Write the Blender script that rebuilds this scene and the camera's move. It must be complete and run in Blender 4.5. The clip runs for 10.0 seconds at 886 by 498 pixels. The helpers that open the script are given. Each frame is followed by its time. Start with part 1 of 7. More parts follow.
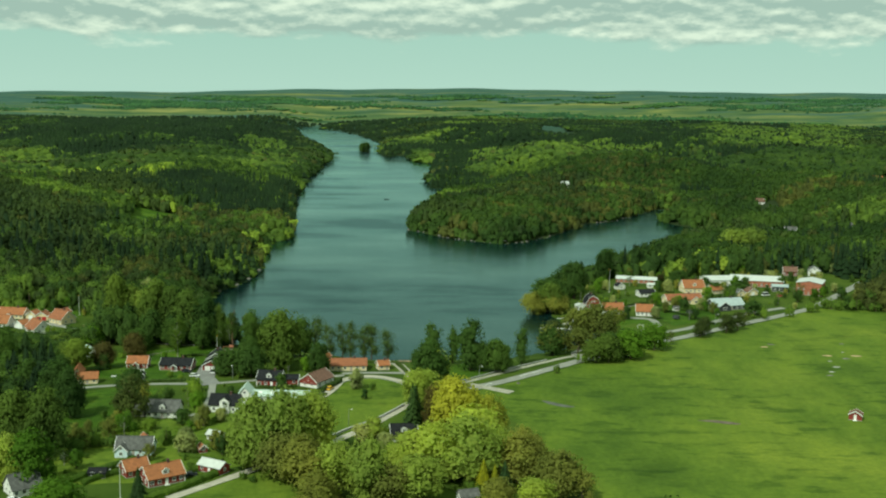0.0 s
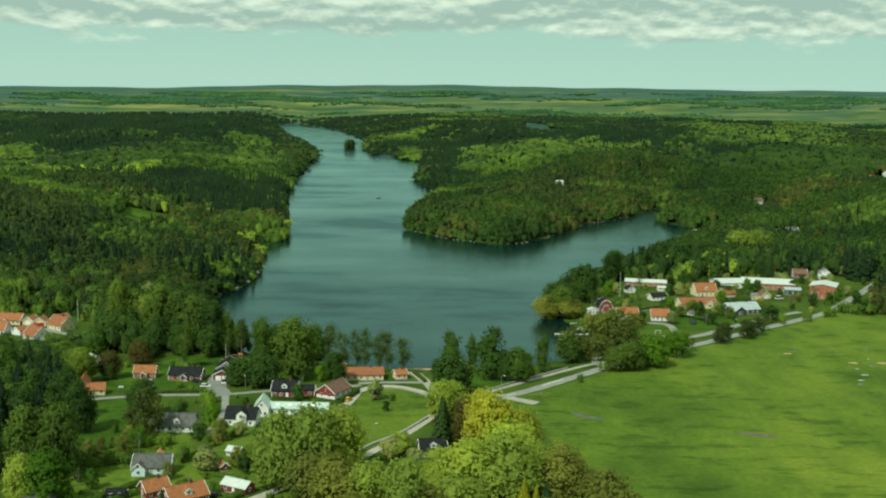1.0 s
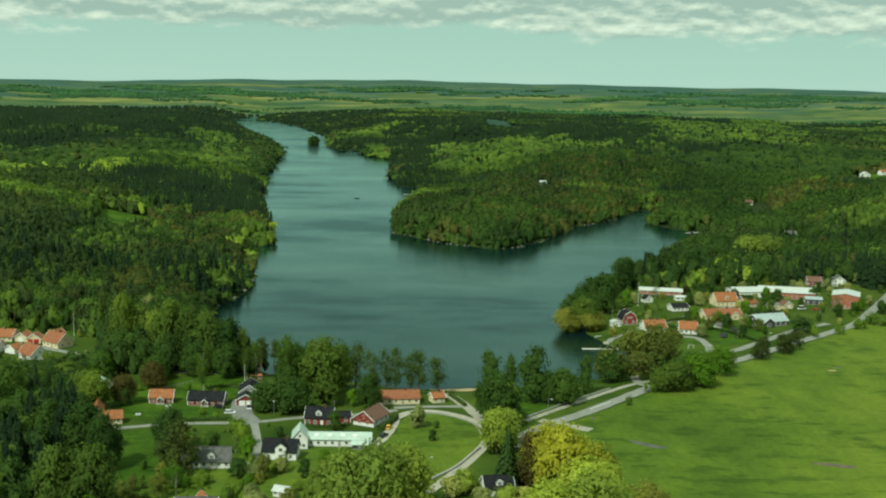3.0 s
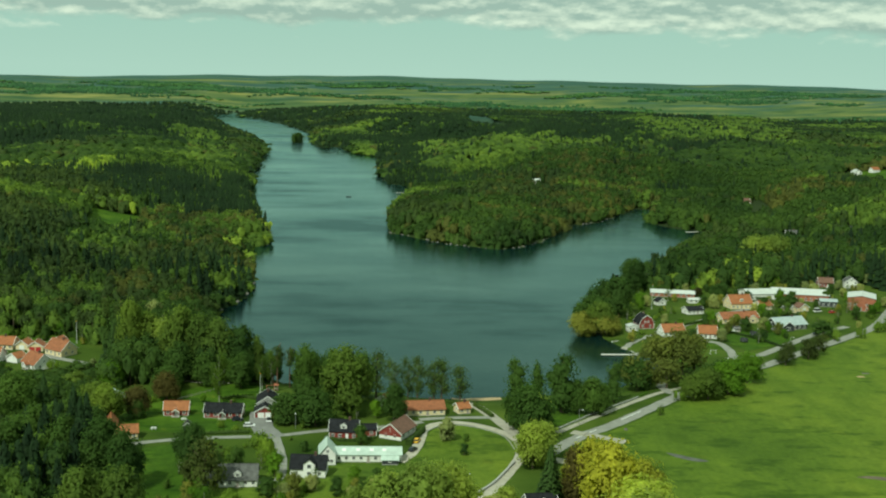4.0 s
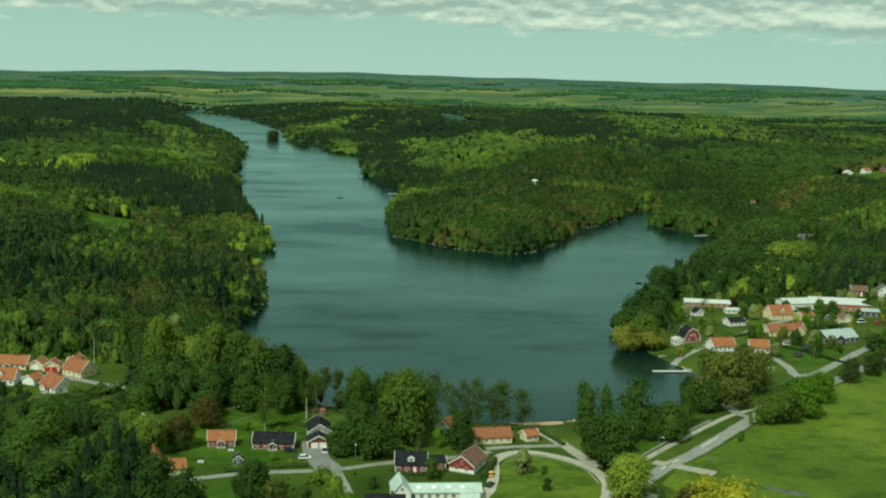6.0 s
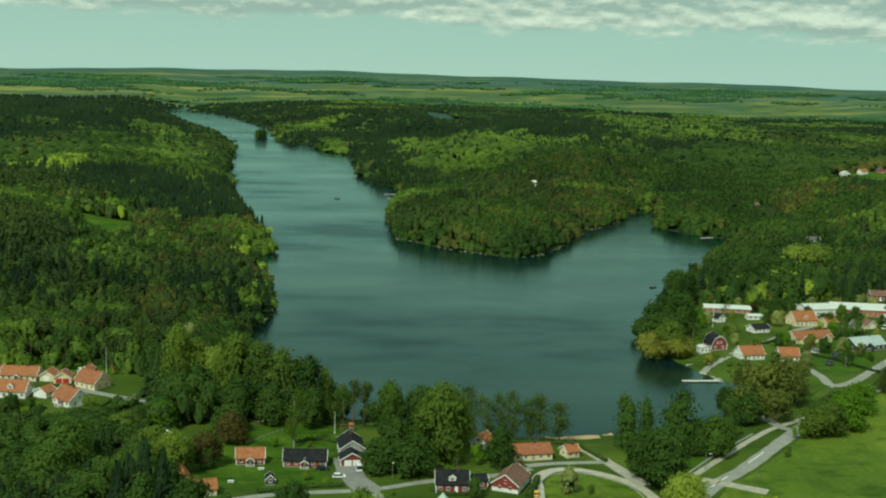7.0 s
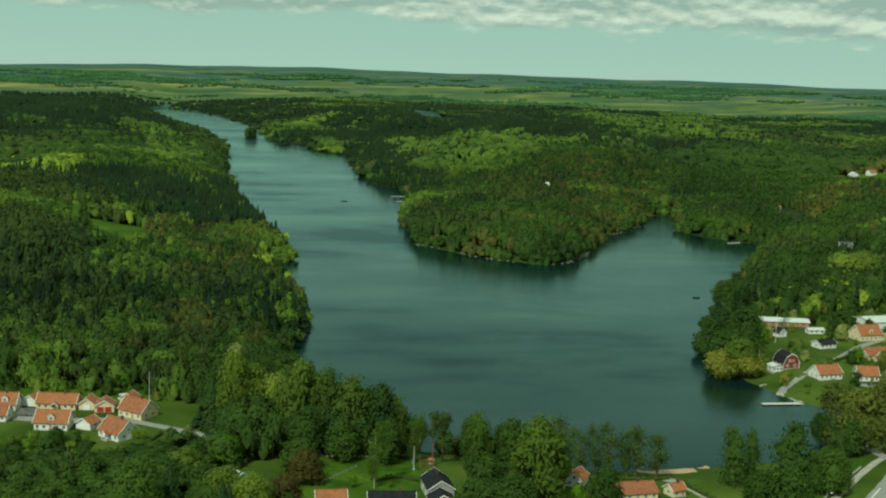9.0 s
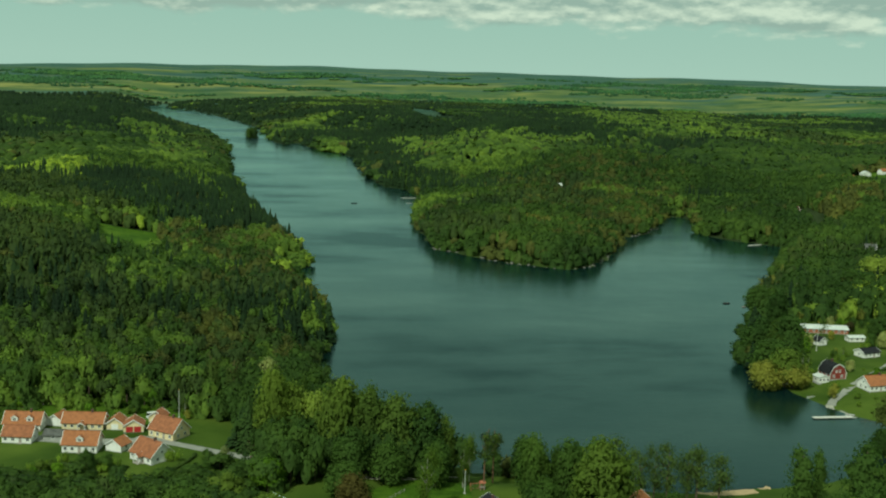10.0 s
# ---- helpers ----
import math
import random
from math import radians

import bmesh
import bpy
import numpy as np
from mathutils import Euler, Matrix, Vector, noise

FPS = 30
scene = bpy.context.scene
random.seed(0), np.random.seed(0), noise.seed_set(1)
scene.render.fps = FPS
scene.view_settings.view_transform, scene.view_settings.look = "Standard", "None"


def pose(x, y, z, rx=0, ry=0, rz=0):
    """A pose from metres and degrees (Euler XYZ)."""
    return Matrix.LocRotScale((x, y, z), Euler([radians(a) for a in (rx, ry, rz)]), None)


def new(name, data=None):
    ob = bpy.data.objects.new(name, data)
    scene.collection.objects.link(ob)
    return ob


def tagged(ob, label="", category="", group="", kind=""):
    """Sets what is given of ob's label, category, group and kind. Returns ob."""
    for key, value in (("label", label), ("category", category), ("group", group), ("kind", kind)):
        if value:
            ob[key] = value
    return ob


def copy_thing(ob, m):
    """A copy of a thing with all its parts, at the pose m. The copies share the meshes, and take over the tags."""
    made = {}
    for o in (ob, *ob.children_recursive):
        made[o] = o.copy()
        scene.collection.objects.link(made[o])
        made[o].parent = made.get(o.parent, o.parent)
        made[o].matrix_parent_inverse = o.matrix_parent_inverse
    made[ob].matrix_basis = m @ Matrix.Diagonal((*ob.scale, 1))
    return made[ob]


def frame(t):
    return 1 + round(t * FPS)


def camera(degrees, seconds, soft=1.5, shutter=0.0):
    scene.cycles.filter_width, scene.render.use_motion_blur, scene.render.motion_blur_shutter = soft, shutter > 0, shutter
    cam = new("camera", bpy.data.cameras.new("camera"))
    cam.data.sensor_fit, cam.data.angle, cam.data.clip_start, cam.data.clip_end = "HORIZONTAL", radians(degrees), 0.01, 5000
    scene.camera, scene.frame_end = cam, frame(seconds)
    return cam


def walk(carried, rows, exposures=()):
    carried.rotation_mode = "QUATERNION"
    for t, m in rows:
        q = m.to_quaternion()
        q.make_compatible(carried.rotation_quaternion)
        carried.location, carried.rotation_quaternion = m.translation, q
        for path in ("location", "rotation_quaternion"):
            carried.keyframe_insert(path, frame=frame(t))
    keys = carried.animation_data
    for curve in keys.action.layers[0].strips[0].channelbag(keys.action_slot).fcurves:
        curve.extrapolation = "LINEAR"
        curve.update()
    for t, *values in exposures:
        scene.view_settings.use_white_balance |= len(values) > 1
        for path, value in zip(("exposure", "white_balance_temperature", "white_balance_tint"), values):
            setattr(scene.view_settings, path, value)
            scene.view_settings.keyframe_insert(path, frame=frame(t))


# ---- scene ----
EXPOSURES = [(0.0, 0.0, 6330, -13), (4.0, -0.07, 6330, -14), (7.0, -0.18, 6330, -15), (10.0, -0.26, 6330, -15)]
cam = camera(41.52, 10.0, 2.1)
ROWS = [
    (0, 0.00, 0.00, 135.00, 0.40, -7.95, -0.75),
    (0.5, -9.74, 9.73, 135.54, -0.14, -8.03, -0.84),
    (1, -19.67, 19.18, 136.01, -0.76, -8.12, -0.94),
    (1.5, -29.55, 28.46, 136.60, -1.43, -8.17, -1.05),
    (2, -39.32, 37.78, 137.29, -2.11, -8.20, -1.16),
    (2.5, -48.97, 46.97, 137.84, -2.75, -8.25, -1.29),
    (4, -78.02, 75.97, 139.02, -4.62, -8.51, -1.45),
    (4.5, -87.45, 85.84, 139.02, -5.18, -8.55, -1.55),
    (5, -96.92, 96.05, 139.14, -5.71, -8.54, -1.64),
    (5.5, -106.04, 106.20, 139.13, -6.19, -8.58, -1.70),
    (7, -133.81, 137.60, 139.11, -7.69, -8.66, -1.96),
    (7.5, -142.31, 148.04, 139.17, -8.17, -8.66, -2.08),
    (8, -151.06, 158.66, 139.28, -8.58, -8.68, -2.16),
    (8.5, -159.73, 169.39, 139.44, -8.86, -8.73, -2.19),
    (9, -168.30, 180.63, 139.84, -9.04, -8.78, -2.13),
    (9.5, -176.11, 192.04, 140.28, -9.22, -8.83, -2.05),
    (10, -183.88, 203.78, 140.81, -9.41, -8.87, -1.96),
]
walk(cam, [(t, pose(x, y, z, 90 + pitch, roll, yaw)) for t, x, y, z, yaw, pitch, roll in ROWS], EXPOSURES)

# ---- sun and sky ----
SUN_AZ, SUN_EL = 215.0, 48.0      # degrees clockwise from +y, and above the horizon
sun_data = bpy.data.lights.new("sun", "SUN")
sun_data.energy, sun_data.angle, sun_data.color = 4.0, radians(0.8), (1.0, 0.95, 0.86)
sun = new("sun", sun_data)
az, el = radians(SUN_AZ), radians(SUN_EL)
to_sun = Vector((math.sin(az) * math.cos(el), math.cos(az) * math.cos(el), math.sin(el)))
sun.matrix_basis = Matrix.Translation((0, 0, 600)) @ to_sun.to_track_quat("Z", "Y").to_matrix().to_4x4()


def build_sky():
    world = bpy.data.worlds.new("sky")
    scene.world = world
    world.use_nodes = True
    nt = world.node_tree
    nt.nodes.clear()
    N = lambda kind: nt.nodes.new(kind)
    link = nt.links.new

    def math_node(op, a, b=None, clamp=False):
        n = N("ShaderNodeMath")
        n.operation, n.use_clamp = op, clamp
        for i, v in enumerate((a, b)):
            if v is None:
                continue
            if isinstance(v, (int, float)):
                n.inputs[i].default_value = v
            else:
                link(v, n.inputs[i])
        return n.outputs[0]

    sky = N("ShaderNodeTexSky")
    sky.sky_type, sky.sun_disc = "NISHITA", False
    sky.sun_elevation, sky.sun_rotation = el, az
    sky.altitude, sky.air_density, sky.dust_density, sky.ozone_density = 100, 1.0, 1.6, 1.0
    clear = N("ShaderNodeMixRGB")
    link(sky.outputs[0], clear.inputs[1])
    clear.inputs[2].default_value = (5.5, 7.8, 7.05, 1)
    coord = N("ShaderNodeTexCoord")
    sep = N("ShaderNodeSeparateXYZ")
    link(coord.outputs["Generated"], sep.inputs[0])
    # pale haze low down, deeper blue higher up
    haze = N("ShaderNodeMapRange")
    haze.inputs["From Min"].default_value, haze.inputs["From Max"].default_value = 0.03, 0.40
    haze.inputs["To Min"].default_value, haze.inputs["To Max"].default_value = 0.90, 0.62
    link(sep.outputs[2], haze.inputs["Value"])
    link(haze.outputs[0], clear.inputs[0])

    low = N("ShaderNodeMapRange")
    low.inputs["From Min"].default_value, low.inputs["From Max"].default_value = 0.0, 0.055
    low.inputs["To Min"].default_value, low.inputs["To Max"].default_value = 0.75, 0.0
    link(sep.outputs[2], low.inputs["Value"])
    pale = N("ShaderNodeMixRGB")
    pale.inputs[2].default_value = (6.6, 8.4, 7.6, 1)
    link(low.outputs[0], pale.inputs[0])
    link(clear.outputs[0], pale.inputs[1])

    def clouds(scale, offset, detail):
        m = N("ShaderNodeMapping")
        m.inputs["Location"].default_value = offset
        m.inputs["Scale"].default_value = scale
        link(coord.outputs["Generated"], m.inputs["Vector"])
        n = N("ShaderNodeTexNoise")
        n.inputs["Scale"].default_value, n.inputs["Detail"].default_value = 1.0, detail
        n.inputs["Roughness"].default_value = 0.6
        link(m.outputs[0], n.inputs["Vector"])
        return n.outputs[0]

    def banks(up):
        wide = clouds((7, 7, 30), (3.1, 1.7, 0.6 + up * 0.6), 3)
        heads = clouds((19, 19, 50), (5.2, 0.4, 0.2 + up), 5)
        return math_node("ADD", math_node("MULTIPLY", wide, 0.52), math_node("MULTIPLY", heads, 0.48))

    thick, above = banks(0.0), banks(0.26)
    lit = math_node("ADD", math_node("SUBTRACT", thick, above), 0.035)
    # flat cloud bases begin a little over the horizon
    cover = math_node("MULTIPLY_ADD", sep.outputs[2], 13.0)
    cover.node.inputs[2].default_value = -0.50
    cover = math_node("MINIMUM", cover, 0.17)
    amount = math_node("ADD", thick, cover)
    ramp = N("ShaderNodeValToRGB")
    ramp.color_ramp.elements[0].position, ramp.color_ramp.elements[1].position = 0.46, 0.57
    link(amount, ramp.inputs[0])
    shade = N("ShaderNodeValToRGB")
    shade.color_ramp.elements[0].position, shade.color_ramp.elements[0].color = 0.0, (5.1, 6.3, 5.8, 1)
    shade.color_ramp.elements[1].position, shade.color_ramp.elements[1].color = 0.12, (10.1, 10.6, 9.2, 1)
    link(lit, shade.inputs[0])
    mix = N("ShaderNodeMixRGB")
    link(ramp.outputs[0], mix.inputs[0])
    link(pale.outputs[0], mix.inputs[1])
    link(shade.outputs[0], mix.inputs[2])
    back = N("ShaderNodeBackground")
    back.inputs["Strength"].default_value = 0.082
    link(mix.outputs[0], back.inputs["Color"])
    out = N("ShaderNodeOutputWorld")
    link(back.outputs[0], out.inputs[0])


build_sky()

# ---- materials ----
def nodes_of(name):
    m = bpy.data.materials.new(name)
    m.use_nodes = True
    nt = m.node_tree
    return m, nt, nt.nodes["Principled BSDF"]


def noise_at(nt, scale, detail=3.0, stretch=(1, 1, 1), kind="Position", rough=0.55):
    geo = nt.nodes.new("ShaderNodeNewGeometry") if kind == "Position" else nt.nodes.new("ShaderNodeTexCoord")
    mp = nt.nodes.new("ShaderNodeMapping")
    mp.inputs["Scale"].default_value = stretch
    nt.links.new(geo.outputs[kind], mp.inputs["Vector"])
    n = nt.nodes.new("ShaderNodeTexNoise")
    n.inputs["Scale"].default_value, n.inputs["Detail"].default_value, n.inputs["Roughness"].default_value = scale, detail, rough
    nt.links.new(mp.outputs[0], n.inputs["Vector"])
    return n.outputs[0]


def ramp_of(nt, source, stops):
    r = nt.nodes.new("ShaderNodeValToRGB")
    els = r.color_ramp.elements
    while len(els) < len(stops):
        els.new(0.5)
    for e, (p, c) in zip(els, stops):
        e.position, e.color = p, (*c, 1) if len(c) == 3 else c
    nt.links.new(source, r.inputs[0])
    return r.outputs[0]


def mix_of(nt, kind, fac, a, b):
    m = nt.nodes.new("ShaderNodeMixRGB")
    m.blend_type = kind
    for i, v in enumerate((fac, a, b)):
        if isinstance(v, (int, float)):
            m.inputs[i].default_value = v
        elif isinstance(v, tuple):
            m.inputs[i].default_value = (*v, 1)
        else:
            nt.links.new(v, m.inputs[i])
    return m.outputs[0]


def bump_of(nt, bsdf, height, strength, distance):
    b = nt.nodes.new("ShaderNodeBump")
    b.inputs["Strength"].default_value, b.inputs["Distance"].default_value = strength, distance
    nt.links.new(height, b.inputs["Height"])
    nt.links.new(b.outputs[0], bsdf.inputs["Normal"])


def painted(name, colour, rough=0.7, wear=0.18, scale=1.4, metal=0.0, spec=0.4):
    """A plain coat with grain and stains at two scales."""
    m, nt, b = nodes_of(name)
    dark = tuple(c * (1 - wear * 1.6) for c in colour)
    lite = tuple(min(1, c * (1 + wear)) for c in colour)
    big = ramp_of(nt, noise_at(nt, scale, 4), [(0.3, dark), (0.7, lite)])
    fine = ramp_of(nt, noise_at(nt, scale * 9, 2), [(0.3, (0.86, 0.86, 0.86)), (0.7, (1, 1, 1))])
    nt.links.new(mix_of(nt, "MULTIPLY", 1.0, big, fine), b.inputs["Base Color"])
    b.inputs["Roughness"].default_value, b.inputs["Metallic"].default_value = rough, metal
    b.inputs["Specular IOR Level"].default_value = spec
    bump_of(nt, b, noise_at(nt, scale * 14, 2), 0.3, 0.02)
    return m


def leaves(name, dark, mid, light, scale=0.35, thin=0.60, per_object=True):
    """Foliage: clumps lighter and darker, each tree a little different, some light through the leaves."""
    dark, mid, light = (tuple(v * k for v, k in zip(c, (1.0, 1.1, 0.6) if per_object else (0.94, 1.12, 0.86))) for c in (dark, mid, light))
    m, nt, b = nodes_of(name)
    col = ramp_of(nt, noise_at(nt, scale, 4, rough=0.7), [(0.28, dark), (0.5, mid), (0.72, light)])
    if per_object:
        rnd = nt.nodes.new("ShaderNodeObjectInfo").outputs["Random"]
    else:
        v = nt.nodes.new("ShaderNodeTexVoronoi")
        v.inputs["Scale"].default_value = 0.11
        nt.links.new(nt.nodes.new("ShaderNodeNewGeometry").outputs["Position"], v.inputs["Vector"])
        sp = nt.nodes.new("ShaderNodeSeparateColor")
        nt.links.new(v.outputs["Color"], sp.inputs[0])
        rnd = sp.outputs[0]
    twig = ramp_of(nt, noise_at(nt, 1.3 if per_object else 0.75, 4, (1, 1, 0.7), rough=0.75), [(0.34, (0.78, 0.80, 0.80) if per_object else (0.80, 0.83, 0.83)), (0.5, (1, 1, 1)), (0.68, (1.22, 1.18, 1.08) if per_object else (1.20, 1.17, 1.08))])
    col = mix_of(nt, "MULTIPLY", 1.0, col, twig)
    tone = ramp_of(nt, rnd, [(0.0, (0.76, 0.80, 0.80)), (0.5, (1, 1, 1)), (1.0, (1.24, 1.18, 1.04))])
    col = mix_of(nt, "MULTIPLY", 1.0, col, tone)
    stand = ramp_of(nt, noise_at(nt, 0.012, 3), [(0.34, (0.62, 0.68, 0.72)), (0.66, (1.32, 1.25, 1.06))])
    col = mix_of(nt, "MULTIPLY", 1.0, col, stand)
    nt.links.new(col, b.inputs["Base Color"])
    b.inputs["Roughness"].default_value = 0.75
    b.inputs["Specular IOR Level"].default_value = 0.15
    bump_of(nt, b, noise_at(nt, 0.9, 4, rough=0.7), 0.4, 0.5)
    tr = nt.nodes.new("ShaderNodeBsdfTranslucent")
    nt.links.new(col, tr.inputs["Color"])
    mx = nt.nodes.new("ShaderNodeMixShader")
    mx.inputs[0].default_value = thin
    nt.links.new(b.outputs[0], mx.inputs[1])
    nt.links.new(tr.outputs[0], mx.inputs[2])
    nt.links.new(mx.outputs[0], nt.nodes["Material Output"].inputs["Surface"])
    return m


def grass(name, a, b_, c, patch=0.03, streak=(1, 1, 1), flowers=0.0):
    a, b_, c = (tuple(v * k for v, k in zip(q, (1.12, 1.21, 0.58))) for q in (a, b_, c))
    m, nt, b = nodes_of(name)
    col = ramp_of(nt, noise_at(nt, patch, 5, streak, rough=0.6), [(0.3, a), (0.5, b_), (0.7, c)])
    tuft = ramp_of(nt, noise_at(nt, 0.45, 4, rough=0.75), [(0.3, (0.76, 0.79, 0.76)), (0.7, (1.17, 1.14, 1.08))])
    col = mix_of(nt, "MULTIPLY", 1.0, col, tuft)
    mottle = ramp_of(nt, noise_at(nt, 0.07, 6, (streak[0], streak[1] * 0.6, 1), rough=0.7), [(0.36, (0.80, 0.84, 0.78)), (0.5, (1, 1, 1)), (0.66, (1.15, 1.11, 1.03))])
    col = mix_of(nt, "MULTIPLY", 1.0, col, mottle)
    rough = ramp_of(nt, noise_at(nt, 0.10, 5, (0.55, 1.3, 1), rough=0.6), [(0.54, (1, 1, 1)), (0.64, (0.58, 0.66, 0.62))])
    col = mix_of(nt, "MULTIPLY", 1.0, col, rough)
    if flowers:
        where = ramp_of(nt, noise_at(nt, 0.05, 6, (1, 1.6, 1), rough=0.8), [(0.60, (0, 0, 0)), (0.70, (flowers, flowers, flowers))])
        col = mix_of(nt, "MIX", where, col, (0.30, 0.27, 0.03))
    nt.links.new(col, b.inputs["Base Color"])
    b.inputs["Roughness"].default_value, b.inputs["Specular IOR Level"].default_value = 0.9, 0.1
    bump_of(nt, b, noise_at(nt, 1.1, 5, rough=0.7), 0.6, 0.4)
    return m


def far_ground():
    """Grass by the village, forest floor round it, and a patchwork of fields and woods in the distance, the woods
    tinted with haze.
    """
    m, nt, b = nodes_of("ground_cover")
    near = ramp_of(nt, noise_at(nt, 0.03, 5), [(0.3, (0.028, 0.052, 0.008)), (0.5, (0.050, 0.080, 0.012)), (0.7, (0.080, 0.114, 0.018))])
    # paler blue-green far woods: distance haze put into their base colour
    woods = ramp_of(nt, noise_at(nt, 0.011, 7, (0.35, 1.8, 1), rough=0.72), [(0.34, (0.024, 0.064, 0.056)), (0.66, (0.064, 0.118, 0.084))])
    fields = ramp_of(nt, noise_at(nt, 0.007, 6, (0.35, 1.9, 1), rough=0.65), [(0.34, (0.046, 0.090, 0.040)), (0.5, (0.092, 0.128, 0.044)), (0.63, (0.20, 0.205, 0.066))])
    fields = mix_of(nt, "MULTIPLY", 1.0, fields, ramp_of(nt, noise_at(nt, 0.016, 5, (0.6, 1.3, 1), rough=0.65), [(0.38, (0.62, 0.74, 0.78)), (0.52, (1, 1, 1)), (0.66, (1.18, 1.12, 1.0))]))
    geo = nt.nodes.new("ShaderNodeNewGeometry")
    off = nt.nodes.new("ShaderNodeVectorMath")
    off.inputs[1].default_value = (90, -100, 0)
    nt.links.new(geo.outputs["Position"], off.inputs[0])
    flat = nt.nodes.new("ShaderNodeVectorMath")
    flat.operation = "MULTIPLY"
    flat.inputs[1].default_value = (1, 1, 0)
    nt.links.new(off.outputs[0], flat.inputs[0])
    dist = nt.nodes.new("ShaderNodeVectorMath")
    dist.operation = "LENGTH"
    nt.links.new(flat.outputs[0], dist.inputs[0])
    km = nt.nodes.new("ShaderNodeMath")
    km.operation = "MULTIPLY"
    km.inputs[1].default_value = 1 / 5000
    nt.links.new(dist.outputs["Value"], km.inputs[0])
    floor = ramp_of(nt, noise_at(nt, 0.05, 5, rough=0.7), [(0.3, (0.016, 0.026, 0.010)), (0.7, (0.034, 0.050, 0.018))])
    # with distance the forest floor gives way to the haze-tinted woods
    far_haze = ramp_of(nt, km.outputs[0], [(0.60, (0, 0, 0)), (0.68, (1, 1, 1))])
    woods = mix_of(nt, "MIX", far_haze, floor, woods)
    is_far = ramp_of(nt, km.outputs[0], [(0.17, (0, 0, 0)), (0.20, (1, 1, 1))])
    share = ramp_of(nt, km.outputs[0], [(0.70, (0.0, 0.0, 0.0)), (0.735, (0.54, 0.54, 0.54)), (0.81, (0.50, 0.50, 0.50)), (0.84, (0.36, 0.36, 0.36)), (0.875, (0.40, 0.40, 0.40)), (0.93, (0.34, 0.34, 0.34))])
    patch = noise_at(nt, 0.0075, 7, (0.35, 1.9, 1), rough=0.70)
    s = nt.nodes.new("ShaderNodeMath")
    s.operation = "ADD"
    nt.links.new(share, s.inputs[0])
    nt.links.new(patch, s.inputs[1])
    is_field = ramp_of(nt, s.outputs[0], [(0.90, (0, 0, 0)), (1.02, (1, 1, 1))])
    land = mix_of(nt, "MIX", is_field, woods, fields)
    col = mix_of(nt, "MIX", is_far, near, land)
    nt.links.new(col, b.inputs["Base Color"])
    b.inputs["Roughness"].default_value, b.inputs["Specular IOR Level"].default_value = 0.95, 0.05
    bump_of(nt, b, noise_at(nt, 0.3, 5, rough=0.7), 0.5, 0.6)
    return m


def lake_water():
    """Dark water: the sky mirrored more the flatter one looks, with ruffled and calmer patches."""
    m, nt, b = nodes_of("lake_water")
    wind = noise_at(nt, 0.0075, 6, (0.55, 1.0, 1), rough=0.62)
    wind = mix_of(nt, "MIX", 0.25, wind, noise_at(nt, 0.021, 5, (0.32, 1.0, 1), rough=0.6))
    fine = noise_at(nt, 0.045, 4, (0.7, 1.3, 1), rough=0.6)
    body = ramp_of(nt, noise_at(nt, 0.004, 3), [(0.35, (0.003, 0.0105, 0.010)), (0.65, (0.0045, 0.0145, 0.0135))])
    nt.links.new(body, b.inputs["Base Color"])
    b.inputs["Roughness"].default_value, b.inputs["Specular IOR Level"].default_value = 0.6, 0.0
    gloss = nt.nodes.new("ShaderNodeBsdfGlossy")
    nt.links.new(ramp_of(nt, wind, [(0.38, (0.36, 0.55, 0.56)), (0.46, (0.54, 0.80, 0.79)), (0.62, (0.70, 0.99, 0.95))]), gloss.inputs["Color"])
    nt.links.new(ramp_of(nt, wind, [(0.36, (0.21, 0.21, 0.21)), (0.50, (0.14, 0.14, 0.14)), (0.66, (0.08, 0.08, 0.08))]), gloss.inputs["Roughness"])
    waves = mix_of(nt, "ADD", 1.0, noise_at(nt, 0.35, 4, (0.7, 1.2, 1), rough=0.6), fine)
    bump_of(nt, b, waves, 0.2, 0.5)
    bump = b.inputs["Normal"].links[0].from_socket
    nt.links.new(bump, gloss.inputs["Normal"])
    fres = nt.nodes.new("ShaderNodeFresnel")
    fres.inputs["IOR"].default_value = 1.33
    nt.links.new(bump, fres.inputs["Normal"])
    mx = nt.nodes.new("ShaderNodeMixShader")
    nt.links.new(fres.outputs[0], mx.inputs[0])
    nt.links.new(b.outputs[0], mx.inputs[1])
    nt.links.new(gloss.outputs[0], mx.inputs[2])
    nt.links.new(mx.outputs[0], nt.nodes["Material Output"].inputs["Surface"])
    return m


WATER = lake_water()
GROUND = far_ground()
MEADOW = grass("meadow_grass", (0.040, 0.068, 0.017), (0.080, 0.113, 0.027), (0.138, 0.162, 0.042), 0.011, (1, 0.7, 1), 0.12)
LAWN = grass("lawn_grass", (0.028, 0.058, 0.009), (0.044, 0.080, 0.013), (0.068, 0.108, 0.020), 0.05, (1, 1, 1), 0.2)
ROAD = painted("worn_asphalt", (0.25, 0.25, 0.22), 0.9, 0.12, 0.25)
GRAVEL = painted("pale_gravel", (0.34, 0.32, 0.26), 0.95, 0.15, 0.5)
LANE = painted("pale_lane_gravel", (0.40, 0.37, 0.30), 0.95, 0.12, 0.4)
DRIVE = painted("grey_asphalt", (0.20, 0.20, 0.19), 0.9, 0.12, 0.4)
SAND = painted("beach_sand", (0.40, 0.29, 0.16), 0.95, 0.12, 0.4)
LINE = painted("road_paint", (0.75, 0.75, 0.72), 0.8, 0.1, 2.0)
SOIL = painted("bare_soil", (0.13, 0.105, 0.07), 0.95, 0.25, 0.4)
MUD = painted("wet_mud", (0.095, 0.10, 0.08), 0.8, 0.2, 0.4)
ROCK = painted("shore_rock", (0.15, 0.14, 0.12), 0.9, 0.3, 0.6)
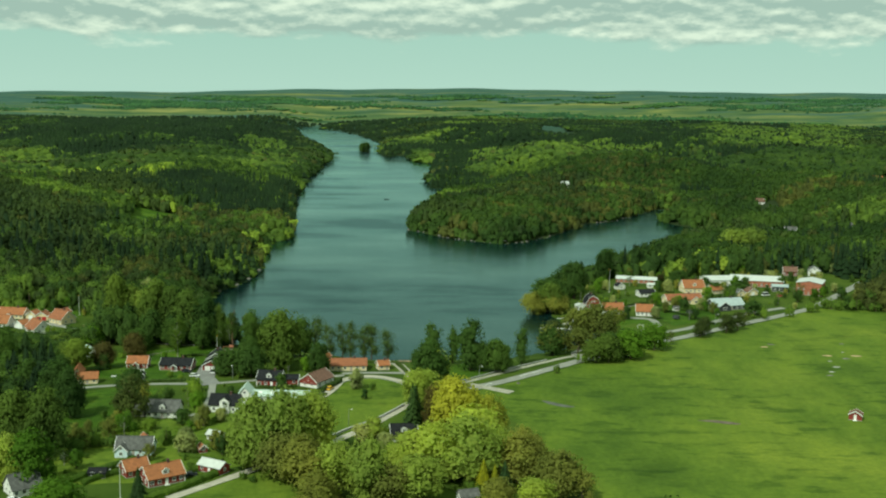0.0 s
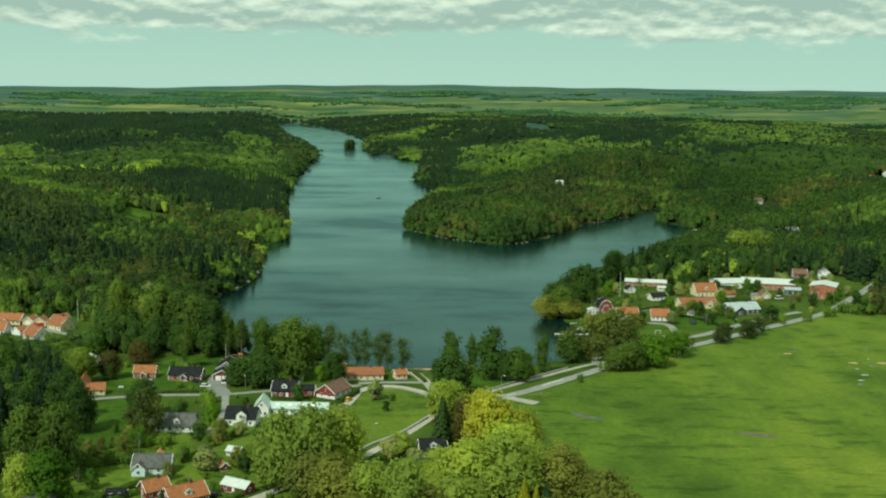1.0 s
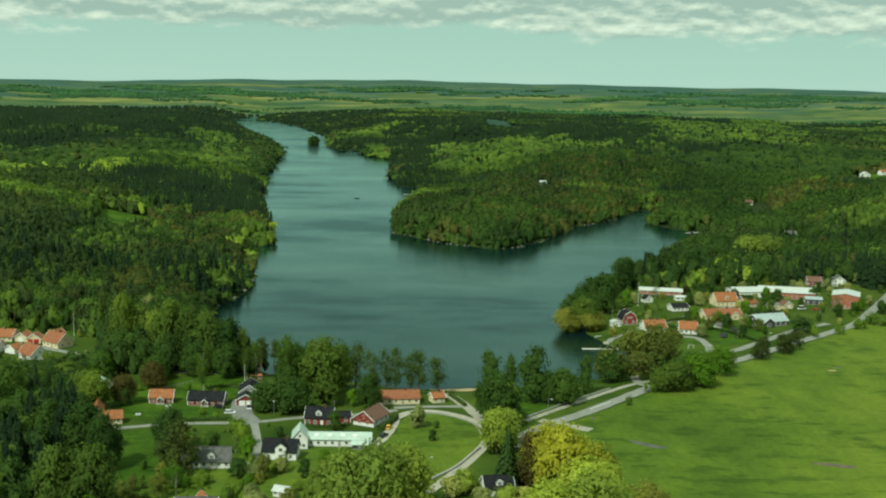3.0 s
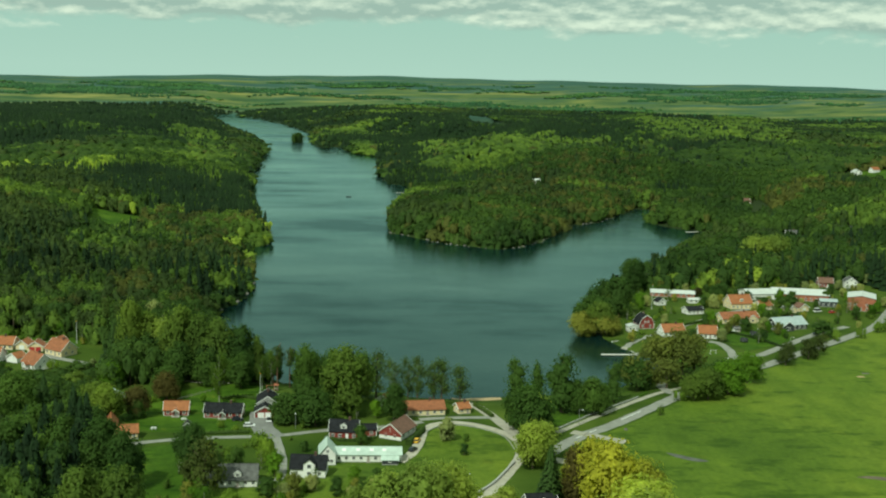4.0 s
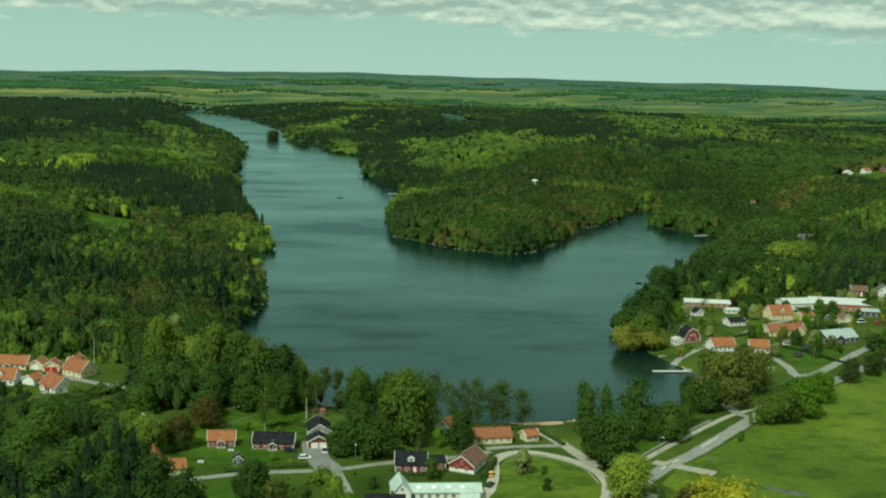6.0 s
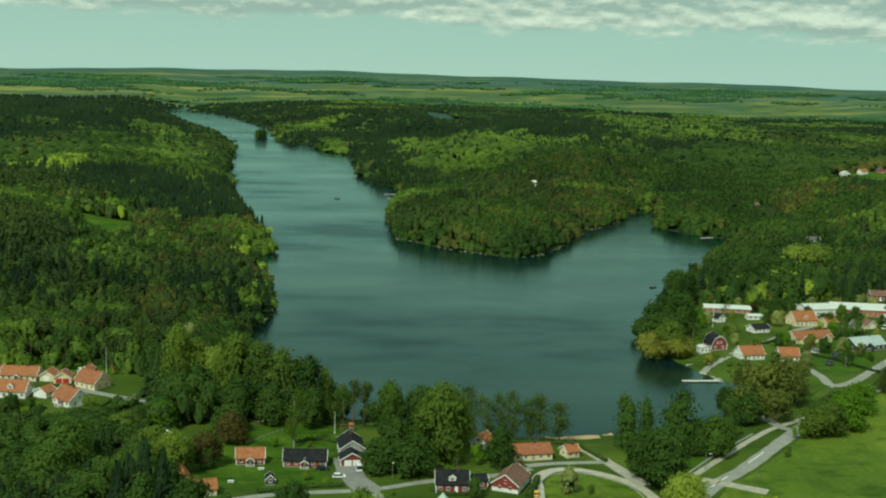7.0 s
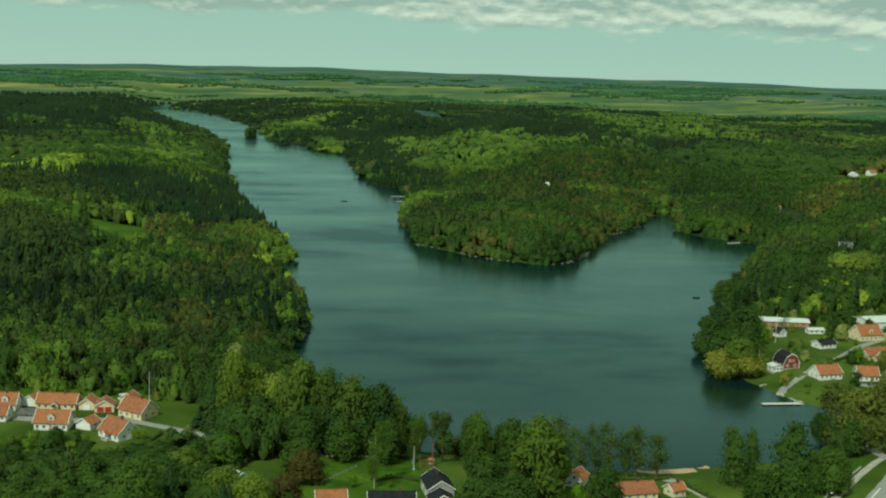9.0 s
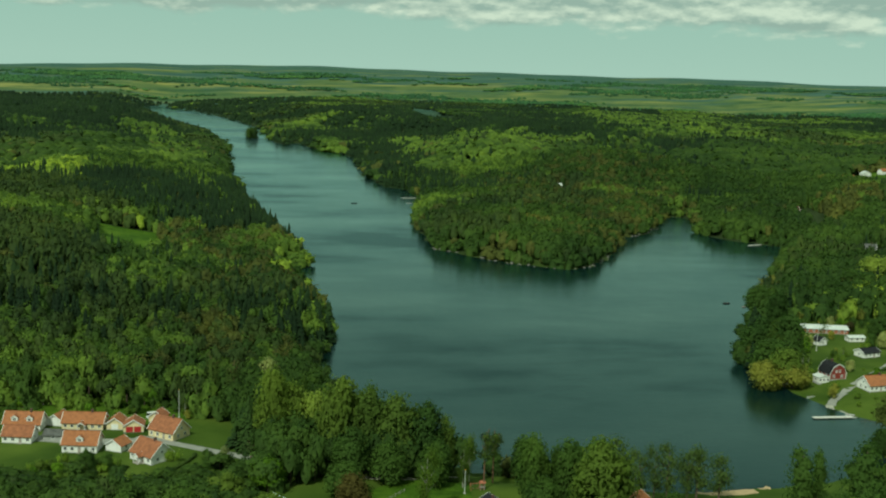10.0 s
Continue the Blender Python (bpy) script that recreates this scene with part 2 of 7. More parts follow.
WALLS = {
    "red": painted("falu_red_boards", (0.22, 0.036, 0.026)),
    "white": painted("white_boards", (0.78, 0.77, 0.73), 0.6, 0.07),
    "cream": painted("cream_render", (0.72, 0.60, 0.36), 0.8, 0.08),
    "blue": painted("pale_blue_boards", (0.55, 0.66, 0.70), 0.7, 0.08),
    "dark": painted("dark_boards", (0.05, 0.055, 0.06)),
    "brick": painted("red_brick", (0.36, 0.13, 0.075), 0.9, 0.2, 0.8),
    "grey": painted("grey_boards", (0.34, 0.34, 0.32)),
}
ROOFS = {
    "orange": painted("orange_clay_tiles", (0.30, 0.112, 0.042), 0.8, 0.16, 0.8),
    "terracotta": painted("terracotta_tiles", (0.27, 0.10, 0.045), 0.85, 0.2, 0.8),
    "brown": painted("brown_tiles", (0.16, 0.085, 0.06), 0.85, 0.2, 0.8),
    "black": painted("black_roofing", (0.02, 0.021, 0.024), 0.9, 0.25, 0.8, 0.0, 0.1),
    "grey": painted("grey_fibre_cement", (0.11, 0.11, 0.105), 0.9, 0.25, 0.8, 0.0, 0.15),
    "pale": painted("pale_sheet_metal", (0.54, 0.56, 0.53), 0.45, 0.08, 0.5),
    "green": painted("pale_green_sheet", (0.47, 0.56, 0.50), 0.5, 0.1, 0.5),
    "steel": painted("blue_grey_sheet", (0.36, 0.42, 0.42), 0.45, 0.1, 0.5),
}
TRIM = painted("white_trim", (0.80, 0.80, 0.77), 0.55, 0.05, 2.0)
GLASS = painted("window_glass", (0.02, 0.025, 0.03), 0.08, 0.1, 0.6, 0.0, 0.6)
REDDOOR = painted("red_garage_door", (0.42, 0.03, 0.03), 0.5, 0.1)
CHIMNEY = painted("sooty_brick", (0.10, 0.055, 0.045), 0.9, 0.2)
PLINTH = painted("concrete", (0.38, 0.37, 0.35), 0.9, 0.15)
BARK = painted("bark", (0.10, 0.075, 0.05), 0.95, 0.3, 2.0)
BIRCHBARK = painted("birch_bark", (0.30, 0.29, 0.25), 0.9, 0.3, 2.0)
PINEBARK = painted("pine_bark", (0.17, 0.095, 0.055), 0.95, 0.25, 2.0)
WOOD = painted("weathered_wood", (0.34, 0.31, 0.27), 0.9, 0.2, 1.5)
POLE = painted("white_pole", (0.75, 0.75, 0.73), 0.5, 0.05)
METAL = painted("galvanised_steel", (0.45, 0.46, 0.46), 0.4, 0.1, 2.0, 0.8)
RUBBER = painted("tyre_rubber", (0.02, 0.02, 0.02), 0.9, 0.1)
PAINT = {"white": painted("white_car_paint", (0.8, 0.8, 0.8), 0.25, 0.03), "yellow": painted("yellow_car_paint", (0.75, 0.42, 0.02), 0.3, 0.03),
         "black": painted("black_car_paint", (0.02, 0.022, 0.028), 0.25, 0.1), "grey": painted("grey_car_paint", (0.25, 0.27, 0.28), 0.3, 0.05), "red": painted("red_car_paint", (0.45, 0.03, 0.02), 0.3, 0.05)}
def toned(name, mid, scale=0.35, thin=0.60):
    """Leaves about one colour, darker and lighter in clumps."""
    return leaves(name, tuple(0.76 * c for c in mid), mid, tuple(1.27 * c for c in mid), scale, thin)


LEAF = {
    "oak": toned("spring_leaves", (0.08, 0.132, 0.052)),
    # fresh leaf made much paler, with the foreground sunshine painted into it
    "fresh": toned("sunlit_fresh_leaves", (0.36, 0.405, 0.135)),
    "maple": toned("bright_leaves", (0.14, 0.235, 0.04)),
    "yellow": toned("yellow_green_leaves", (0.305, 0.3, 0.08)),
    "brown": toned("budding_leaves", (0.305, 0.288, 0.112)),
    "bare": toned("sparse_bud_leaves", (0.15, 0.165, 0.074)),
    "purple": toned("copper_leaves", (0.088, 0.074, 0.044)),
    "willow": toned("willow_leaves", (0.145, 0.195, 0.066)),
    "birch": toned("birch_leaves", (0.115, 0.165, 0.048)),
    "alder": toned("alder_leaves", (0.092, 0.132, 0.072)),
    "poplar": toned("poplar_leaves", (0.076, 0.126, 0.05)),
    "spruce": toned("spruce_needles", (0.030, 0.054, 0.024), 0.5, 0.2),
    "pine": toned("pine_needles", (0.048, 0.072, 0.028), 0.5, 0.2),
    "thuja": toned("golden_needles", (0.24, 0.22, 0.02), 0.6, 0.2),
    "blossom": toned("white_blossom", (0.4, 0.4, 0.28), 0.8),
    "bush": toned("shrub_leaves", (0.175, 0.245, 0.068), 0.6),
}

# ---- the lie of the land ----
# shores of the lake, in plan, going round it
WEST_SHORE = [(-140, 640), (-152, 712), (-149, 748), (-141, 783), (-137, 850), (-146, 905), (-152, 968), (-153, 997), (-142, 1008), (-143, 1060), (-160, 1191),
              (-178, 1335), (-190, 1486), (-199, 1596), (-206, 1773), (-208, 1878), (-215, 2060), (-232, 2258), (-268, 2440), (-327, 2727), (-405, 3163), (-468, 3560)]
NORTH_SHORE = [(-420, 3700), (-386, 3525), (-310, 3369), (-254, 3185), (-201, 2962), (-152, 2650), (-138, 2318), (-121, 2209), (-95, 2282), (-80, 2176), (-61, 2081),
               (-38, 2048), (-25, 1963), (-31, 1765), (-32, 1656), (-25, 1553), (-6, 1530), (2, 1440), (-20, 1330), (-36, 1200)]
PENINSULA = [(-39, 1095), (-25, 1079), (-8, 1047), (9, 1026), (31, 1013), (52, 1003), (69, 1022), (88, 1050), (120, 1116), (135, 1164), (160, 1180), (196, 1237), (228, 1304),
             (250, 1318), (242, 1250), (215, 1185), (234, 1147), (268, 1112)]
EAST_SHORE = [(196, 990), (150, 905), (105, 830), (76, 770), (62, 741), (58, 714), (63, 690), (67, 662), (72, 645), (84, 630), (60, 594), (30, 574), (-7, 567), (-30, 564),
              (-48, 568), (-62, 576), (-109, 594)]
LAKE = np.array(WEST_SHORE + NORTH_SHORE + PENINSULA + EAST_SHORE, float)
ISLET = (-174.0, 2378.0, 13.0)
HUB = (-90.0, 100.0)
TARN = (281.0, 3140.0, 38.0, 170.0, 10.0)      # a far pond: middle, half-sizes, level


def smooth(v):
    v = np.clip(v, 0.0, 1.0)
    return v * v * (3 - 2 * v)


def inside(poly, x, y):
    poly = np.asarray(poly, float)
    hit = np.zeros(np.shape(x), bool)
    for (x0, y0), (x1, y1) in zip(poly, np.roll(poly, -1, 0)):
        if y0 != y1:
            hit ^= ((y0 > y) != (y1 > y)) & (x < (x1 - x0) * (y - y0) / (y1 - y0) + x0)
    return hit


def edge_distance(poly, x, y, closed=True):
    poly = np.asarray(poly, float)
    best = np.full(np.shape(x), 1e9)
    ends = np.roll(poly, -1, 0) if closed else poly[1:]
    for (x0, y0), (x1, y1) in zip(poly, ends):
        dx, dy = x1 - x0, y1 - y0
        s = np.clip(((x - x0) * dx + (y - y0) * dy) / (dx * dx + dy * dy + 1e-9), 0, 1)
        best = np.minimum(best, np.hypot(x - x0 - s * dx, y - y0 - s * dy))
    return best


def shore(x, y):
    """Metres from the water's edge: over 0 on land, below 0 in the lake."""
    wobble = 2.2 * np.sin(x * 0.21 + y * 0.13) + 1.6 * np.sin(x * 0.09 - y * 0.31 + 1.0) + 1.2 * np.sin(0.5 * x + 0.43 * y)
    d = edge_distance(LAKE, x, y)
    d = np.where(inside(LAKE, x, y), -d, d) + wobble * smooth((np.hypot(x, y - 560) - 60) / 80)
    return np.maximum(d, ISLET[2] - np.hypot(x - ISLET[0], (y - ISLET[1]) * 0.5))


def height(x, y, d=None):
    """The ground's height over the lake."""
    x, y = np.asarray(x, float), np.asarray(y, float)
    d = shore(x, y) if d is None else d
    z = np.where(d > 0, 4.0 * smooth(d / 27), -4.0 * smooth(-d / 25))
    hill = 17 + 12 * np.sin(x / 163 + 1.3) * np.sin(y / 221 + 0.5) + 8 * np.sin(x / 83 + y / 137) + 4 * np.sin(x / 47 - y / 61 + 2)
    level = 690 + 240 * smooth((x + 40) / 130)
    z = z + smooth((y - level) / 260) * smooth((d - 8) / 170) * np.maximum(hill, 0)
    r = np.hypot(x - HUB[0], y - HUB[1])
    sight = np.interp(r, [2400, 3000, 3500, 3700, 4000, 4400, 4650], [-2.85, -2.30, -1.88, -1.62, -1.08, -0.50, -0.27])
    bearing = np.degrees(np.arctan2(x - HUB[0], y - HUB[1]))
    sight = sight + np.interp(bearing, [-24, -15, -6, 6, 26], [-0.32, -0.22, -0.03, 0.13, 0.14]) * smooth((r - 3300) / 900)
    rise = 138 + r * np.tan(np.radians(sight)) + 3.5 * np.sin(x / 310 + y / 900) * np.sin(y / 210 + 1) + 2.0 * np.sin(x / 120 + 1) + 1.2 * np.sin(x / 53)
    z = z + smooth((r - 2300) / 900) * smooth(d / 420) * (rise - z)
    tarn = np.hypot((x - TARN[0]) / TARN[2], (y - TARN[1]) / TARN[3])
    return np.where(tarn < 1.25, z + smooth((1.25 - tarn) / 0.3) * (TARN[4] - 1.5 - z), z)


def mesh_of(name, verts, tris, slots, index=None, shade=False, normals=None):
    """A mesh from arrays of points and triangles."""
    me = bpy.data.meshes.new(name)
    me.vertices.add(len(verts))
    me.vertices.foreach_set("co", np.ascontiguousarray(verts, np.float32).ravel())
    me.loops.add(len(tris) * 3)
    me.loops.foreach_set("vertex_index", np.ascontiguousarray(tris, np.int32).ravel())
    me.polygons.add(len(tris))
    me.polygons.foreach_set("loop_start", np.arange(0, len(tris) * 3, 3, dtype=np.int32))
    if index is not None:
        me.polygons.foreach_set("material_index", np.ascontiguousarray(index, np.int32))
    me.polygons.foreach_set("use_smooth", np.full(len(tris), shade, bool))
    for s in slots:
        me.materials.append(s)
    me.update(calc_edges=True)
    if normals is not None:
        me.normals_split_custom_set_from_vertices(np.ascontiguousarray(normals, np.float32).tolist())
    return me


def build_ground():
    turn = np.concatenate([np.arange(-52, 46, 0.48), np.arange(46, 308, 3.5)])
    rad = 1.0150 ** np.arange(0, 400)
    rad = 60 * rad[60 * rad < 4660]
    A, R = np.meshgrid(np.radians(turn), rad)
    x, y = HUB[0] + R * -np.sin(A), HUB[1] + R * np.cos(A)
    z = height(x, y)
    n, k = len(turn), len(rad)
    verts = np.vstack([np.c_[x.ravel(), y.ravel(), z.ravel()], [[HUB[0], HUB[1], 4.0]]])
    i, j = np.meshgrid(np.arange(k - 1), np.arange(n), indexing="ij")
    a, b, c, d = i * n + j, i * n + (j + 1) % n, (i + 1) * n + (j + 1) % n, (i + 1) * n + j
    tris = np.vstack([np.c_[a.ravel(), b.ravel(), c.ravel()], np.c_[a.ravel(), c.ravel(), d.ravel()]])
    m = np.arange(n)
    tris = np.vstack([tris, np.c_[np.full(n, len(verts) - 1), (m + 1) % n, m]])
    tris = tris[:, ::-1]
    ob = new("ground", mesh_of("ground", verts, tris, [GROUND], None, True))
    tagged(ob, "rolling green ground of grass, woods and distant fields", "ground", kind="structure")


build_ground()


def build_water():
    bm = bmesh.new()
    vs = [bm.verts.new((x, y, 0)) for x, y in ((-900, 540), (420, 540), (420, 1400), (60, 3900), (-900, 3900))]
    bm.faces.new(vs)
    bmesh.ops.triangulate(bm, faces=bm.faces[:])
    me = bpy.data.meshes.new("water")
    bm.to_mesh(me)
    bm.free()
    me.materials.append(WATER)
    tagged(new("water", me), "dark teal lake water with wind-ruffled streaks", "lake", kind="structure")


build_water()


def part(name, bm, material, parent=None, label="", at=None):
    """Links a bmesh as one mesh object, under a thing or a part if one is given."""
    me = bpy.data.meshes.new(name)
    bmesh.ops.recalc_face_normals(bm, faces=bm.faces[:])
    bm.to_mesh(me)
    bm.free()
    me.materials.append(material)
    ob = new(name, me)
    if parent is not None:
        ob.parent = parent
    if at is not None:
        ob.matrix_basis = at
    if label:
        tagged(ob, label)
    return ob


def box(bm, cx, cy, cz, sx, sy, sz, turn=0.0):
    """A block centred on cx, cy with its foot at cz."""
    made = bmesh.ops.create_cube(bm, size=1.0, matrix=Matrix.Translation((cx, cy, cz + sz / 2)) @ Matrix.Rotation(turn, 4, "Z") @ Matrix.Diagonal((sx, sy, sz, 1)))
    return made["verts"]


def empty(name, m):
    ob = new(name)
    ob.matrix_basis = m
    return ob


def ground_z(x, y):
    return float(height(np.array([x]), np.array([y]))[0])


def spline(pts, step=3.0):
    """A smooth line through the points of a plan."""
    p = [Vector(q) for q in pts]
    p = [2 * p[0] - p[1]] + p + [2 * p[-1] - p[-2]]
    out = []
    for i in range(1, len(p) - 2):
        a, b, c, d = p[i - 1:i + 3]
        n = max(2, int((c - b).length / step))
        for k in range(n):
            t = k / n
            out.append(0.5 * ((2 * b) + (c - a) * t + (2 * a - 5 * b + 4 * c - d) * t * t + (3 * b - a - 3 * c + d) * t ** 3))
    out.append(p[-2])
    return out


def ribbon(name, pts, width, material, lift, label, category, thick=0.25, kind="structure"):
    """A strip of paving laid along a line, with its edges standing in the ground."""
    line = spline(pts)
    bm = bmesh.new()
    rows = []
    for i, q in enumerate(line):
        t = (line[min(i + 1, len(line) - 1)] - line[max(i - 1, 0)]).normalized()
        s = Vector((-t.y, t.x)) * width / 2
        rim = 1 + 0.05 * math.sin(i * 1.7) + 0.04 * math.sin(i * 0.6 + 1)
        l, r = q + s * rim, q - s * rim
        zl, zr = ground_z(l.x, l.y) + lift, ground_z(r.x, r.y) + lift
        rows.append([bm.verts.new((l.x, l.y, zl - thick)), bm.verts.new((l.x, l.y, zl)), bm.verts.new((r.x, r.y, zr)), bm.verts.new((r.x, r.y, zr - thick))])
    for a, b in zip(rows, rows[1:]):
        for k in range(3):
            bm.faces.new((a[k], a[k + 1], b[k + 1], b[k]))
    ob = part(name, bm, material)
    return tagged(ob, label, category, kind=kind)


def sheet(name, pts, material, lift, label, category, step=3.0, wobble=1.2):
    """A patch of ground cover inside an outline, laid just above the ground."""
    line = spline(list(pts) + [pts[0]], step)[:-1]
    bm = bmesh.new()
    vs = []
    for i, q in enumerate(line):
        w = wobble * math.sin(i * 1.3) * math.sin(i * 0.37 + 1)
        vs.append(bm.verts.new((q.x + w, q.y + w, ground_z(q.x, q.y) + lift)))
    low = [bm.verts.new((v.co.x, v.co.y, v.co.z - lift - 0.3)) for v in vs]
    f = bm.faces.new(vs)
    for i in range(len(vs)):
        j = (i + 1) % len(vs)
        bm.faces.new((vs[i], low[i], low[j], vs[j]))
    bmesh.ops.triangulate(bm, faces=[f])
    return tagged(part(name, bm, material), label, category, kind="structure")


MEADOW_EDGE = [(6, 483), (17, 498), (31, 511), (53, 535), (73, 557), (99, 585), (127, 607), (151, 629), (175, 651), (199, 673), (222, 696), (240, 702), (262, 692), (330, 660), (420, 600), (420, 320), (120, 250), (52, 330), (46, 372), (36, 410), (27, 445), (14, 466)]
sheet("meadow", MEADOW_EDGE, MEADOW, 0.05, "sunlit green pasture with yellow flowers", "meadow", 6.0)
# the oval takes the brighter pasture grass: sunshine put into its colour
sheet("lawn", [(-15, 482), (-14, 498), (-19, 507), (-27, 512), (-35, 513), (-42, 510), (-46, 502), (-49, 485), (-55, 472), (-52, 440), (-40, 428), (-30, 438), (-18, 460)], MEADOW, 0.06, "mown oval lawn inside the road loop", "lawn")
sheet("lawn", [(-160, 482), (-140, 490), (-126, 492), (-124, 470), (-126, 446), (-130, 433), (-146, 436), (-154, 460)], LAWN, 0.06, "dark green lawn beside the lane", "lawn")
sheet("lawn", [(-165, 520), (-150, 506), (-118, 503), (-119, 517), (-112, 545), (-112, 572), (-128, 576), (-148, 560), (-160, 545)], LAWN, 0.06, "garden lawn round the red houses", "lawn")
sheet("lawn", [(-88, 352), (-60, 386), (-50, 372), (-40, 352), (-60, 330), (-90, 325)], MEADOW, 0.06, "bright green field by the road", "field")
# pasture grass again in place of lawn, its brightness standing for sun
sheet("lawn", [(-96, 385), (-70, 392), (-58, 420), (-56, 462), (-80, 462), (-92, 440), (-100, 415)], MEADOW, 0.06, "garden lawn in brighter sunlit-tinted grass among hedges", "lawn")
sheet("lawn", [(92, 600), (112, 628), (118, 660), (106, 662), (90, 640), (78, 612)], LAWN, 0.06, "grassy play field with a goal", "lawn")
sheet("lawn", [(126, 640), (160, 668), (150, 700), (170, 720), (150, 735), (124, 715), (118, 690), (122, 665)], LAWN, 0.06, "villa garden lawns", "lawn")
sheet("lawn", [(20, 525), (54, 562), (50, 572), (30, 562), (8, 545), (0, 530), (6, 514)], LAWN, 0.06, "grass strip between path and lake", "lawn")
sheet("lawn", [(-268, 650), (-215, 640), (-205, 655), (-230, 672), (-265, 676)], LAWN, 0.06, "rough grass behind the terrace of villas", "lawn")

# extra brighter sheet that paints sunlight over the front gardens
sheet("lawn", [(-138, 366), (-100, 372), (-66, 394), (-57, 420), (-56, 468), (-92, 468), (-118, 440), (-136, 410)], MEADOW, 0.04, "garden lawns in brighter sunlit-tinted grass between hedges and shrubs", "lawn")

MAIN = [(-10, 470), (0, 484), (14, 501), (28, 514), (50, 538), (70, 560), (96, 588), (124, 610), (148, 632), (172, 654), (196, 676), (220, 700), (246, 738), (272, 778), (300, 822), (330, 868), (380, 930)]
ribbon("road", MAIN, 5.6, ROAD, 0.12, "worn pale asphalt country road", "road")
ribbon("pavement", [(4, 504), (30, 532), (57, 559), (74, 571), (92, 586), (112, 606)], 2.5, GRAVEL, 0.12, "pale foot and cycle path beside the road", "path")
ribbon("road", [(28, 492), (20, 498), (10, 505)], 5.0, GRAVEL, 0.15, "gravel field entrance off the road", "road")
ribbon("road", [(68, 590), (64, 575), (64, 562), (72, 556)], 4.0, ROAD, 0.14, "short side road to the lakeside", "road")
ribbon("road", [(-88, 356), (-75, 373), (-64, 388), (-50, 406), (-36, 428), (-22, 456), (-13, 482), (-14, 498), (-20, 508), (-30, 516), (-40, 516), (-47, 508), (-49, 496), (-53, 480), (-58, 470)], 3.8, LANE, 0.13, "narrow pale asphalt village lane", "road")
ribbon("road", [(-14, 482), (-6, 474), (2, 470)], 5.0, LANE, 0.14, "lane mouth by the road", "road")
ribbon("road", [(-12, 500), (-17, 520), (-23, 540), (-26, 552)], 4.8, GRAVEL, 0.14, "gravel lane down to the beach", "road")
ribbon("road", [(-47, 518), (-60, 512), (-84, 507), (-104, 500), (-126, 498), (-142, 495), (-160, 488), (-175, 478)], 3.0, ROAD, 0.15, "narrow lane past the houses", "road")
ribbon("pavement", [(-48, 521), (-38, 523), (-19, 524)], 3.0, ROAD, 0.16, "paved strip before the bungalow", "path")
ribbon("driveway", [(-110, 531), (-109.5, 515), (-106, 503), (-103, 498)], 9.0, DRIVE, 0.17, "grey asphalt driveway in front of garages", "driveway")
ribbon("road", [(-103, 500), (-101, 488), (-99, 474), (-98.5, 460), (-100, 451), (-108, 449)], 3.0, ROAD, 0.16, "narrow drive down to the white villa", "driveway")
ribbon("road", [(70, 645), (69, 662), (80, 674), (97, 688), (124, 713), (150, 738), (176, 756)], 4.0, ROAD, 0.13, "pale lane through the villas", "road")
ribbon("road", [(69, 664), (64, 652), (68, 643)], 3.0, GRAVEL, 0.15, "gravel track down to the jetty", "path")
ribbon("road", [(105, 662), (116, 658), (117, 640), (115, 624), (128, 630), (150, 652), (180, 682), (204, 700)], 4.5, ROAD, 0.15, "asphalt access road behind the hedge", "road")
ribbon("road", [(-222, 625), (-206, 615), (-194, 607), (-180, 598)], 4.0, ROAD, 0.13, "short asphalt road to the villas", "road")
ribbon("driveway", [(-262, 627), (-240, 621), (-222, 620)], 6.0, ROAD, 0.15, "paved yard between villas and garages", "driveway")
ribbon("path", [(-200, 560), (-193, 573), (-187, 590), (-176, 592), (-160, 584), (-134, 575), (-112, 580)], 2.6, GRAVEL, 0.12, "gravel footpath through the trees", "path")
ribbon("path", [(16, 402), (22, 385), (30, 364), (38, 340)], 2.6, GRAVEL, 0.15, "gravel track between the trees", "path")
sheet("beach", [(-31, 564), (-24, 561), (-12, 562), (-4, 566), (-4, 570), (-12, 571), (-24, 569), (-31, 567)], SAND, 0.10, "narrow sandy bathing beach", "beach", 2.0, 0.3)
sheet("puddle", [(40, 480), (44, 477.5), (50, 473), (53, 470.5), (51, 469.5), (47, 471), (42, 475)], MUD, 0.12, "grey muddy puddle in the pasture", "puddle", 2.0, 0.2)
sheet("puddle", [(100, 453), (107, 454), (116, 450), (114, 448), (105, 451)], SOIL, 0.12, "brown muddy patch in the pasture", "puddle", 2.0, 0.2)


def drape(name, poly, material, lift, cell, label, category):
    """Ground cover that follows a hillside, cell by cell."""
    p = np.array(poly, float)
    xs, ys = np.arange(p[:, 0].min(), p[:, 0].max() + cell, cell), np.arange(p[:, 1].min(), p[:, 1].max() + cell, cell)
    X, Y = np.meshgrid(xs, ys)
    Z = height(X, Y) + lift
    n = len(xs)
    tris = []
    for j in range(len(ys) - 1):
        for i in range(n - 1):
            if inside(p, np.array([xs[i] + cell / 2]), np.array([ys[j] + cell / 2]))[0]:
                a = j * n + i
                tris += [(a, a + 1, a + n + 1), (a, a + n + 1, a + n)]
    tagged(new(name, mesh_of(name, np.c_[X.ravel(), Y.ravel(), Z.ravel()], np.array(tris), [material], None, True)), label, category, kind="structure")


CLEARING = [(-296, 1100), (-250, 1102), (-238, 1010), (-246, 925), (-272, 925), (-286, 1000)]
EAST_FIELD = [(470, 1400), (515, 1520), (555, 1612), (620, 1640), (760, 1650), (800, 1560), (760, 1420), (600, 1340)]
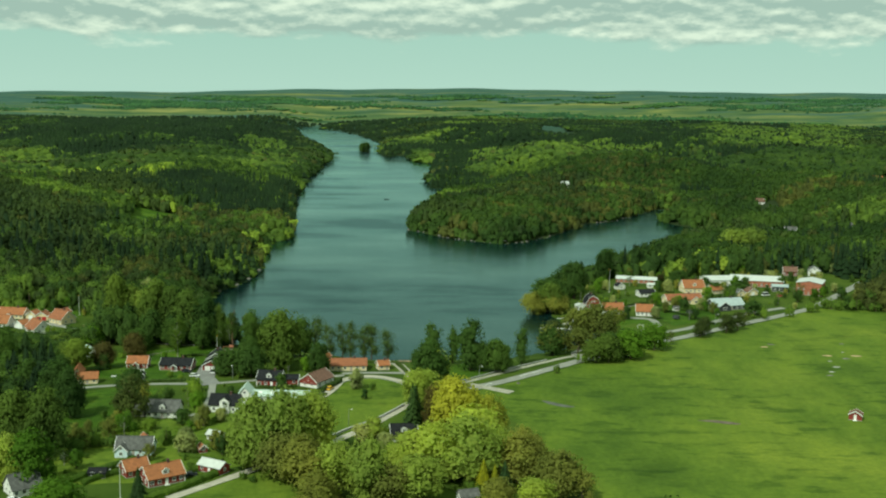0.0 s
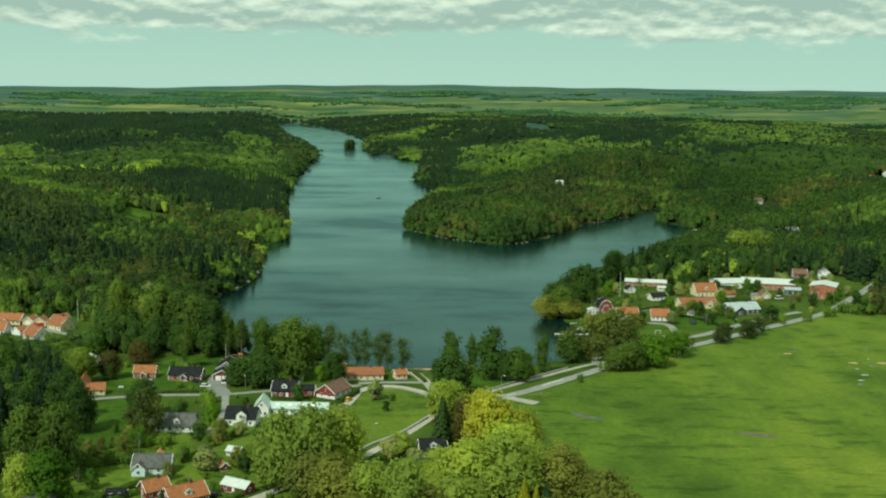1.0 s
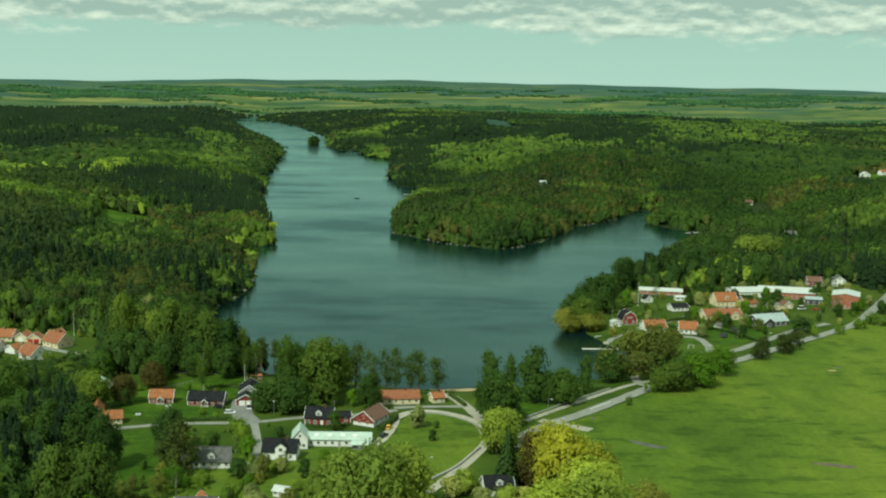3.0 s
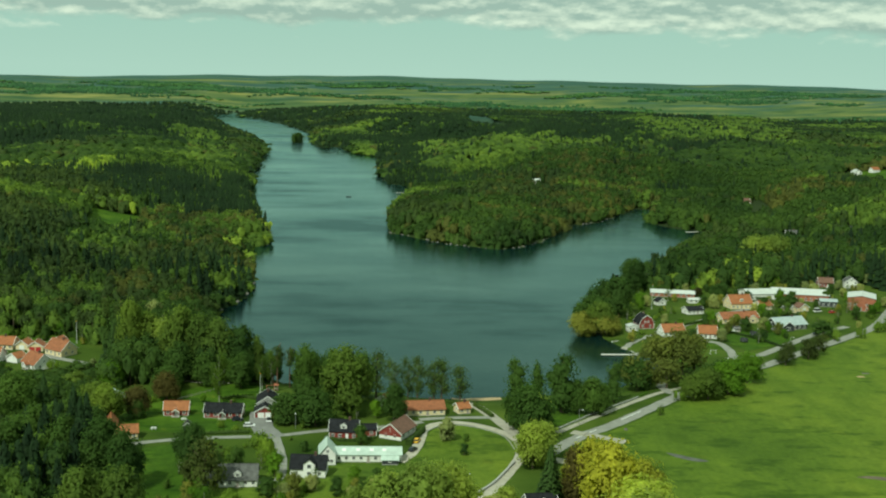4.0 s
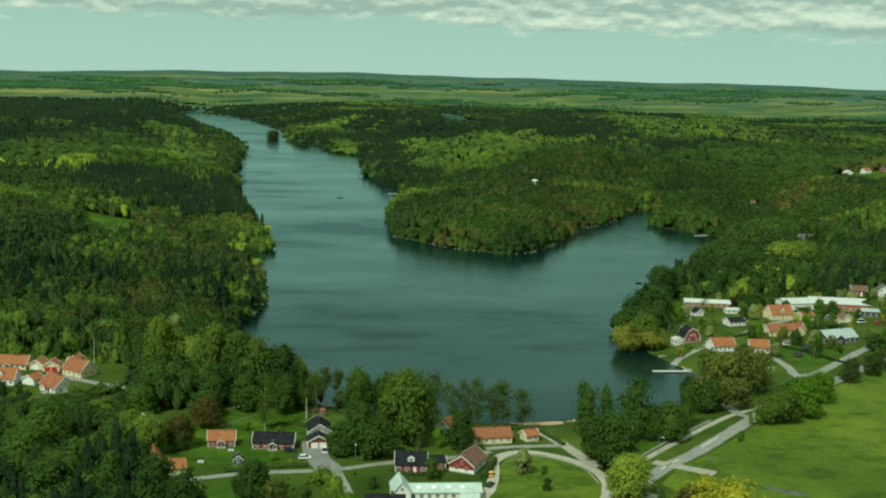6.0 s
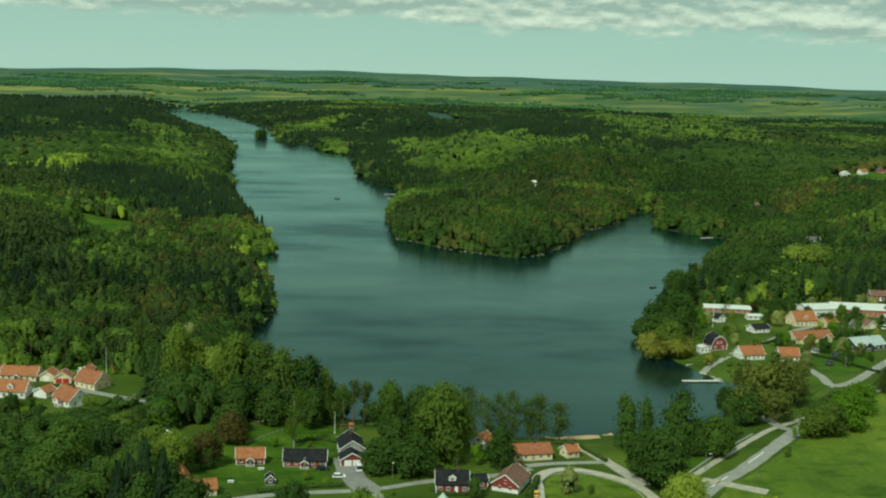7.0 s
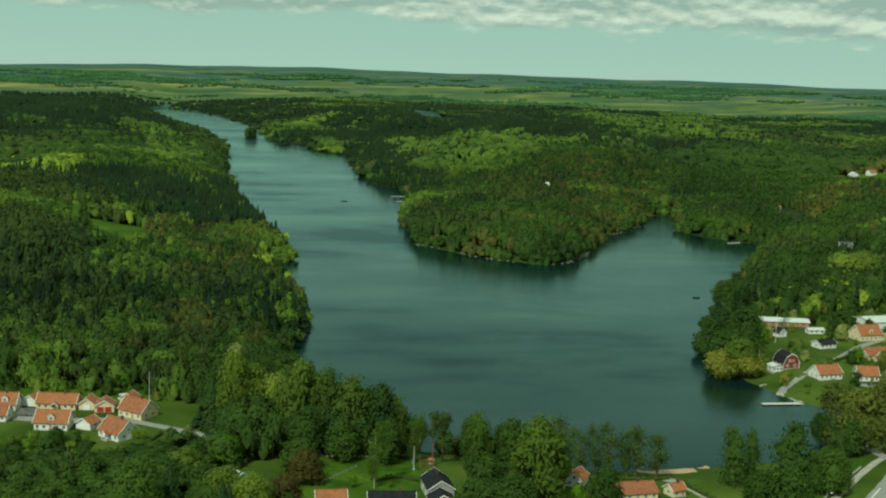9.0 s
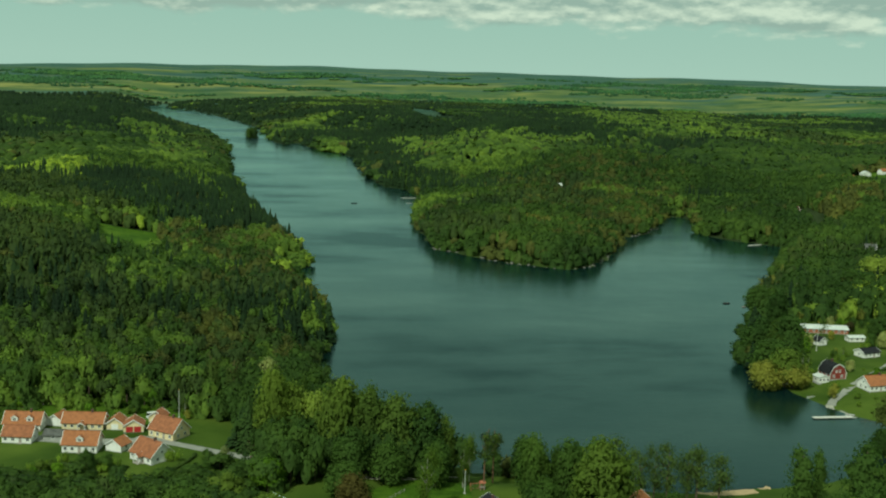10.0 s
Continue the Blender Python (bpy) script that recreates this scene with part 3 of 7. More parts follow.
drape("clearing", CLEARING, LAWN, 0.35, 6.0, "small green clearing in the forest", "clearing")
drape("field", EAST_FIELD, LAWN, 0.35, 8.0, "sloping green field among distant woods", "field")

# ---- trees ----
def ico(level):
    bm = bmesh.new()
    bmesh.ops.create_icosphere(bm, subdivisions=level, radius=1.0)
    v = np.array([tuple(p.co) for p in bm.verts])
    f = np.array([[q.index for q in p.verts] for p in bm.faces])
    bm.free()
    return v, f


ICO = {k: ico(k) for k in (1, 2)}


def lumpy(rng, level, size, centre, rough):
    v, f = ICO[level]
    v = v * (1 + rough * (rng.random((len(v), 1)) - 0.5) * 2)
    return v * np.asarray(size) + np.asarray(centre), f


def unit(v):
    return v / (np.linalg.norm(v, axis=-1, keepdims=True) + 1e-9)


def soft_normals(v, f, low, high, lift=0.50):
    """Normals that follow a whole crown's roundness more than each small leaf's lie."""
    face = unit(np.cross(v[f[:, 1]] - v[f[:, 0]], v[f[:, 2]] - v[f[:, 0]]))
    own = np.zeros_like(v)
    for k in range(3):
        np.add.at(own, f[:, k], face)
    mid = np.c_[np.zeros(len(v)), np.zeros(len(v)), np.clip(v[:, 2], low + 0.25 * (high - low), high - 0.3 * (high - low))]
    return unit(0.66 * unit((v - mid) * [1, 1, 0.9]) + 0.34 * unit(own) + [0, 0, lift])


def sprigs(rng, centres, outward, size, loose=0.45):
    """Small ragged three-cornered leaf clumps standing off a crown."""
    n = len(centres)
    nrm = unit(outward + rng.normal(0, loose, (n, 3)) + [0, 0, 0.35])
    t = unit(np.cross(nrm, rng.normal(0, 1, (n, 3))))
    b = np.cross(nrm, t)
    s = size * (0.6 + 0.8 * rng.random((n, 1)))
    k, q = 0.7 + 0.7 * rng.random((n, 1)), 0.5 * (rng.random((n, 1)) - 0.5)
    pts = np.stack([centres + t * s * 1.15, centres + (b * k - t * (0.7 + q)) * s, centres - (b * k + t * (0.7 - q)) * s], 1).reshape(-1, 3)
    return pts, np.arange(n * 3).reshape(-1, 3)


def joined(pieces):
    vs, fs, at = [], [], 0
    for v, f in pieces:
        vs.append(v)
        fs.append(f + at)
        at += len(v)
    return np.vstack(vs), np.vstack(fs)


def lobes_of(kind, rng):
    """Where a crown's lumps sit: centre and half-sizes, for a tree 1 high and 1 wide."""
    if kind == "poplar":
        return [((rng.normal(0, 0.05), rng.normal(0, 0.05), z), (r, r, 0.19)) for z, r in ((0.16, 0.34), (0.30, 0.42), (0.45, 0.43), (0.60, 0.40), (0.74, 0.33), (0.87, 0.20))]
    if kind in ("birch", "alder"):
        return [((rng.normal(0, 0.12), rng.normal(0, 0.12), z), (r, r, 0.16)) for z, r in ((0.28, 0.24), (0.40, 0.34), (0.52, 0.42), (0.64, 0.45), (0.76, 0.40), (0.88, 0.27))]
    if kind == "pine":
        return [((rng.normal(0, 0.12), rng.normal(0, 0.12), z), (0.36, 0.36, 0.09)) for z in (0.60, 0.70, 0.80, 0.90)]
    if kind == "bush":
        return [((rng.normal(0, 0.2), rng.normal(0, 0.2), 0.45), (0.36, 0.36, 0.42)) for _ in range(5)]
    out = [((0, 0, 0.54), (0.40, 0.40, 0.41))]
    for i in range(17):
        a, z = i * 2.4 + rng.random(), 0.18 + 0.66 * rng.random()
        r = 0.29 * math.sqrt(max(0.05, 1 - ((z - 0.48) / 0.42) ** 2)) * (0.75 + 0.45 * rng.random())
        s = 0.12 + 0.09 * rng.random()
        out.append(((r * math.cos(a), r * math.sin(a), z), (s, s, s * 0.9)))
    out.append(((0.04, 0.02, 0.86), (0.15, 0.15, 0.13)))
    return out


def crown_arrays(kind, rng, dense):
    """A crown 1 high and 1 wide: dark inner lumps and many loose clumps of leaves round them."""
    if kind in ("spruce", "thuja"):
        pts, rows = [], 17 if dense > 1 else 9
        for i in range(rows):
            z = 0.06 + 0.90 * i / rows
            wide = 0.5 * (1 - z) ** 0.85 + 0.02
            n = max(6, int((26 if dense > 1 else 12) * (1 - z) + 6))
            for k in range(n):
                a = 2 * math.pi * (k + rng.random()) / n
                r = wide * (0.72 + 0.45 * rng.random())
                tip = np.array([r * math.cos(a), r * math.sin(a), z - 0.03 - 0.04 * rng.random()])
                root = np.array([0, 0, z + 0.07])
                side = np.array([-math.sin(a), math.cos(a), 0]) * (wide * 0.30 + 0.02)
                pts.append([root, tip - side * 0.5 - [0, 0, 0.01], tip, tip + side * 0.5 - [0, 0, 0.01]])
        pts = np.array(pts).reshape(-1, 3)
        base = np.arange(len(pts) // 4)[:, None] * 4
        return pts, np.vstack([base + [0, 1, 2], base + [0, 2, 3]])
    pieces = []
    lob = lobes_of(kind, rng)
    thin = kind in ("alder", "birch", "pine")
    airy = kind in ("alder", "birch", "bare")
    for c, s in lob:
        if not airy:
            pieces.append(lumpy(rng, 1, np.array(s) * (0.40 if thin else 0.52 if kind == "brown" else 0.62), c, 0.25))
        n = int(dense * (min(300, 1900 * s[0] ** 2) if len(lob) > 7 else 150 if thin else 90))
        n = int(n * (0.75 if kind == "bare" else 1.0))
        d = unit(rng.normal(0, 1, (n, 3)))
        cen = np.array(c) + d * np.array(s) * ((0.15 if airy else 0.40 if thin else 0.58) + (0.98 if airy else 0.72 if thin else 0.62) * rng.random((n, 1)))
        pieces.append(sprigs(rng, cen, d, 0.05 if kind in ("bush", "blossom") else 0.020 if thin else 0.025))
    v, f = joined(pieces)
    wide = np.percentile(np.hypot(v[:, 0], v[:, 1]), 97)
    v[:, :2] *= 0.5 / wide
    return v, f


def trunk_mesh(bm, kind, rng):
    """A tapered trunk with limbs, 1 high."""
    def limb(a, b, ra, rb, n=6):
        a, b = Vector(a), Vector(b)
        q = (b - a).to_track_quat("Z", "Y")
        lo = [bm.verts.new(a + q @ Vector((ra * math.cos(k * 2 * math.pi / n), ra * math.sin(k * 2 * math.pi / n), 0))) for k in range(n)]
        hi = [bm.verts.new(b + q @ Vector((rb * math.cos(k * 2 * math.pi / n), rb * math.sin(k * 2 * math.pi / n), 0))) for k in range(n)]
        for k in range(n):
            bm.faces.new((lo[k], lo[(k + 1) % n], hi[(k + 1) % n], hi[k]))
    thick = {"alder": 0.035, "birch": 0.03, "poplar": 0.05, "pine": 0.045, "bush": 0.02, "spruce": 0.04, "thuja": 0.04}.get(kind, 0.035)
    limb((0, 0, -0.02), (0.01, 0.005, 0.4), thick, thick * 0.72)
    limb((0.01, 0.005, 0.4), (0.0, 0.01, 0.88), thick * 0.72, thick * 0.15)
    if kind not in ("spruce", "thuja", "poplar", "bush"):
        for i in range(6):
            a, z = i * 2.3 + rng.random(), (0.58 if kind == "pine" else 0.26) + 0.06 * i
            limb((0, 0, z), (0.26 * math.cos(a), 0.26 * math.sin(a), z + 0.14), thick * 0.4, thick * 0.12, 5)


TREE_WORDS = {
    "fresh": ("large tree in fresh spring leaf, tinted paler as sunlit", "tree"), "oak": ("broadleaf tree in fresh green spring leaf", "tree"), "maple": ("maple with bright lime-green new leaves", "tree"), "yellow": ("broad tree with yellow-green spring foliage", "tree"),
    "brown": ("tree with brownish half-open buds", "tree"), "bare": ("half-bare tree with dull brownish buds", "tree"), "purple": ("tree with dark reddish-brown new leaves", "tree"), "willow": ("drooping grey-green willow tree in leaf", "tree"), "birch": ("slender birch with a pale trunk", "tree"),
    "alder": ("tall thin-crowned alder by the water", "tree"), "poplar": ("narrow upright poplar in dark green leaf", "tree"), "spruce": ("dark conical spruce with ragged boughs", "tree"), "pine": ("tall pine with a bare reddish trunk", "tree"),
    "thuja": ("golden yellow conical garden conifer", "tree"), "blossom": ("small fruit tree in white blossom", "tree"), "bush": ("rounded green garden shrub in leaf", "bush"),
}
TREE_FIRST = {}


def tree(kind, x, y, h, w, group):
    rng = random.Random(int(x * 31 + y * 17))
    variant = rng.randrange(3) + (3 if h < 10 else 0)
    m = Matrix.Translation((x, y, ground_z(x, y) - 0.05)) @ Matrix.Rotation(rng.random() * 6.28, 4, "Z") @ Matrix.Diagonal((w, w * rng.uniform(0.9, 1.1), h, 1))
    if (kind, variant) in TREE_FIRST:
        ob = copy_thing(TREE_FIRST[kind, variant], Matrix())
        ob.matrix_basis = m
    else:
        npr = np.random.default_rng(7 + variant + 10 * len(kind) + ord(kind[0]))
        ob = empty("bush" if kind == "bush" else kind + "_tree" if kind in ("spruce", "pine", "birch", "alder", "poplar", "willow", "maple") else "tree", m)
        bm = bmesh.new()
        trunk_mesh(bm, kind, npr)
        bark = BIRCHBARK if kind == "birch" else PINEBARK if kind == "pine" else BARK
        part("trunk", bm, bark, ob)
        v, f = crown_arrays(kind, npr, 0.8 if kind in ("bush", "blossom") or variant > 2 else 2.6 if kind in ("fresh", "oak", "brown", "yellow", "willow") else 2.0)
        crown = new("crown", mesh_of("crown", v, f, [LEAF[kind]], None, True, soft_normals(v, f, v[:, 2].min(), 1.0)))
        crown.parent = ob
        TREE_FIRST[kind, variant] = ob
        tagged(ob, *TREE_WORDS[kind])
    tagged(ob, group=group)
    return ob


# single trees: kind, x, y, height, crown width
LAKESIDE_ROW_A = [
    ("alder", -56.8, 552.4, 18, 5),
    ("alder", -50.9, 553.9, 19, 4.6),
    ("alder", -47, 552.4, 19.5, 5.5),
    ("alder", -40, 552.3, 19.7, 5.9),
    ("alder", -36.8, 552.3, 19, 5.9),
    ("alder", -28.9, 552.2, 17.4, 5.9),
    ("alder", -64.2, 554.8, 20.2, 7.3),
    ("willow", -76.3, 528, 28.6, 17.2),
    ("oak", -82.8, 547.4, 22.7, 10.1),
    ("oak", -93.8, 547.5, 24.5, 9.8),
    ("pine", -106.1, 563, 20.4, 6),
    ("birch", -112.6, 565.4, 15, 6),
    ("birch", -128.3, 542.8, 22.5, 8),
    ("oak", -121.7, 567.1, 15.7, 11.6),
    ("oak", -136.6, 571.2, 14.7, 11.7),
    ("oak", -58.3, 517, 15.9, 8.8),
]
LAKESIDE_ROW_B = [
    ("oak", -99.6, 516.4, 12.1, 12.5),
    ("oak", -88.5, 513, 14.6, 14.5),
    ("oak", -93, 536.6, 13.7, 10.9),
]
POPLAR_ROW_A = [
    ("poplar", -7.1, 539.1, 20.4, 6.7),
    ("poplar", 2.5, 546.5, 17.2, 4.6),
    ("oak", -7.2, 495.9, 22.7, 14.4),
    ("oak", -10.5, 508.4, 17.3, 10.5),
    ("poplar", 10.9, 531.7, 24, 9.8),
    ("oak", 17, 529.5, 14.7, 7.6),
    ("oak", 22.6, 528, 16.3, 9.8),
    ("poplar", 35.5, 546.2, 17.7, 5.1),
    ("oak", 25.9, 527.9, 13.5, 8),
]
SPIT_WOOD_A = [
    ("bare", 52.6, 572.7, 18.4, 14.8),
    ("bare", 68, 592.3, 22.7, 18.1),
    ("bare", 78.3, 592.3, 24.2, 15.6),
    ("oak", 51.8, 570.2, 15.3, 12.3),
    ("bare", 64.9, 570.1, 14.1, 11.4),
    ("bare", 87, 601.7, 19.2, 11.7),
    ("bare", 73.9, 621.7, 18.2, 13.6),
    ("oak", 52.5, 592.3, 13.2, 7.7),
]
MEADOW_HEDGE_A = [
    ("willow", 71.3, 549.7, 12.5, 12),
    ("willow", 77.8, 551.2, 14.6, 12.1),
    ("maple", 89.5, 559.1, 15.4, 13.8),
    ("maple", 104.4, 578.6, 14.7, 12.9),
    ("oak", 79.5, 561.6, 12.8, 9.9),
    ("oak", 88.5, 565.7, 14.2, 11),
    ("bare", 114.9, 592.3, 8.16, 4.96),
    ("bush", 64.8, 548.2, 6.7, 6.2),
    ("bare", 137.9, 616.8, 11.05, 7.006),
    ("bare", 152.7, 627.4, 10.115, 7.874),
    ("bare", 166.5, 644.1, 9.095, 7.44),
    ("bush", 133.8, 616.8, 6.12, 5.695),
    ("bush", 181.8, 664.3, 8.84, 7.48),
    ("bush", 199.3, 670.5, 8.075, 5.865),
    ("bush", 217.2, 687.3, 7.65, 10.2),
    ("bush", 231.6, 697.3, 8.075, 12.24),
]
MEADOW_HEDGE_B = [
    ("bush", 246.1, 694.8, 8.755, 15.385),
    ("bush", 257, 692, 7.48, 9.265),
    ("bare", 134.6, 610.6, 10.2, 7.688),
    ("bare", 151.1, 623.2, 10.965, 7.874),
    ("bare", 159.2, 631.2, 11.135, 7.192),
    ("bush", 50.5, 526.7, 5.2, 3.7),
]
EAST_GARDENS_A = [
    ("maple", 100.3, 757.6, 8.6, 8.8),
    ("oak", 60.8, 704.6, 20.4, 18.4),
    ("brown", 51.1, 691.1, 15.5, 14),
    ("brown", 64.8, 691.4, 13.0, 15),
    ("oak", 79.4, 726.3, 24.5, 14.7),
    ("oak", 74.2, 748.8, 20.2, 16.5),
    ("oak", 107.9, 800.5, 21.8, 10.7),
    ("poplar", 128.3, 849.9, 15.5, 9.2),
    ("oak", 155.1, 776.1, 10.8, 12),
    ("oak", 189.4, 752.5, 8.9, 12.6),
    ("bush", 138.5, 706.4, 4.3, 7.7),
    ("bush", 135.4, 750.8, 5.2, 8.1),
    ("oak", 179.5, 674.2, 9.6, 12.6),
    ("bush", 143.1, 686.4, 4.2, 6.2),
    ("spruce", 215.9, 824.2, 19.6, 11.6),
    ("spruce", 218.6, 814.7, 21.3, 9.9),
]
EAST_GARDENS_B = [
    ("oak", 173.6, 752, 7.1, 10.4),
    ("willow", 79.3, 731.1, 22.0, 15.0),
    ("willow", 62.2, 693.6, 19.0, 14.0),
    ("oak", 116.5, 842.4, 19.5, 15.4),
    ("brown", 118.7, 674.8, 9.5, 6.2),
    ("fresh", 219.6, 894.2, 25.7, 21.2),
    ("fresh", 234.7, 895.2, 26.7, 17),
    ("oak", 191.9, 869, 20.6, 20.4),
    ("oak", 164.1, 845.2, 19.9, 15.7),
    ("spruce", 233, 849.3, 24.7, 12.2),
    ("birch", 140.2, 843.8, 19.7, 7.8),
    ("birch", 148.1, 844.2, 17.8, 7),
]
FOREGROUND_BELT_A = [
    ("fresh", -65.6, 385.1, 26.5, 15.9),
    ("fresh", -56.1, 386.8, 28.6, 17.9),
    ("fresh", -47.7, 394.5, 25.6, 14.2),
    ("fresh", -73.9, 404.7, 15.3, 8.3),
    ("brown", -54.5, 375.2, 16.8, 15.5),
    ("brown", -45.7, 365.7, 18.1, 15.1),
    ("fresh", -34.1, 359.9, 18.8, 14.9),
    ("fresh", -24.7, 355.1, 21.5, 14.7),
    ("fresh", -64.8, 405.1, 17.5, 12.5),
    ("yellow", 5.3, 425.6, 21.4, 15.1),
    ("yellow", 15.6, 415.7, 19.9, 12.7),
    ("yellow", -2.2, 436.2, 16.1, 8.8),
    ("purple", -4.6, 425.1, 20.9, 8.6),
    ("spruce", -11.8, 428.4, 20.4, 9.5),
    ("fresh", -9, 467.9, 15.9, 14.1),
    ("fresh", -4.8, 505, 16.2, 12.6),
]
FOREGROUND_BELT_B = [
    ("fresh", -3.6, 380.4, 19.1, 19.5),
    ("fresh", 7.8, 378, 22.5, 21.3),
    ("fresh", 15.8, 390.1, 15.8, 13.9),
    ("brown", 24.9, 378.8, 15.4, 15.5),
    ("brown", 32, 384.9, 10.4, 11.8),
    ("brown", 36.9, 364, 15.6, 15),
    ("brown", 43.8, 360.6, 9.9, 9.3),
    ("thuja", 12.3, 368.2, 11.2, 5.7),
    ("thuja", 16, 367.3, 10, 4.2),
    ("spruce", 19.2, 366.4, 11.4, 5.7),
    ("fresh", -15.9, 377.8, 12.4, 10.7),
    ("bush", -32.9, 389.8, 5, 6.5),
    ("brown", -17.5, 352.9, 13.6, 12.8),
    ("fresh", -8.6, 355.8, 15.6, 14.7),
    ("bush", 7.6, 365.9, 4.4, 7.5),
    ("brown", -12.4, 360.8, 11.9, 9.3),
]
FOREGROUND_BELT_C = [
    ("brown", -38.9, 374.9, 11.4, 9.7),
    ("brown", -39.9, 347.1, 12.5, 12.6),
    ("fresh", -27.3, 420.5, 9.4, 8.5),
    ("bush", -23.4, 426.3, 4.5, 6.5),
    ("blossom", -31.4, 418.9, 7.1, 6.4),
    ("blossom", -22.0, 411.5, 6.0, 6.0),
    ("blossom", -9.0, 409.5, 7.0, 6.2),
    ("fresh", -14.5, 407.5, 8.5, 8.0),
    ("blossom", -28.5, 425.5, 5.0, 5.2),
    ("bush", -19.5, 408.0, 4.5, 6.0),
    ("brown", 16.2, 349.4, 10.6, 10.8),
    ("fresh", 28.5, 349.9, 10.6, 10.9),
    ("yellow", 4, 410, 28.1, 17),
    ("yellow", -0.6, 426.2, 23.9, 11.8),
    ("fresh", -47.0, 399.5, 24.5, 12.5),
    ("fresh", -62.1, 409.1, 17.9, 14.9),
    ("fresh", -51.1, 406.7, 21.8, 13),
    ("fresh", -12.1, 462.9, 17.4, 10.6),
    ("spruce", -12.8, 426, 21.7, 8.6),
    ("fresh", 9.5, 397.5, 20.6, 18.4),
    ("brown", 26.5, 392.8, 14.7, 12.8),
]
WEST_GARDENS_A = [
    ("willow", -150.4, 394.7, 25.0, 14),
    ("willow", -138.6, 392.1, 26.0, 13),
    ("maple", -134, 365.1, 19.7, 13.9),
    ("fresh", -142.1, 364.7, 18.3, 10),
    ("oak", -147.5, 444.1, 21.0, 11.0),
    ("oak", -158.4, 459.8, 20.2, 12.2),
    ("willow", -167.4, 515.9, 15.8, 11.9),
    ("bare", -121.8, 439.2, 20.5, 12.4),
    ("oak", -102.2, 437.1, 6.6, 6.8),
    ("bush", -104, 469.6, 12, 7.2),
    ("bush", -101.9, 411.3, 7.4, 8.6),
    ("bush", -113, 430.6, 5.8, 6.7),
    ("blossom", -93.1, 402.5, 8.1, 7.5),
    ("blossom", -96.2, 437.5, 4.2, 5.9),
    ("maple", -118.8, 343.8, 10.9, 15.7),
]
WEST_GARDENS_B = [
    ("spruce", -97.1, 354.6, 11.4, 5.3),
    ("bush", -114.5, 416.2, 4.1, 6.5),
    ("bush", -128.9, 408.7, 5.7, 8.7),
    ("bush", -120.8, 409.1, 5, 8.6),
    ("bush", -132.9, 401.9, 6.7, 8.6),
    ("bush", -97.4, 384.9, 3.8, 6.1),
    ("bush", -80.7, 424.9, 4.1, 4.4),
    ("bush", -87.2, 382.4, 4.2, 6),
    ("oak", -199.9, 512, 22.3, 12.7),
    ("oak", -204.6, 500.1, 17.4, 12.4),
    ("oak", -185.1, 477.8, 18.6, 11.7),
    ("spruce", -222.1, 567.7, 22.4, 9.6),
    ("oak", -172.6, 467.3, 18.1, 11.4),
    ("maple", -176.3, 567.4, 11.7, 10.3),
    ("oak", -167.1, 493.6, 13.8, 8),
    ("willow", -176.1, 534.3, 11.7, 11.9),
]
WEST_GARDENS_C = [
    ("purple", -157.8, 523.9, 13.0, 9.5),
    ("purple", -150.1, 548.1, 12.2, 10.2),
    ("oak", -129.6, 466, 15.9, 11.2),
    ("brown", -125.2, 465.9, 9.9, 7.4),
    ("bush", -108.8, 486.6, 7.2, 7),
    ("bush", -104.6, 470.4, 9, 6),
    ("bush", -117.3, 469.7, 6.8, 4.1),
    ("oak", -150.9, 567.3, 7.3, 9.3),
    ("spruce", -183.3, 583.9, 15.1, 7.3),
    ("spruce", -174.3, 592.5, 17.9, 8.9),
    ("oak", -191.5, 466.8, 16.6, 13.4),
    ("oak", -160.7, 457.3, 11.8, 12.9),
    ("spruce", -191.5, 518, 20.2, 8.5),
    ("oak", -182, 493.9, 14.9, 8.1),
    ("maple", -185.3, 646.2, 12.4, 9.9),
    ("oak", -176.8, 571.8, 12.2, 8.4),
]
WEST_GARDENS_D = [
    ("oak", -140.2, 585.5, 16.7, 7.9),
    ("spruce", -184.2, 612.2, 15.4, 10.4),
    ("oak", -152, 559.8, 11.9, 11.1),
    ("willow", -189.2, 560.2, 10.9, 11.1),
    ("spruce", -176.1, 618.1, 20, 8.4),
    ("birch", -109.2, 572.3, 16.5, 5.8),
    ("pine", -101.2, 571.7, 18, 5.8),
    ("oak", -91, 571, 18.2, 8.6),
    ("oak", -71.5, 553.8, 20.2, 13.3),
]
NORTH_BANK = [
    ("willow", -151.4, 590.8, 31.7, 13.9),
    ("willow", -140.9, 587.8, 28.6, 12.7),
    ("willow", -131.7, 583.8, 27.6, 14.6),
    ("oak", -122.9, 580.9, 26.7, 12.6),
    ("willow", -115.8, 581.6, 22.2, 7.1),
    ("fresh", -158.8, 600.2, 24.0, 11.0),
    ("willow", -167.3, 605, 26.0, 12.3),
    ("blossom", -174.5, 668.0, 19.0, 9.0),
    ("maple", -150.0, 612.0, 22.0, 10.0),
    ("birch", -163.0, 622.0, 23.0, 9.0),
    ("pine", -181.5, 590.5, 19.0, 7.0),
    ("pine", -188.0, 650.0, 21.0, 7.5),
    ("pine", -196.0, 658.0, 22.0, 7.5),
    ("willow", -174.3, 602.4, 32.3, 11.4),
    ("birch", -138.7, 615.9, 24, 8.4),
    ("spruce", -182.2, 605.9, 21.7, 8.2),
    ("oak", -148.9, 575.1, 18.4, 11.5),
]
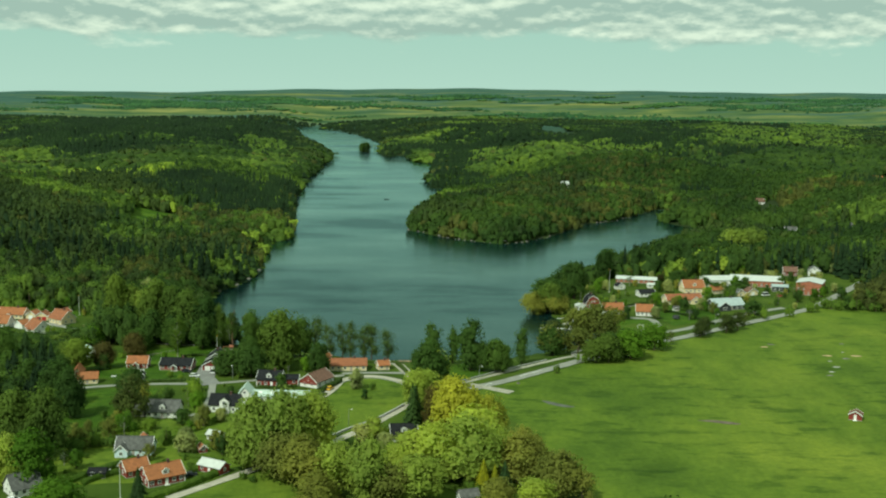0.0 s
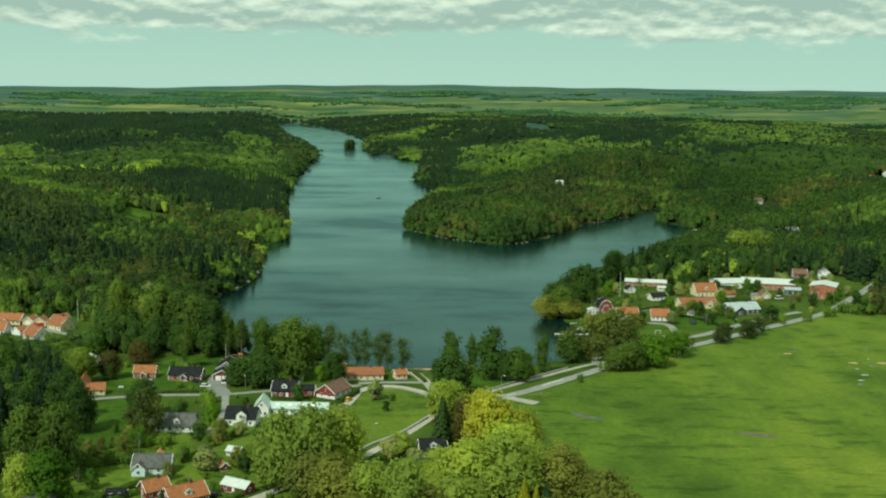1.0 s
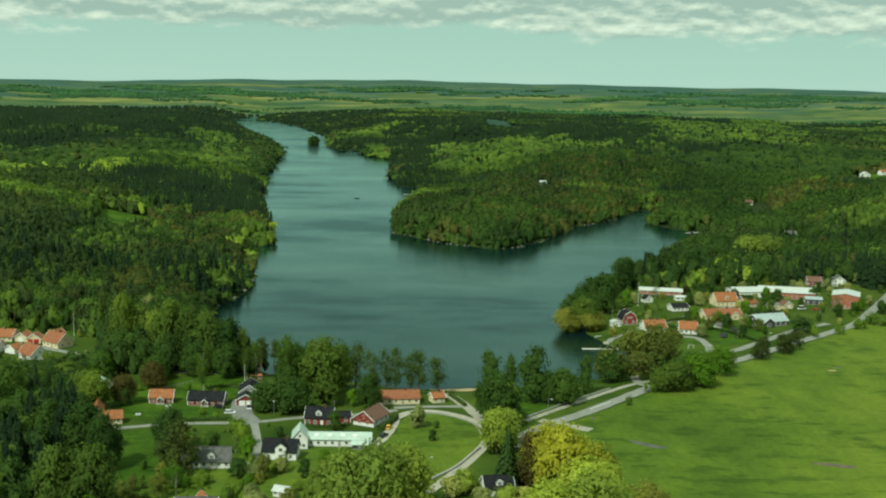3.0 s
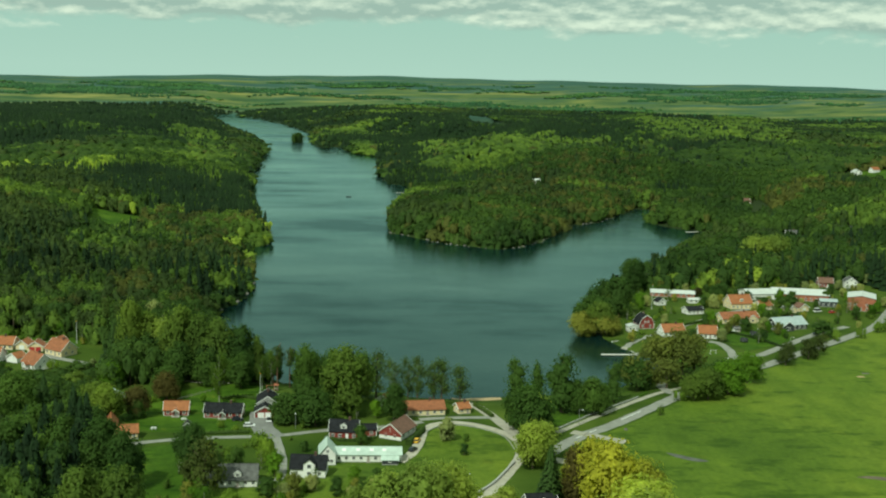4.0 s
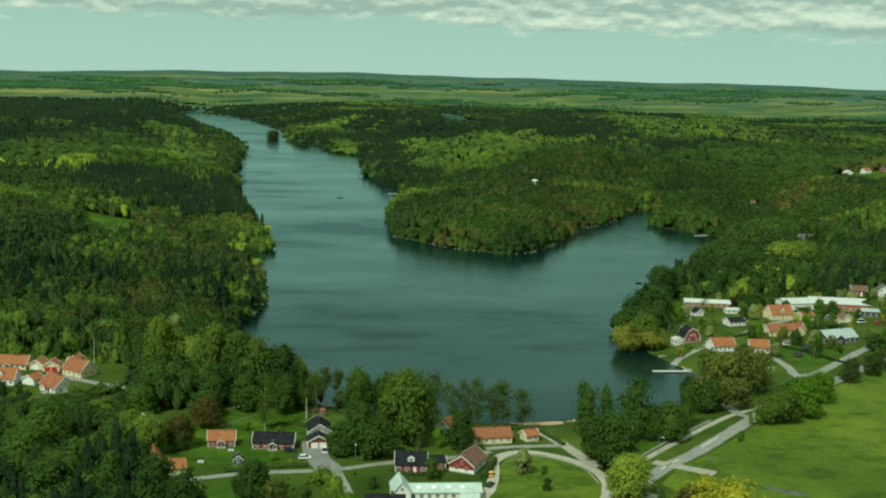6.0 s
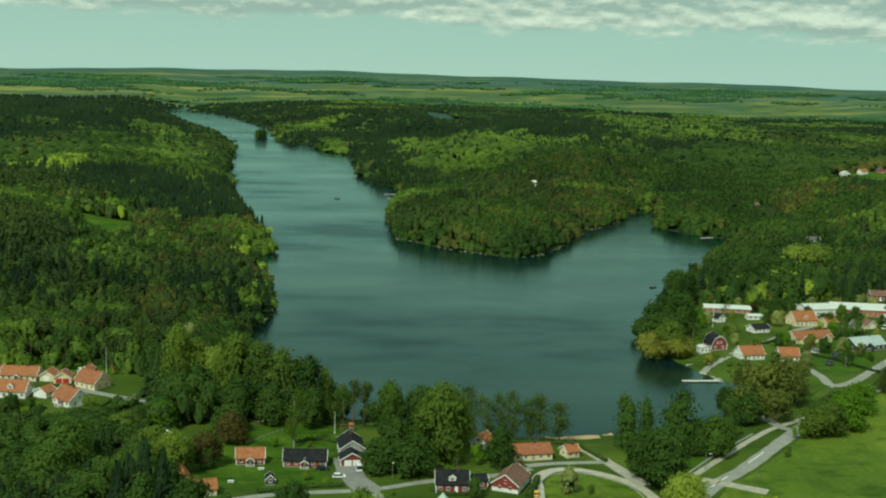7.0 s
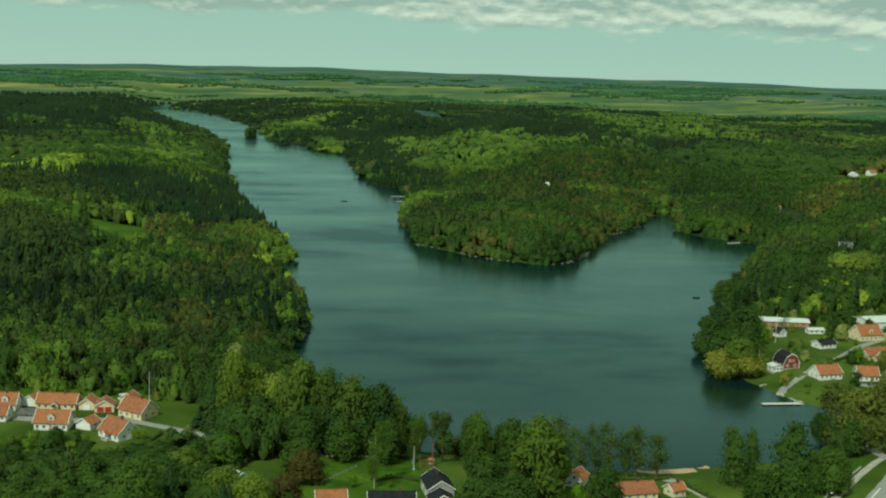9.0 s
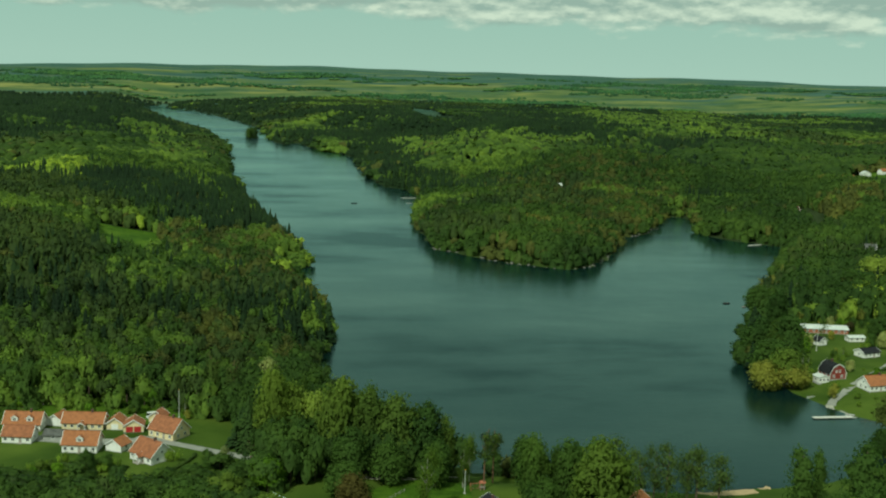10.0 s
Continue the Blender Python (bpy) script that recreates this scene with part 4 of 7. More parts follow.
TREE_ROWS = [("lakeside row", NORTH_BANK), ("lakeside row", LAKESIDE_ROW_A), ("lakeside row", LAKESIDE_ROW_B), ("poplar row", POPLAR_ROW_A), ("spit wood", SPIT_WOOD_A), ("meadow hedge", MEADOW_HEDGE_A), ("meadow hedge", MEADOW_HEDGE_B), ("east gardens", EAST_GARDENS_A), ("east gardens", EAST_GARDENS_B), ("foreground belt", FOREGROUND_BELT_A), ("foreground belt", FOREGROUND_BELT_B), ("foreground belt", FOREGROUND_BELT_C), ("west gardens", WEST_GARDENS_A), ("west gardens", WEST_GARDENS_B), ("west gardens", WEST_GARDENS_C), ("west gardens", WEST_GARDENS_D)]
for row_group, rows in TREE_ROWS:
    for kind, x, y, h, w in rows:
        if x < -180 and 520 < y < 605:
            h = min(h, 9.0)
        tree(kind, x, y, h, w * (1.75 if kind == "alder" else 1.75 if kind == "poplar" else 1.14), row_group)


for k, (dx, dy, h, w) in enumerate(((-7, 0, 17, 11), (-3, 6, 20, 11), (3, -4, 19, 12), (7, 3, 17, 11), (0, 14, 18, 11), (5, -12, 16, 11), (-5, -12, 16, 11), (-2, -2, 21, 12))):
    tree("poplar" if k % 3 == 0 else "spruce" if k % 2 else "oak", ISLET[0] + dx, ISLET[1] + dy, h, w * 1.3, "islet wood")

# ---- woods ----
OPEN_LAND = [
    MEADOW_EDGE,
    [(-165, 330), (-160, 430), (-165, 480), (-178, 515), (-184, 556), (-160, 575), (-112, 582), (-60, 585), (0, 600), (60, 600), (70, 560), (30, 480), (75, 325), (0, 300), (-100, 300)],
    [(-330, 583), (-320, 665), (-215, 660), (-190, 640), (-180, 600), (-205, 580)],
    [(55, 560), (50, 700), (80, 760), (100, 800), (130, 810), (175, 812), (215, 830), (270, 842), (285, 800), (262, 740), (236, 690), (130, 590)],
    CLEARING,
    EAST_FIELD,
    [(348, 1022), (385, 1022), (385, 1085), (352, 1085)],
    [(274, 990), (318, 990), (326, 1075), (284, 1072)],
    [(308, 1150), (336, 1150), (342, 1236), (314, 1236)],
    [(122, 1325), (148, 1325), (150, 1392), (126, 1392)],
]


def dome(rng, rough):
    """An uneven ball without its underside."""
    v, f = ICO[1]
    f = f[v[f].mean(1)[:, 2] > -0.75]
    return v * (1 + rough * (rng.random((len(v), 1)) - 0.5) * 2), f


def template(kind, level):
    """A forest tree 1 high and 1 wide, in fewer pieces the farther off it stands."""
    out = []
    for s in range(4):
        rng = np.random.default_rng(s + 20 * level + 3 * len(kind))
        pieces = []
        if kind == "cone":
            rows, n = ((9, 10), (4, 6), (2, 6))[level]
            for i in range(rows):
                z = 0.10 + 0.82 * i / rows
                wide = 0.5 * (1 - z) ** 0.9 + 0.03
                a = (np.arange(n) + rng.random()) * 2 * np.pi / n
                r = wide * (0.72 + 0.5 * rng.random(n))
                ring = np.c_[r * np.cos(a), r * np.sin(a), z - 0.07 * rng.random(n)]
                v = np.vstack([ring, [[0, 0, min(1.0, z + 0.95 / rows + 0.05)]]])
                pieces.append((v, np.array([[k, (k + 1) % n, n] for k in range(n)])))
            if level == 0:
                z, a = 0.08 + 0.84 * rng.random(110) ** 1.3, rng.uniform(0, 6.28, 110)
                d = np.c_[np.cos(a), np.sin(a), np.full(110, -0.1)]
                pieces.append(sprigs(rng, d * (0.5 * (1 - z) ** 0.9 + 0.03)[:, None] * [1, 1, 0] + np.c_[a * 0, a * 0, z], d, 0.05, 0.4))
        else:
            mid, up, down = (0.74, 0.26, 0.30 if level == 0 else 0.56) if kind == "pine" else (0.62, 0.38, 0.60)
            lobes, n = ((7, 46), (2, 17), (1, 4))[level]
            for q in range(lobes):
                a = q * 2.4 + rng.random()
                off = (0.24, 0.15, 0.0)[level] * (0.55 + 0.75 * rng.random())
                size = np.array((0.46, 0.46, up)) * (0.52, 0.78, 1.0)[level] * (0.8 + 0.4 * rng.random())
                c = np.array([off * np.cos(a), off * np.sin(a), mid + (rng.random() - 0.62) * (1.25, 0.8, 0.0)[level] * up])
                v, f = dome(rng, 0.26)
                v = v * np.where(v[:, 2:] > 0, size, (*size[:2], down * (0.6 if level == 0 else 1.0))) * (0.74 if level == 0 else 0.84) + c
                pieces.append((v, f))
                d = rng.normal(0, 1, (n, 3))
                d[:, 2] = np.abs(d[:, 2]) * 0.9 - (0.45 if level == 0 else 0.25)
                d = unit(d)
                pieces.append(sprigs(rng, c + d * size * (0.68 + 0.50 * rng.random((n, 1))), d, (0.044, 0.085, 0.20)[level], 0.4))
        v, f = joined(pieces)
        bark = np.zeros(len(f), bool)
        if level == 0:
            a = np.arange(3) * 2 * np.pi / 3
            tv = np.vstack([np.c_[0.025 * np.cos(a), 0.025 * np.sin(a), np.full(3, -0.02)], np.c_[0.015 * np.cos(a), 0.015 * np.sin(a), np.full(3, 0.6)]])
            tf = np.array([[0, 1, 4], [0, 4, 3], [1, 2, 5], [1, 5, 4], [2, 0, 3], [2, 3, 5]])
            f = np.vstack([f, tf + len(v)])
            v = np.vstack([v, tv])
            bark = np.r_[bark, np.ones(6, bool)]
        out.append((v, f, bark, soft_normals(v, f, 0.12, 1.0, 0.65)))
    return out


def wood_tone(name, mid, thin):
    return leaves(name, tuple(0.72 * c for c in mid), mid, tuple(1.32 * c for c in mid), 0.25, thin, False)


WOOD_LEAF = [
    wood_tone("wood_spruce", (0.015, 0.0285, 0.0115), 0.26),
    wood_tone("wood_pine", (0.044, 0.06, 0.0185), 0.26),
    wood_tone("wood_leaf", (0.0565, 0.087, 0.0225), 0.46),
    wood_tone("wood_light", (0.123, 0.165, 0.037), 0.46),
    wood_tone("wood_budding", (0.102, 0.098, 0.032), 0.46),
    # young trees, and sun patches on the woods painted as leaf colour
    wood_tone("wood_young_sunlit", (0.3, 0.335, 0.06), 0.46),
]
SHAPE_OF = ["cone", "pine", "round", "round", "round", "round"]


def field_noise(x, y, s, p):
    return (np.sin(x / s + p) * np.sin(y / (s * 1.3) + 2 * p) + 0.6 * np.sin(x / (s * 0.43) + y / (s * 0.61) + 3 * p) + 0.4 * np.sin(x / (s * 0.23) - y / (s * 0.31) + p)) / 2 + 0.5


def species(x, y, rng):
    """Which kind of tree grows where. West and east of the lake the stands follow one another as belts:
    spruce, pine, leaf, light leaf, budding oak and young yellow-green growth. Some bright or dark stands also paint in
    sun patches and cloud shade."""
    n = field_noise(x, y, 75, 1.0) - 0.5
    yy = y + 75 * n + 30 * (field_noise(x, y, 31, 2.0) - 0.5)
    # stands: cells some hundred metres across, each mostly of one kind
    wx, wy = x + 26 * np.sin(y / 37 + 1) + 14 * np.sin(y / 13 + x / 29), y + 20 * np.sin(x / 41) + 10 * np.sin(x / 15 - y / 23)
    big = 1.0 + np.clip((y - 1400) / 900, 0, 1.4)
    gx, gy = np.floor(wx / 105 / np.round(big)), np.floor(wy / 62 / np.round(big))
    best, u_stand = np.full(len(x), 1e9), np.zeros(len(x))
    for i in (-1, 0, 1):
        for j in (-1, 0, 1):
            cx, cy = gx + i, gy + j
            h = [np.modf(np.abs(np.sin(cx * a + cy * b + c)) * 4375.5)[0] for a, b, c in ((12.9, 78.2, 0.3), (39.3, 11.1, 1.7), (27.1, 61.7, 2.9))]
            q = (wx / 105 / np.round(big) - cx - h[0]) ** 2 + (wy / 62 / np.round(big) - cy - h[1]) ** 2
            u_stand = np.where(q < best, h[2], u_stand)
            best = np.minimum(q, best)
    u = np.where(rng.random(len(x)) < 0.78, u_stand, rng.random(len(x)))

    def blend(shares):
        edges = np.cumsum(shares) / np.sum(shares)
        return np.minimum(np.searchsorted(edges, u), 5)

    shore_side = x > -235 - 0.04 * (y - 1000)
    west = [
        (0, [3, 10, 62, 12, 13, 0]), (735, [12, 42, 28, 6, 12, 0]), (800, [16, 56, 16, 4, 8, 0]), (985, [2, 4, 18, 36, 20, 20]),
        (1120, [5, 10, 58, 15, 12, 0]), (1320, [72, 12, 10, 2, 4, 0]), (1455, [2, 2, 18, 8, 0, 70]), (1625, [4, 6, 45, 25, 20, 0]),
        (1800, [70, 10, 15, 3, 2, 0]), (1930, [5, 5, 50, 35, 5, 0]), (2060, [78, 8, 12, 2, 0, 0]), (2450, [60, 12, 18, 10, 0, 0]), (2600, [82, 8, 8, 2, 0, 0])]
    shore_west = [
        (0, [3, 10, 62, 12, 13, 0]), (735, [10, 52, 24, 4, 10, 0]), (960, [2, 2, 12, 38, 22, 24]), (1110, [4, 8, 45, 18, 25, 0]),
        (1330, [65, 15, 16, 2, 2, 0]), (1520, [10, 10, 60, 18, 2, 0]), (1900, [40, 15, 40, 5, 0, 0]), (2250, [82, 8, 8, 2, 0, 0])]
    east = [
        (0, [18, 12, 42, 8, 20, 0]), (900, [20, 12, 40, 10, 18, 0]), (960, [14, 14, 46, 8, 18, 0]), (1230, [10, 10, 50, 18, 12, 0]), (1560, [26, 10, 44, 14, 6, 0]),
        (1780, [62, 12, 18, 6, 2, 0]), (1960, [20, 6, 38, 33, 3, 0]), (2140, [76, 10, 10, 4, 0, 0]), (2480, [10, 8, 40, 40, 2, 0]), (2680, [72, 10, 12, 6, 0, 0])]
    k = np.zeros(len(x), int)
    for belts, here in ((west, (x < -60 - 0.06 * (y - 900)) & ~shore_side), (shore_west, (x < -60 - 0.06 * (y - 900)) & shore_side), (east, x >= -60 - 0.06 * (y - 900))):
        for i, (y0, shares) in enumerate(belts):
            y1 = belts[i + 1][0] if i + 1 < len(belts) else 1e9
            w = here & (yy >= y0) & (yy < y1)
            k[w] = blend(shares)[w]

    jx, jy = x + 16 * np.sin(y / 31 + 0.4) + 9 * np.sin(x / 17 + y / 43), y + 0.022 * y * (np.sin(x / 47) + 0.7 * np.sin(x / 19 + 1.0))

    def stand(corners, kind, share):
        here = inside(corners, jx, jy) & (rng.random(len(x)) < share)
        k[here] = kind

    # single stands that differ from their belt: 0 spruce, 1 pine, 2 leaf, 3 light leaf, 4 budding, 5 young
    stand([(-1357, 3532), (-568, 3967), (-317, 2211), (-796, 2067)], 0, 0.85)
    stand([(-1266, 3380), (-1141, 3445), (-958, 2889), (-1066, 2843)], 2, 0.60)
    stand([(-751, 2081), (-378, 2193), (-319, 1851), (-640, 1770)], 0, 0.80)
    stand([(-388, 2190), (-296, 2217), (-188, 1402), (-247, 1391)], 3, 0.75)
    stand([(-437, 1822), (-319, 1851), (-243, 1410), (-335, 1393)], 2, 0.80)
    stand([(-386, 1711), (-307, 1729), (-268, 1509), (-338, 1495)], 3, 0.50)
    stand([(-679, 1761), (-600, 1780), (-462, 1368), (-524, 1356)], 3, 0.70)
    # bright strip: a sun patch on the young wood, put into tree colour
    stand([(-522, 1524), (-374, 1556), (-326, 1357), (-456, 1333)], 5, 0.85)
    stand([(-538, 1392), (-474, 1405), (-429, 1270), (-487, 1260)], 5, 0.60)
    stand([(-430, 1568), (-306, 1595), (-270, 1405), (-380, 1384)], 3, 0.60)
    stand([(-463, 1323), (-349, 1344), (-279, 1072), (-371, 1058)], 1, 0.66)
    stand([(-362, 1369), (-279, 1384), (-230, 1139), (-299, 1128)], 0, 0.70)
    stand([(-279, 1384), (-184, 1403), (-144, 1092), (-218, 1081)], 0, 0.85)
    stand([(-493, 1275), (-449, 1283), (-390, 1114), (-429, 1108)], 3, 0.70)
    stand([(-429, 1108), (-352, 1120), (-315, 1003), (-385, 993)], 3, 0.60)
    stand([(-334, 1064), (-208, 1082), (-166, 861), (-267, 849)], 2, 0.75)
    stand([(-302, 1041), (-238, 1050), (-194, 858), (-247, 852)], 3, 0.40)
    stand([(-244, 1077), (-151, 1091), (-120, 867), (-194, 858)], 4, 0.60)
    stand([(-193, 1085), (-150, 1091), (-106, 771), (-137, 768)], 3, 0.50)
    stand([(-186, 938), (-156, 942), (-146, 866), (-173, 862)], 5, 0.70)
    stand([(-272, 906), (-220, 912), (-204, 846), (-252, 840)], 3, 0.60)
    stand([(-323, 832), (-139, 854), (-115, 735), (-268, 735)], 0, 0.38)
    stand([(-362, 972), (-322, 978), (-272, 824), (-306, 820)], 4, 0.60)
    stand([(-376, 970), (-308, 980), (-264, 839), (-323, 832)], 1, 0.60)
    stand([(-245, 789), (-181, 795), (-155, 680), (-210, 676)], 4, 0.45)
    stand([(-263, 774), (-241, 776), (-223, 717), (-243, 715)], 3, 0.50)
    stand([(-177, 824), (-131, 828), (-109, 684), (-147, 681)], 0, 0.30)
    stand([(-257, 714), (-164, 722), (-137, 602), (-215, 596)], 2, 0.70)
    stand([(246, 2801), (655, 2945), (465, 2087), (178, 2013)], 0, 0.90)
    stand([(1067, 4429), (1632, 4713), (1015, 2925), (679, 2812)], 0, 0.90)
    stand([(-24, 2850), (259, 2955), (196, 2222), (-18, 2162)], 0, 0.85)
    stand([(-39, 2156), (45, 2179), (31, 1463), (-26, 1452)], 0, 0.80)
    stand([(44, 2136), (317, 2212), (221, 1531), (31, 1494)], 3, 0.80)
    stand([(740, 3404), (1231, 3602), (712, 2074), (438, 2006)], 3, 0.75)
    stand([(292, 1936), (440, 1972), (361, 1615), (241, 1590)], 2, 0.80)
    stand([(276, 1621), (400, 1646), (366, 1507), (254, 1486)], 0, 0.50)
    stand([(74, 1471), (295, 1514), (228, 1166), (58, 1140)], 4, 0.40)
    stand([(13, 1145), (115, 1161), (84, 838), (10, 830)], 2, 0.60)
    stand([(167, 868), (232, 876), (201, 756), (145, 750)], 5, 0.36)
    stand([(395, 1848), (567, 1888), (383, 1270), (269, 1252)], 2, 0.85)
    stand([(639, 2132), (807, 2175), (584, 1570), (465, 1547)], 2, 0.80)
    stand([(219, 1177), (350, 1197), (262, 893), (165, 882)], 2, 0.75)
    stand([(247, 866), (329, 875), (297, 788), (223, 781)], 0, 0.70)
    stand([(106, 1073), (165, 1081), (139, 909), (90, 903)], 2, 0.50)
    stand([(-284, 718), (-204, 717), (-199, 624), (-266, 627)], 3, 0.40)
    stand([(-213, 753), (-170, 753), (-171, 685), (-209, 686)], 4, 0.40)
    stand([(-360, 290), (-160, 290), (-160, 470), (-340, 470)], 3, 0.6)
    stand([(-330, 650), (-190, 650), (-175, 735), (-330, 735)], 2, 0.30)
    stand([(-330, 650), (-190, 650), (-175, 735), (-330, 735)], 3, 0.50)
    stand([(-330, 650), (-190, 650), (-175, 735), (-330, 735)], 1, 0.25)
    stand([(-240, 700), (-205, 705), (-190, 770), (-225, 775)], 4, 0.55)
    stand([(-350, 690), (-235, 690), (-225, 800), (-350, 800)], 3, 0.40)
    # the bright strip again, wider, its sunlight carried by the pale leaf colour
    stand([(-640, 1470), (-360, 1550), (-330, 1410), (-560, 1380)], 5, 0.80)
    return k


def wood(name, r0, r1, step, level, label, side=None, size=1.0, gap=0.0, foliage=None):
    rng = np.random.default_rng(int(r0) + level)
    span = np.arange(-r1 - 50, r1 + 50, step)
    X, Y = np.meshgrid(span + HUB[0], np.arange(-0.2 * r1, r1 + 50, step) + HUB[1])
    X, Y = X.ravel(), Y.ravel()
    X, Y = X + rng.uniform(-0.48, 0.48, len(X)) * step, Y + rng.uniform(-0.48, 0.48, len(Y)) * step
    dx, dy = X - HUB[0], Y - (HUB[1] - 190)
    r, turn = np.hypot(X - HUB[0], Y - HUB[1]), np.degrees(np.arctan2(dx, dy))
    keep = (r >= r0) & (r < r1) & (turn > -25) & (turn < 33.5) & (X > np.minimum(-0.386 * Y, -143 - 0.2 * Y) - 30) & (X < np.maximum(0.37 * Y, 0.58 * Y - 302) + 30)
    if side is not None:
        keep &= (X < -75 + (Y - 900) * -0.06) == (side == "west")
    X, Y, r = X[keep], Y[keep], r[keep]
    d = shore(X, Y)
    keep = (d > 0.6) & (np.hypot(X - ISLET[0], Y - ISLET[1]) > 45)
    for poly in OPEN_LAND:
        keep &= ~inside(poly, X, Y)
    if gap:
        band = field_noise(X * 0.42, Y * 1.5, 150, 0.7) + 0.6 * field_noise(X * 0.5, Y * 1.6, 60, 1.9)
        keep &= band + 0.25 * (rng.random(len(X)) - 0.5) < gap - 0.25 * np.exp(-((r - 3780) / 160) ** 2)
    keep &= np.hypot((X - TARN[0]) / TARN[2], (Y - TARN[1] + 90) / (1.7 * TARN[3])) > 1.25
    lane = edge_distance(MAIN, X, Y, False)
    keep &= (lane > 7) & ((lane > 24) | (Y > 730))
    X, Y, d, r_k = X[keep], Y[keep], d[keep], r[keep]
    Z = height(X, Y, d)
    kinds = species(X, Y, rng)
    tall = np.choose(kinds, [19.0, 18.0, 16.0, 15.0, 15.0, 13.0]) * rng.uniform(0.91, 1.06, len(X)) * np.where(rng.random(len(X)) < 0.05, 1.14, 1.0) * (0.72 + 0.28 * smooth((d - 2) / 14))
    wide = np.choose(kinds, [8.4, 8.6, 11.4, 11.2, 11.2, 11.6]) * (0.88 + 0.62 * rng.random(len(X)) ** 1.4) * size
    tall = tall * np.interp(r_k, [2200, 3000, 3600, 3700], [1.0, 0.62, 0.5, 0.34]) * (1.14, 1.10, 1.0)[level]
    # along clearings, gardens and shores the boughs hang low
    rim = d.copy()
    for poly in OPEN_LAND:
        rim = np.minimum(rim, edge_distance(poly, X, Y))
    low = (rim < 11) & (rng.random(len(X)) < 0.7)
    Z, wide = np.where(low, Z - 0.27 * tall, Z), np.where(low, wide * 1.12, wide)
    tall = tall * np.where((X < -180) & (Y > 440) & (Y < 600), np.where(Y > 556, 0.36, 0.62), 1.0)
    spin, pick = rng.uniform(0, 6.28, len(X)), rng.integers(0, 4, len(X))
    vs, fs, ms, ns, at = [], [], [], [], 0
    shapes = {s: template(s, level) for s in set(SHAPE_OF)}
    for k in range(6):
        for p in range(4):
            w = (kinds == k) & (pick == p)
            if not w.any():
                continue
            v, f, bark, nv = shapes[SHAPE_OF[k]][p]
            c, s = np.cos(spin[w])[:, None], np.sin(spin[w])[:, None]
            px = (v[:, 0] * c - v[:, 1] * s) * wide[w][:, None] + X[w][:, None]
            py = (v[:, 0] * s + v[:, 1] * c) * wide[w][:, None] + Y[w][:, None]
            pz = v[:, 2][None, :] * tall[w][:, None] + Z[w][:, None] - 0.2
            n = int(w.sum())
            ns.append(np.stack([nv[:, 0] * c - nv[:, 1] * s, nv[:, 0] * s + nv[:, 1] * c, np.broadcast_to(nv[:, 2], (n, len(v)))], -1).reshape(-1, 3))
            vs.append(np.stack([px, py, pz], -1).reshape(-1, 3))
            fs.append((f[None] + (np.arange(n) * len(v))[:, None, None]).reshape(-1, 3) + at)
            ms.append(np.tile(np.where(bark, 6, k), n))
            at += n * len(v)
    ob = new(name, mesh_of(name, np.vstack(vs), np.vstack(fs), (foliage or WOOD_LEAF) + [BARK], np.concatenate(ms), True, np.vstack(ns)))
    tagged(ob, label, "forest", kind="stuff")


# lighter, bluer foliage for the farthest trees: haze painted into the leaf colour
HAZED_LEAF = [leaves("hazed_needles", (0.028, 0.068, 0.036), (0.040, 0.088, 0.045), (0.054, 0.108, 0.052), 0.05, 0.1, False)] * 2 + [leaves("hazed_leaf", (0.045, 0.092, 0.036), (0.062, 0.118, 0.043), (0.084, 0.142, 0.05), 0.05, 0.1, False)] * 4
wood("forest", 240, 720, 5.7, 0, "mixed spruce, pine and birch wood near the village", "west", 0.80)
wood("forest", 240, 720, 5.7, 0, "leafy wood behind the lakeside villas", "east", 0.9)
wood("forest", 720, 1480, 5.8, 1, "dense mixed forest on the western shore", "west", 0.80)
wood("forest", 720, 1480, 6.0, 1, "fresh green wood on the wooded peninsula", "east", 0.80)
wood("distant_forest", 1480, 2300, 10.8, 2, "distant spruce and birch forest round the lake", None, 1.45)
wood("distant_forest", 2300, 3650, 16.5, 2, "far dark forest belts", None, 1.8)
wood("far_woods", 3650, 4330, 12.0, 2, "far woods tinted blue with haze, in bands between pale fields", None, 1.7, 0.66, HAZED_LEAF)


# ---- houses ----
def prism(bm, L, W, wall, rise, ridge, x0=0.0, y0=0.0, gambrel=False):
    """Walls with their gables: the front foot runs along x, the depth along y."""
    if ridge == "x":
        prof = [(0, 0), (0, wall), (W / 2, wall + rise), (W, wall), (W, 0)]
        ends = [[bm.verts.new((x0 + s * L / 2, y0 + p, z)) for p, z in prof] for s in (-1, 1)]
    else:
        prof = [(-L / 2, 0), (-L / 2, wall), (0, wall + rise), (L / 2, wall), (L / 2, 0)]
        if gambrel:
            prof = [(-L / 2, 0), (-L / 2, wall), (-L / 3.1, wall + rise * 0.66), (0, wall + rise), (L / 3.1, wall + rise * 0.66), (L / 2, wall), (L / 2, 0)]
        ends = [[bm.verts.new((x0 + p, y0 + d, z)) for p, z in prof] for d in (0, W)]
    n = len(ends[0])
    for i in range(n):
        j = (i + 1) % n
        bm.faces.new((ends[0][i], ends[0][j], ends[1][j], ends[1][i]))
    bm.faces.new(ends[0])
    bm.faces.new(ends[1])


def slab(bm, a, b, c, d, thick):
    """A sloping board between four corners, thick downwards."""
    top = [bm.verts.new(p) for p in (a, b, c, d)]
    low = [bm.verts.new((p[0], p[1], p[2] - thick)) for p in (a, b, c, d)]
    bm.faces.new(top)
    bm.faces.new(low[::-1])
    for i in range(4):
        j = (i + 1) % 4
        bm.faces.new((top[i], low[i], low[j], top[j]))


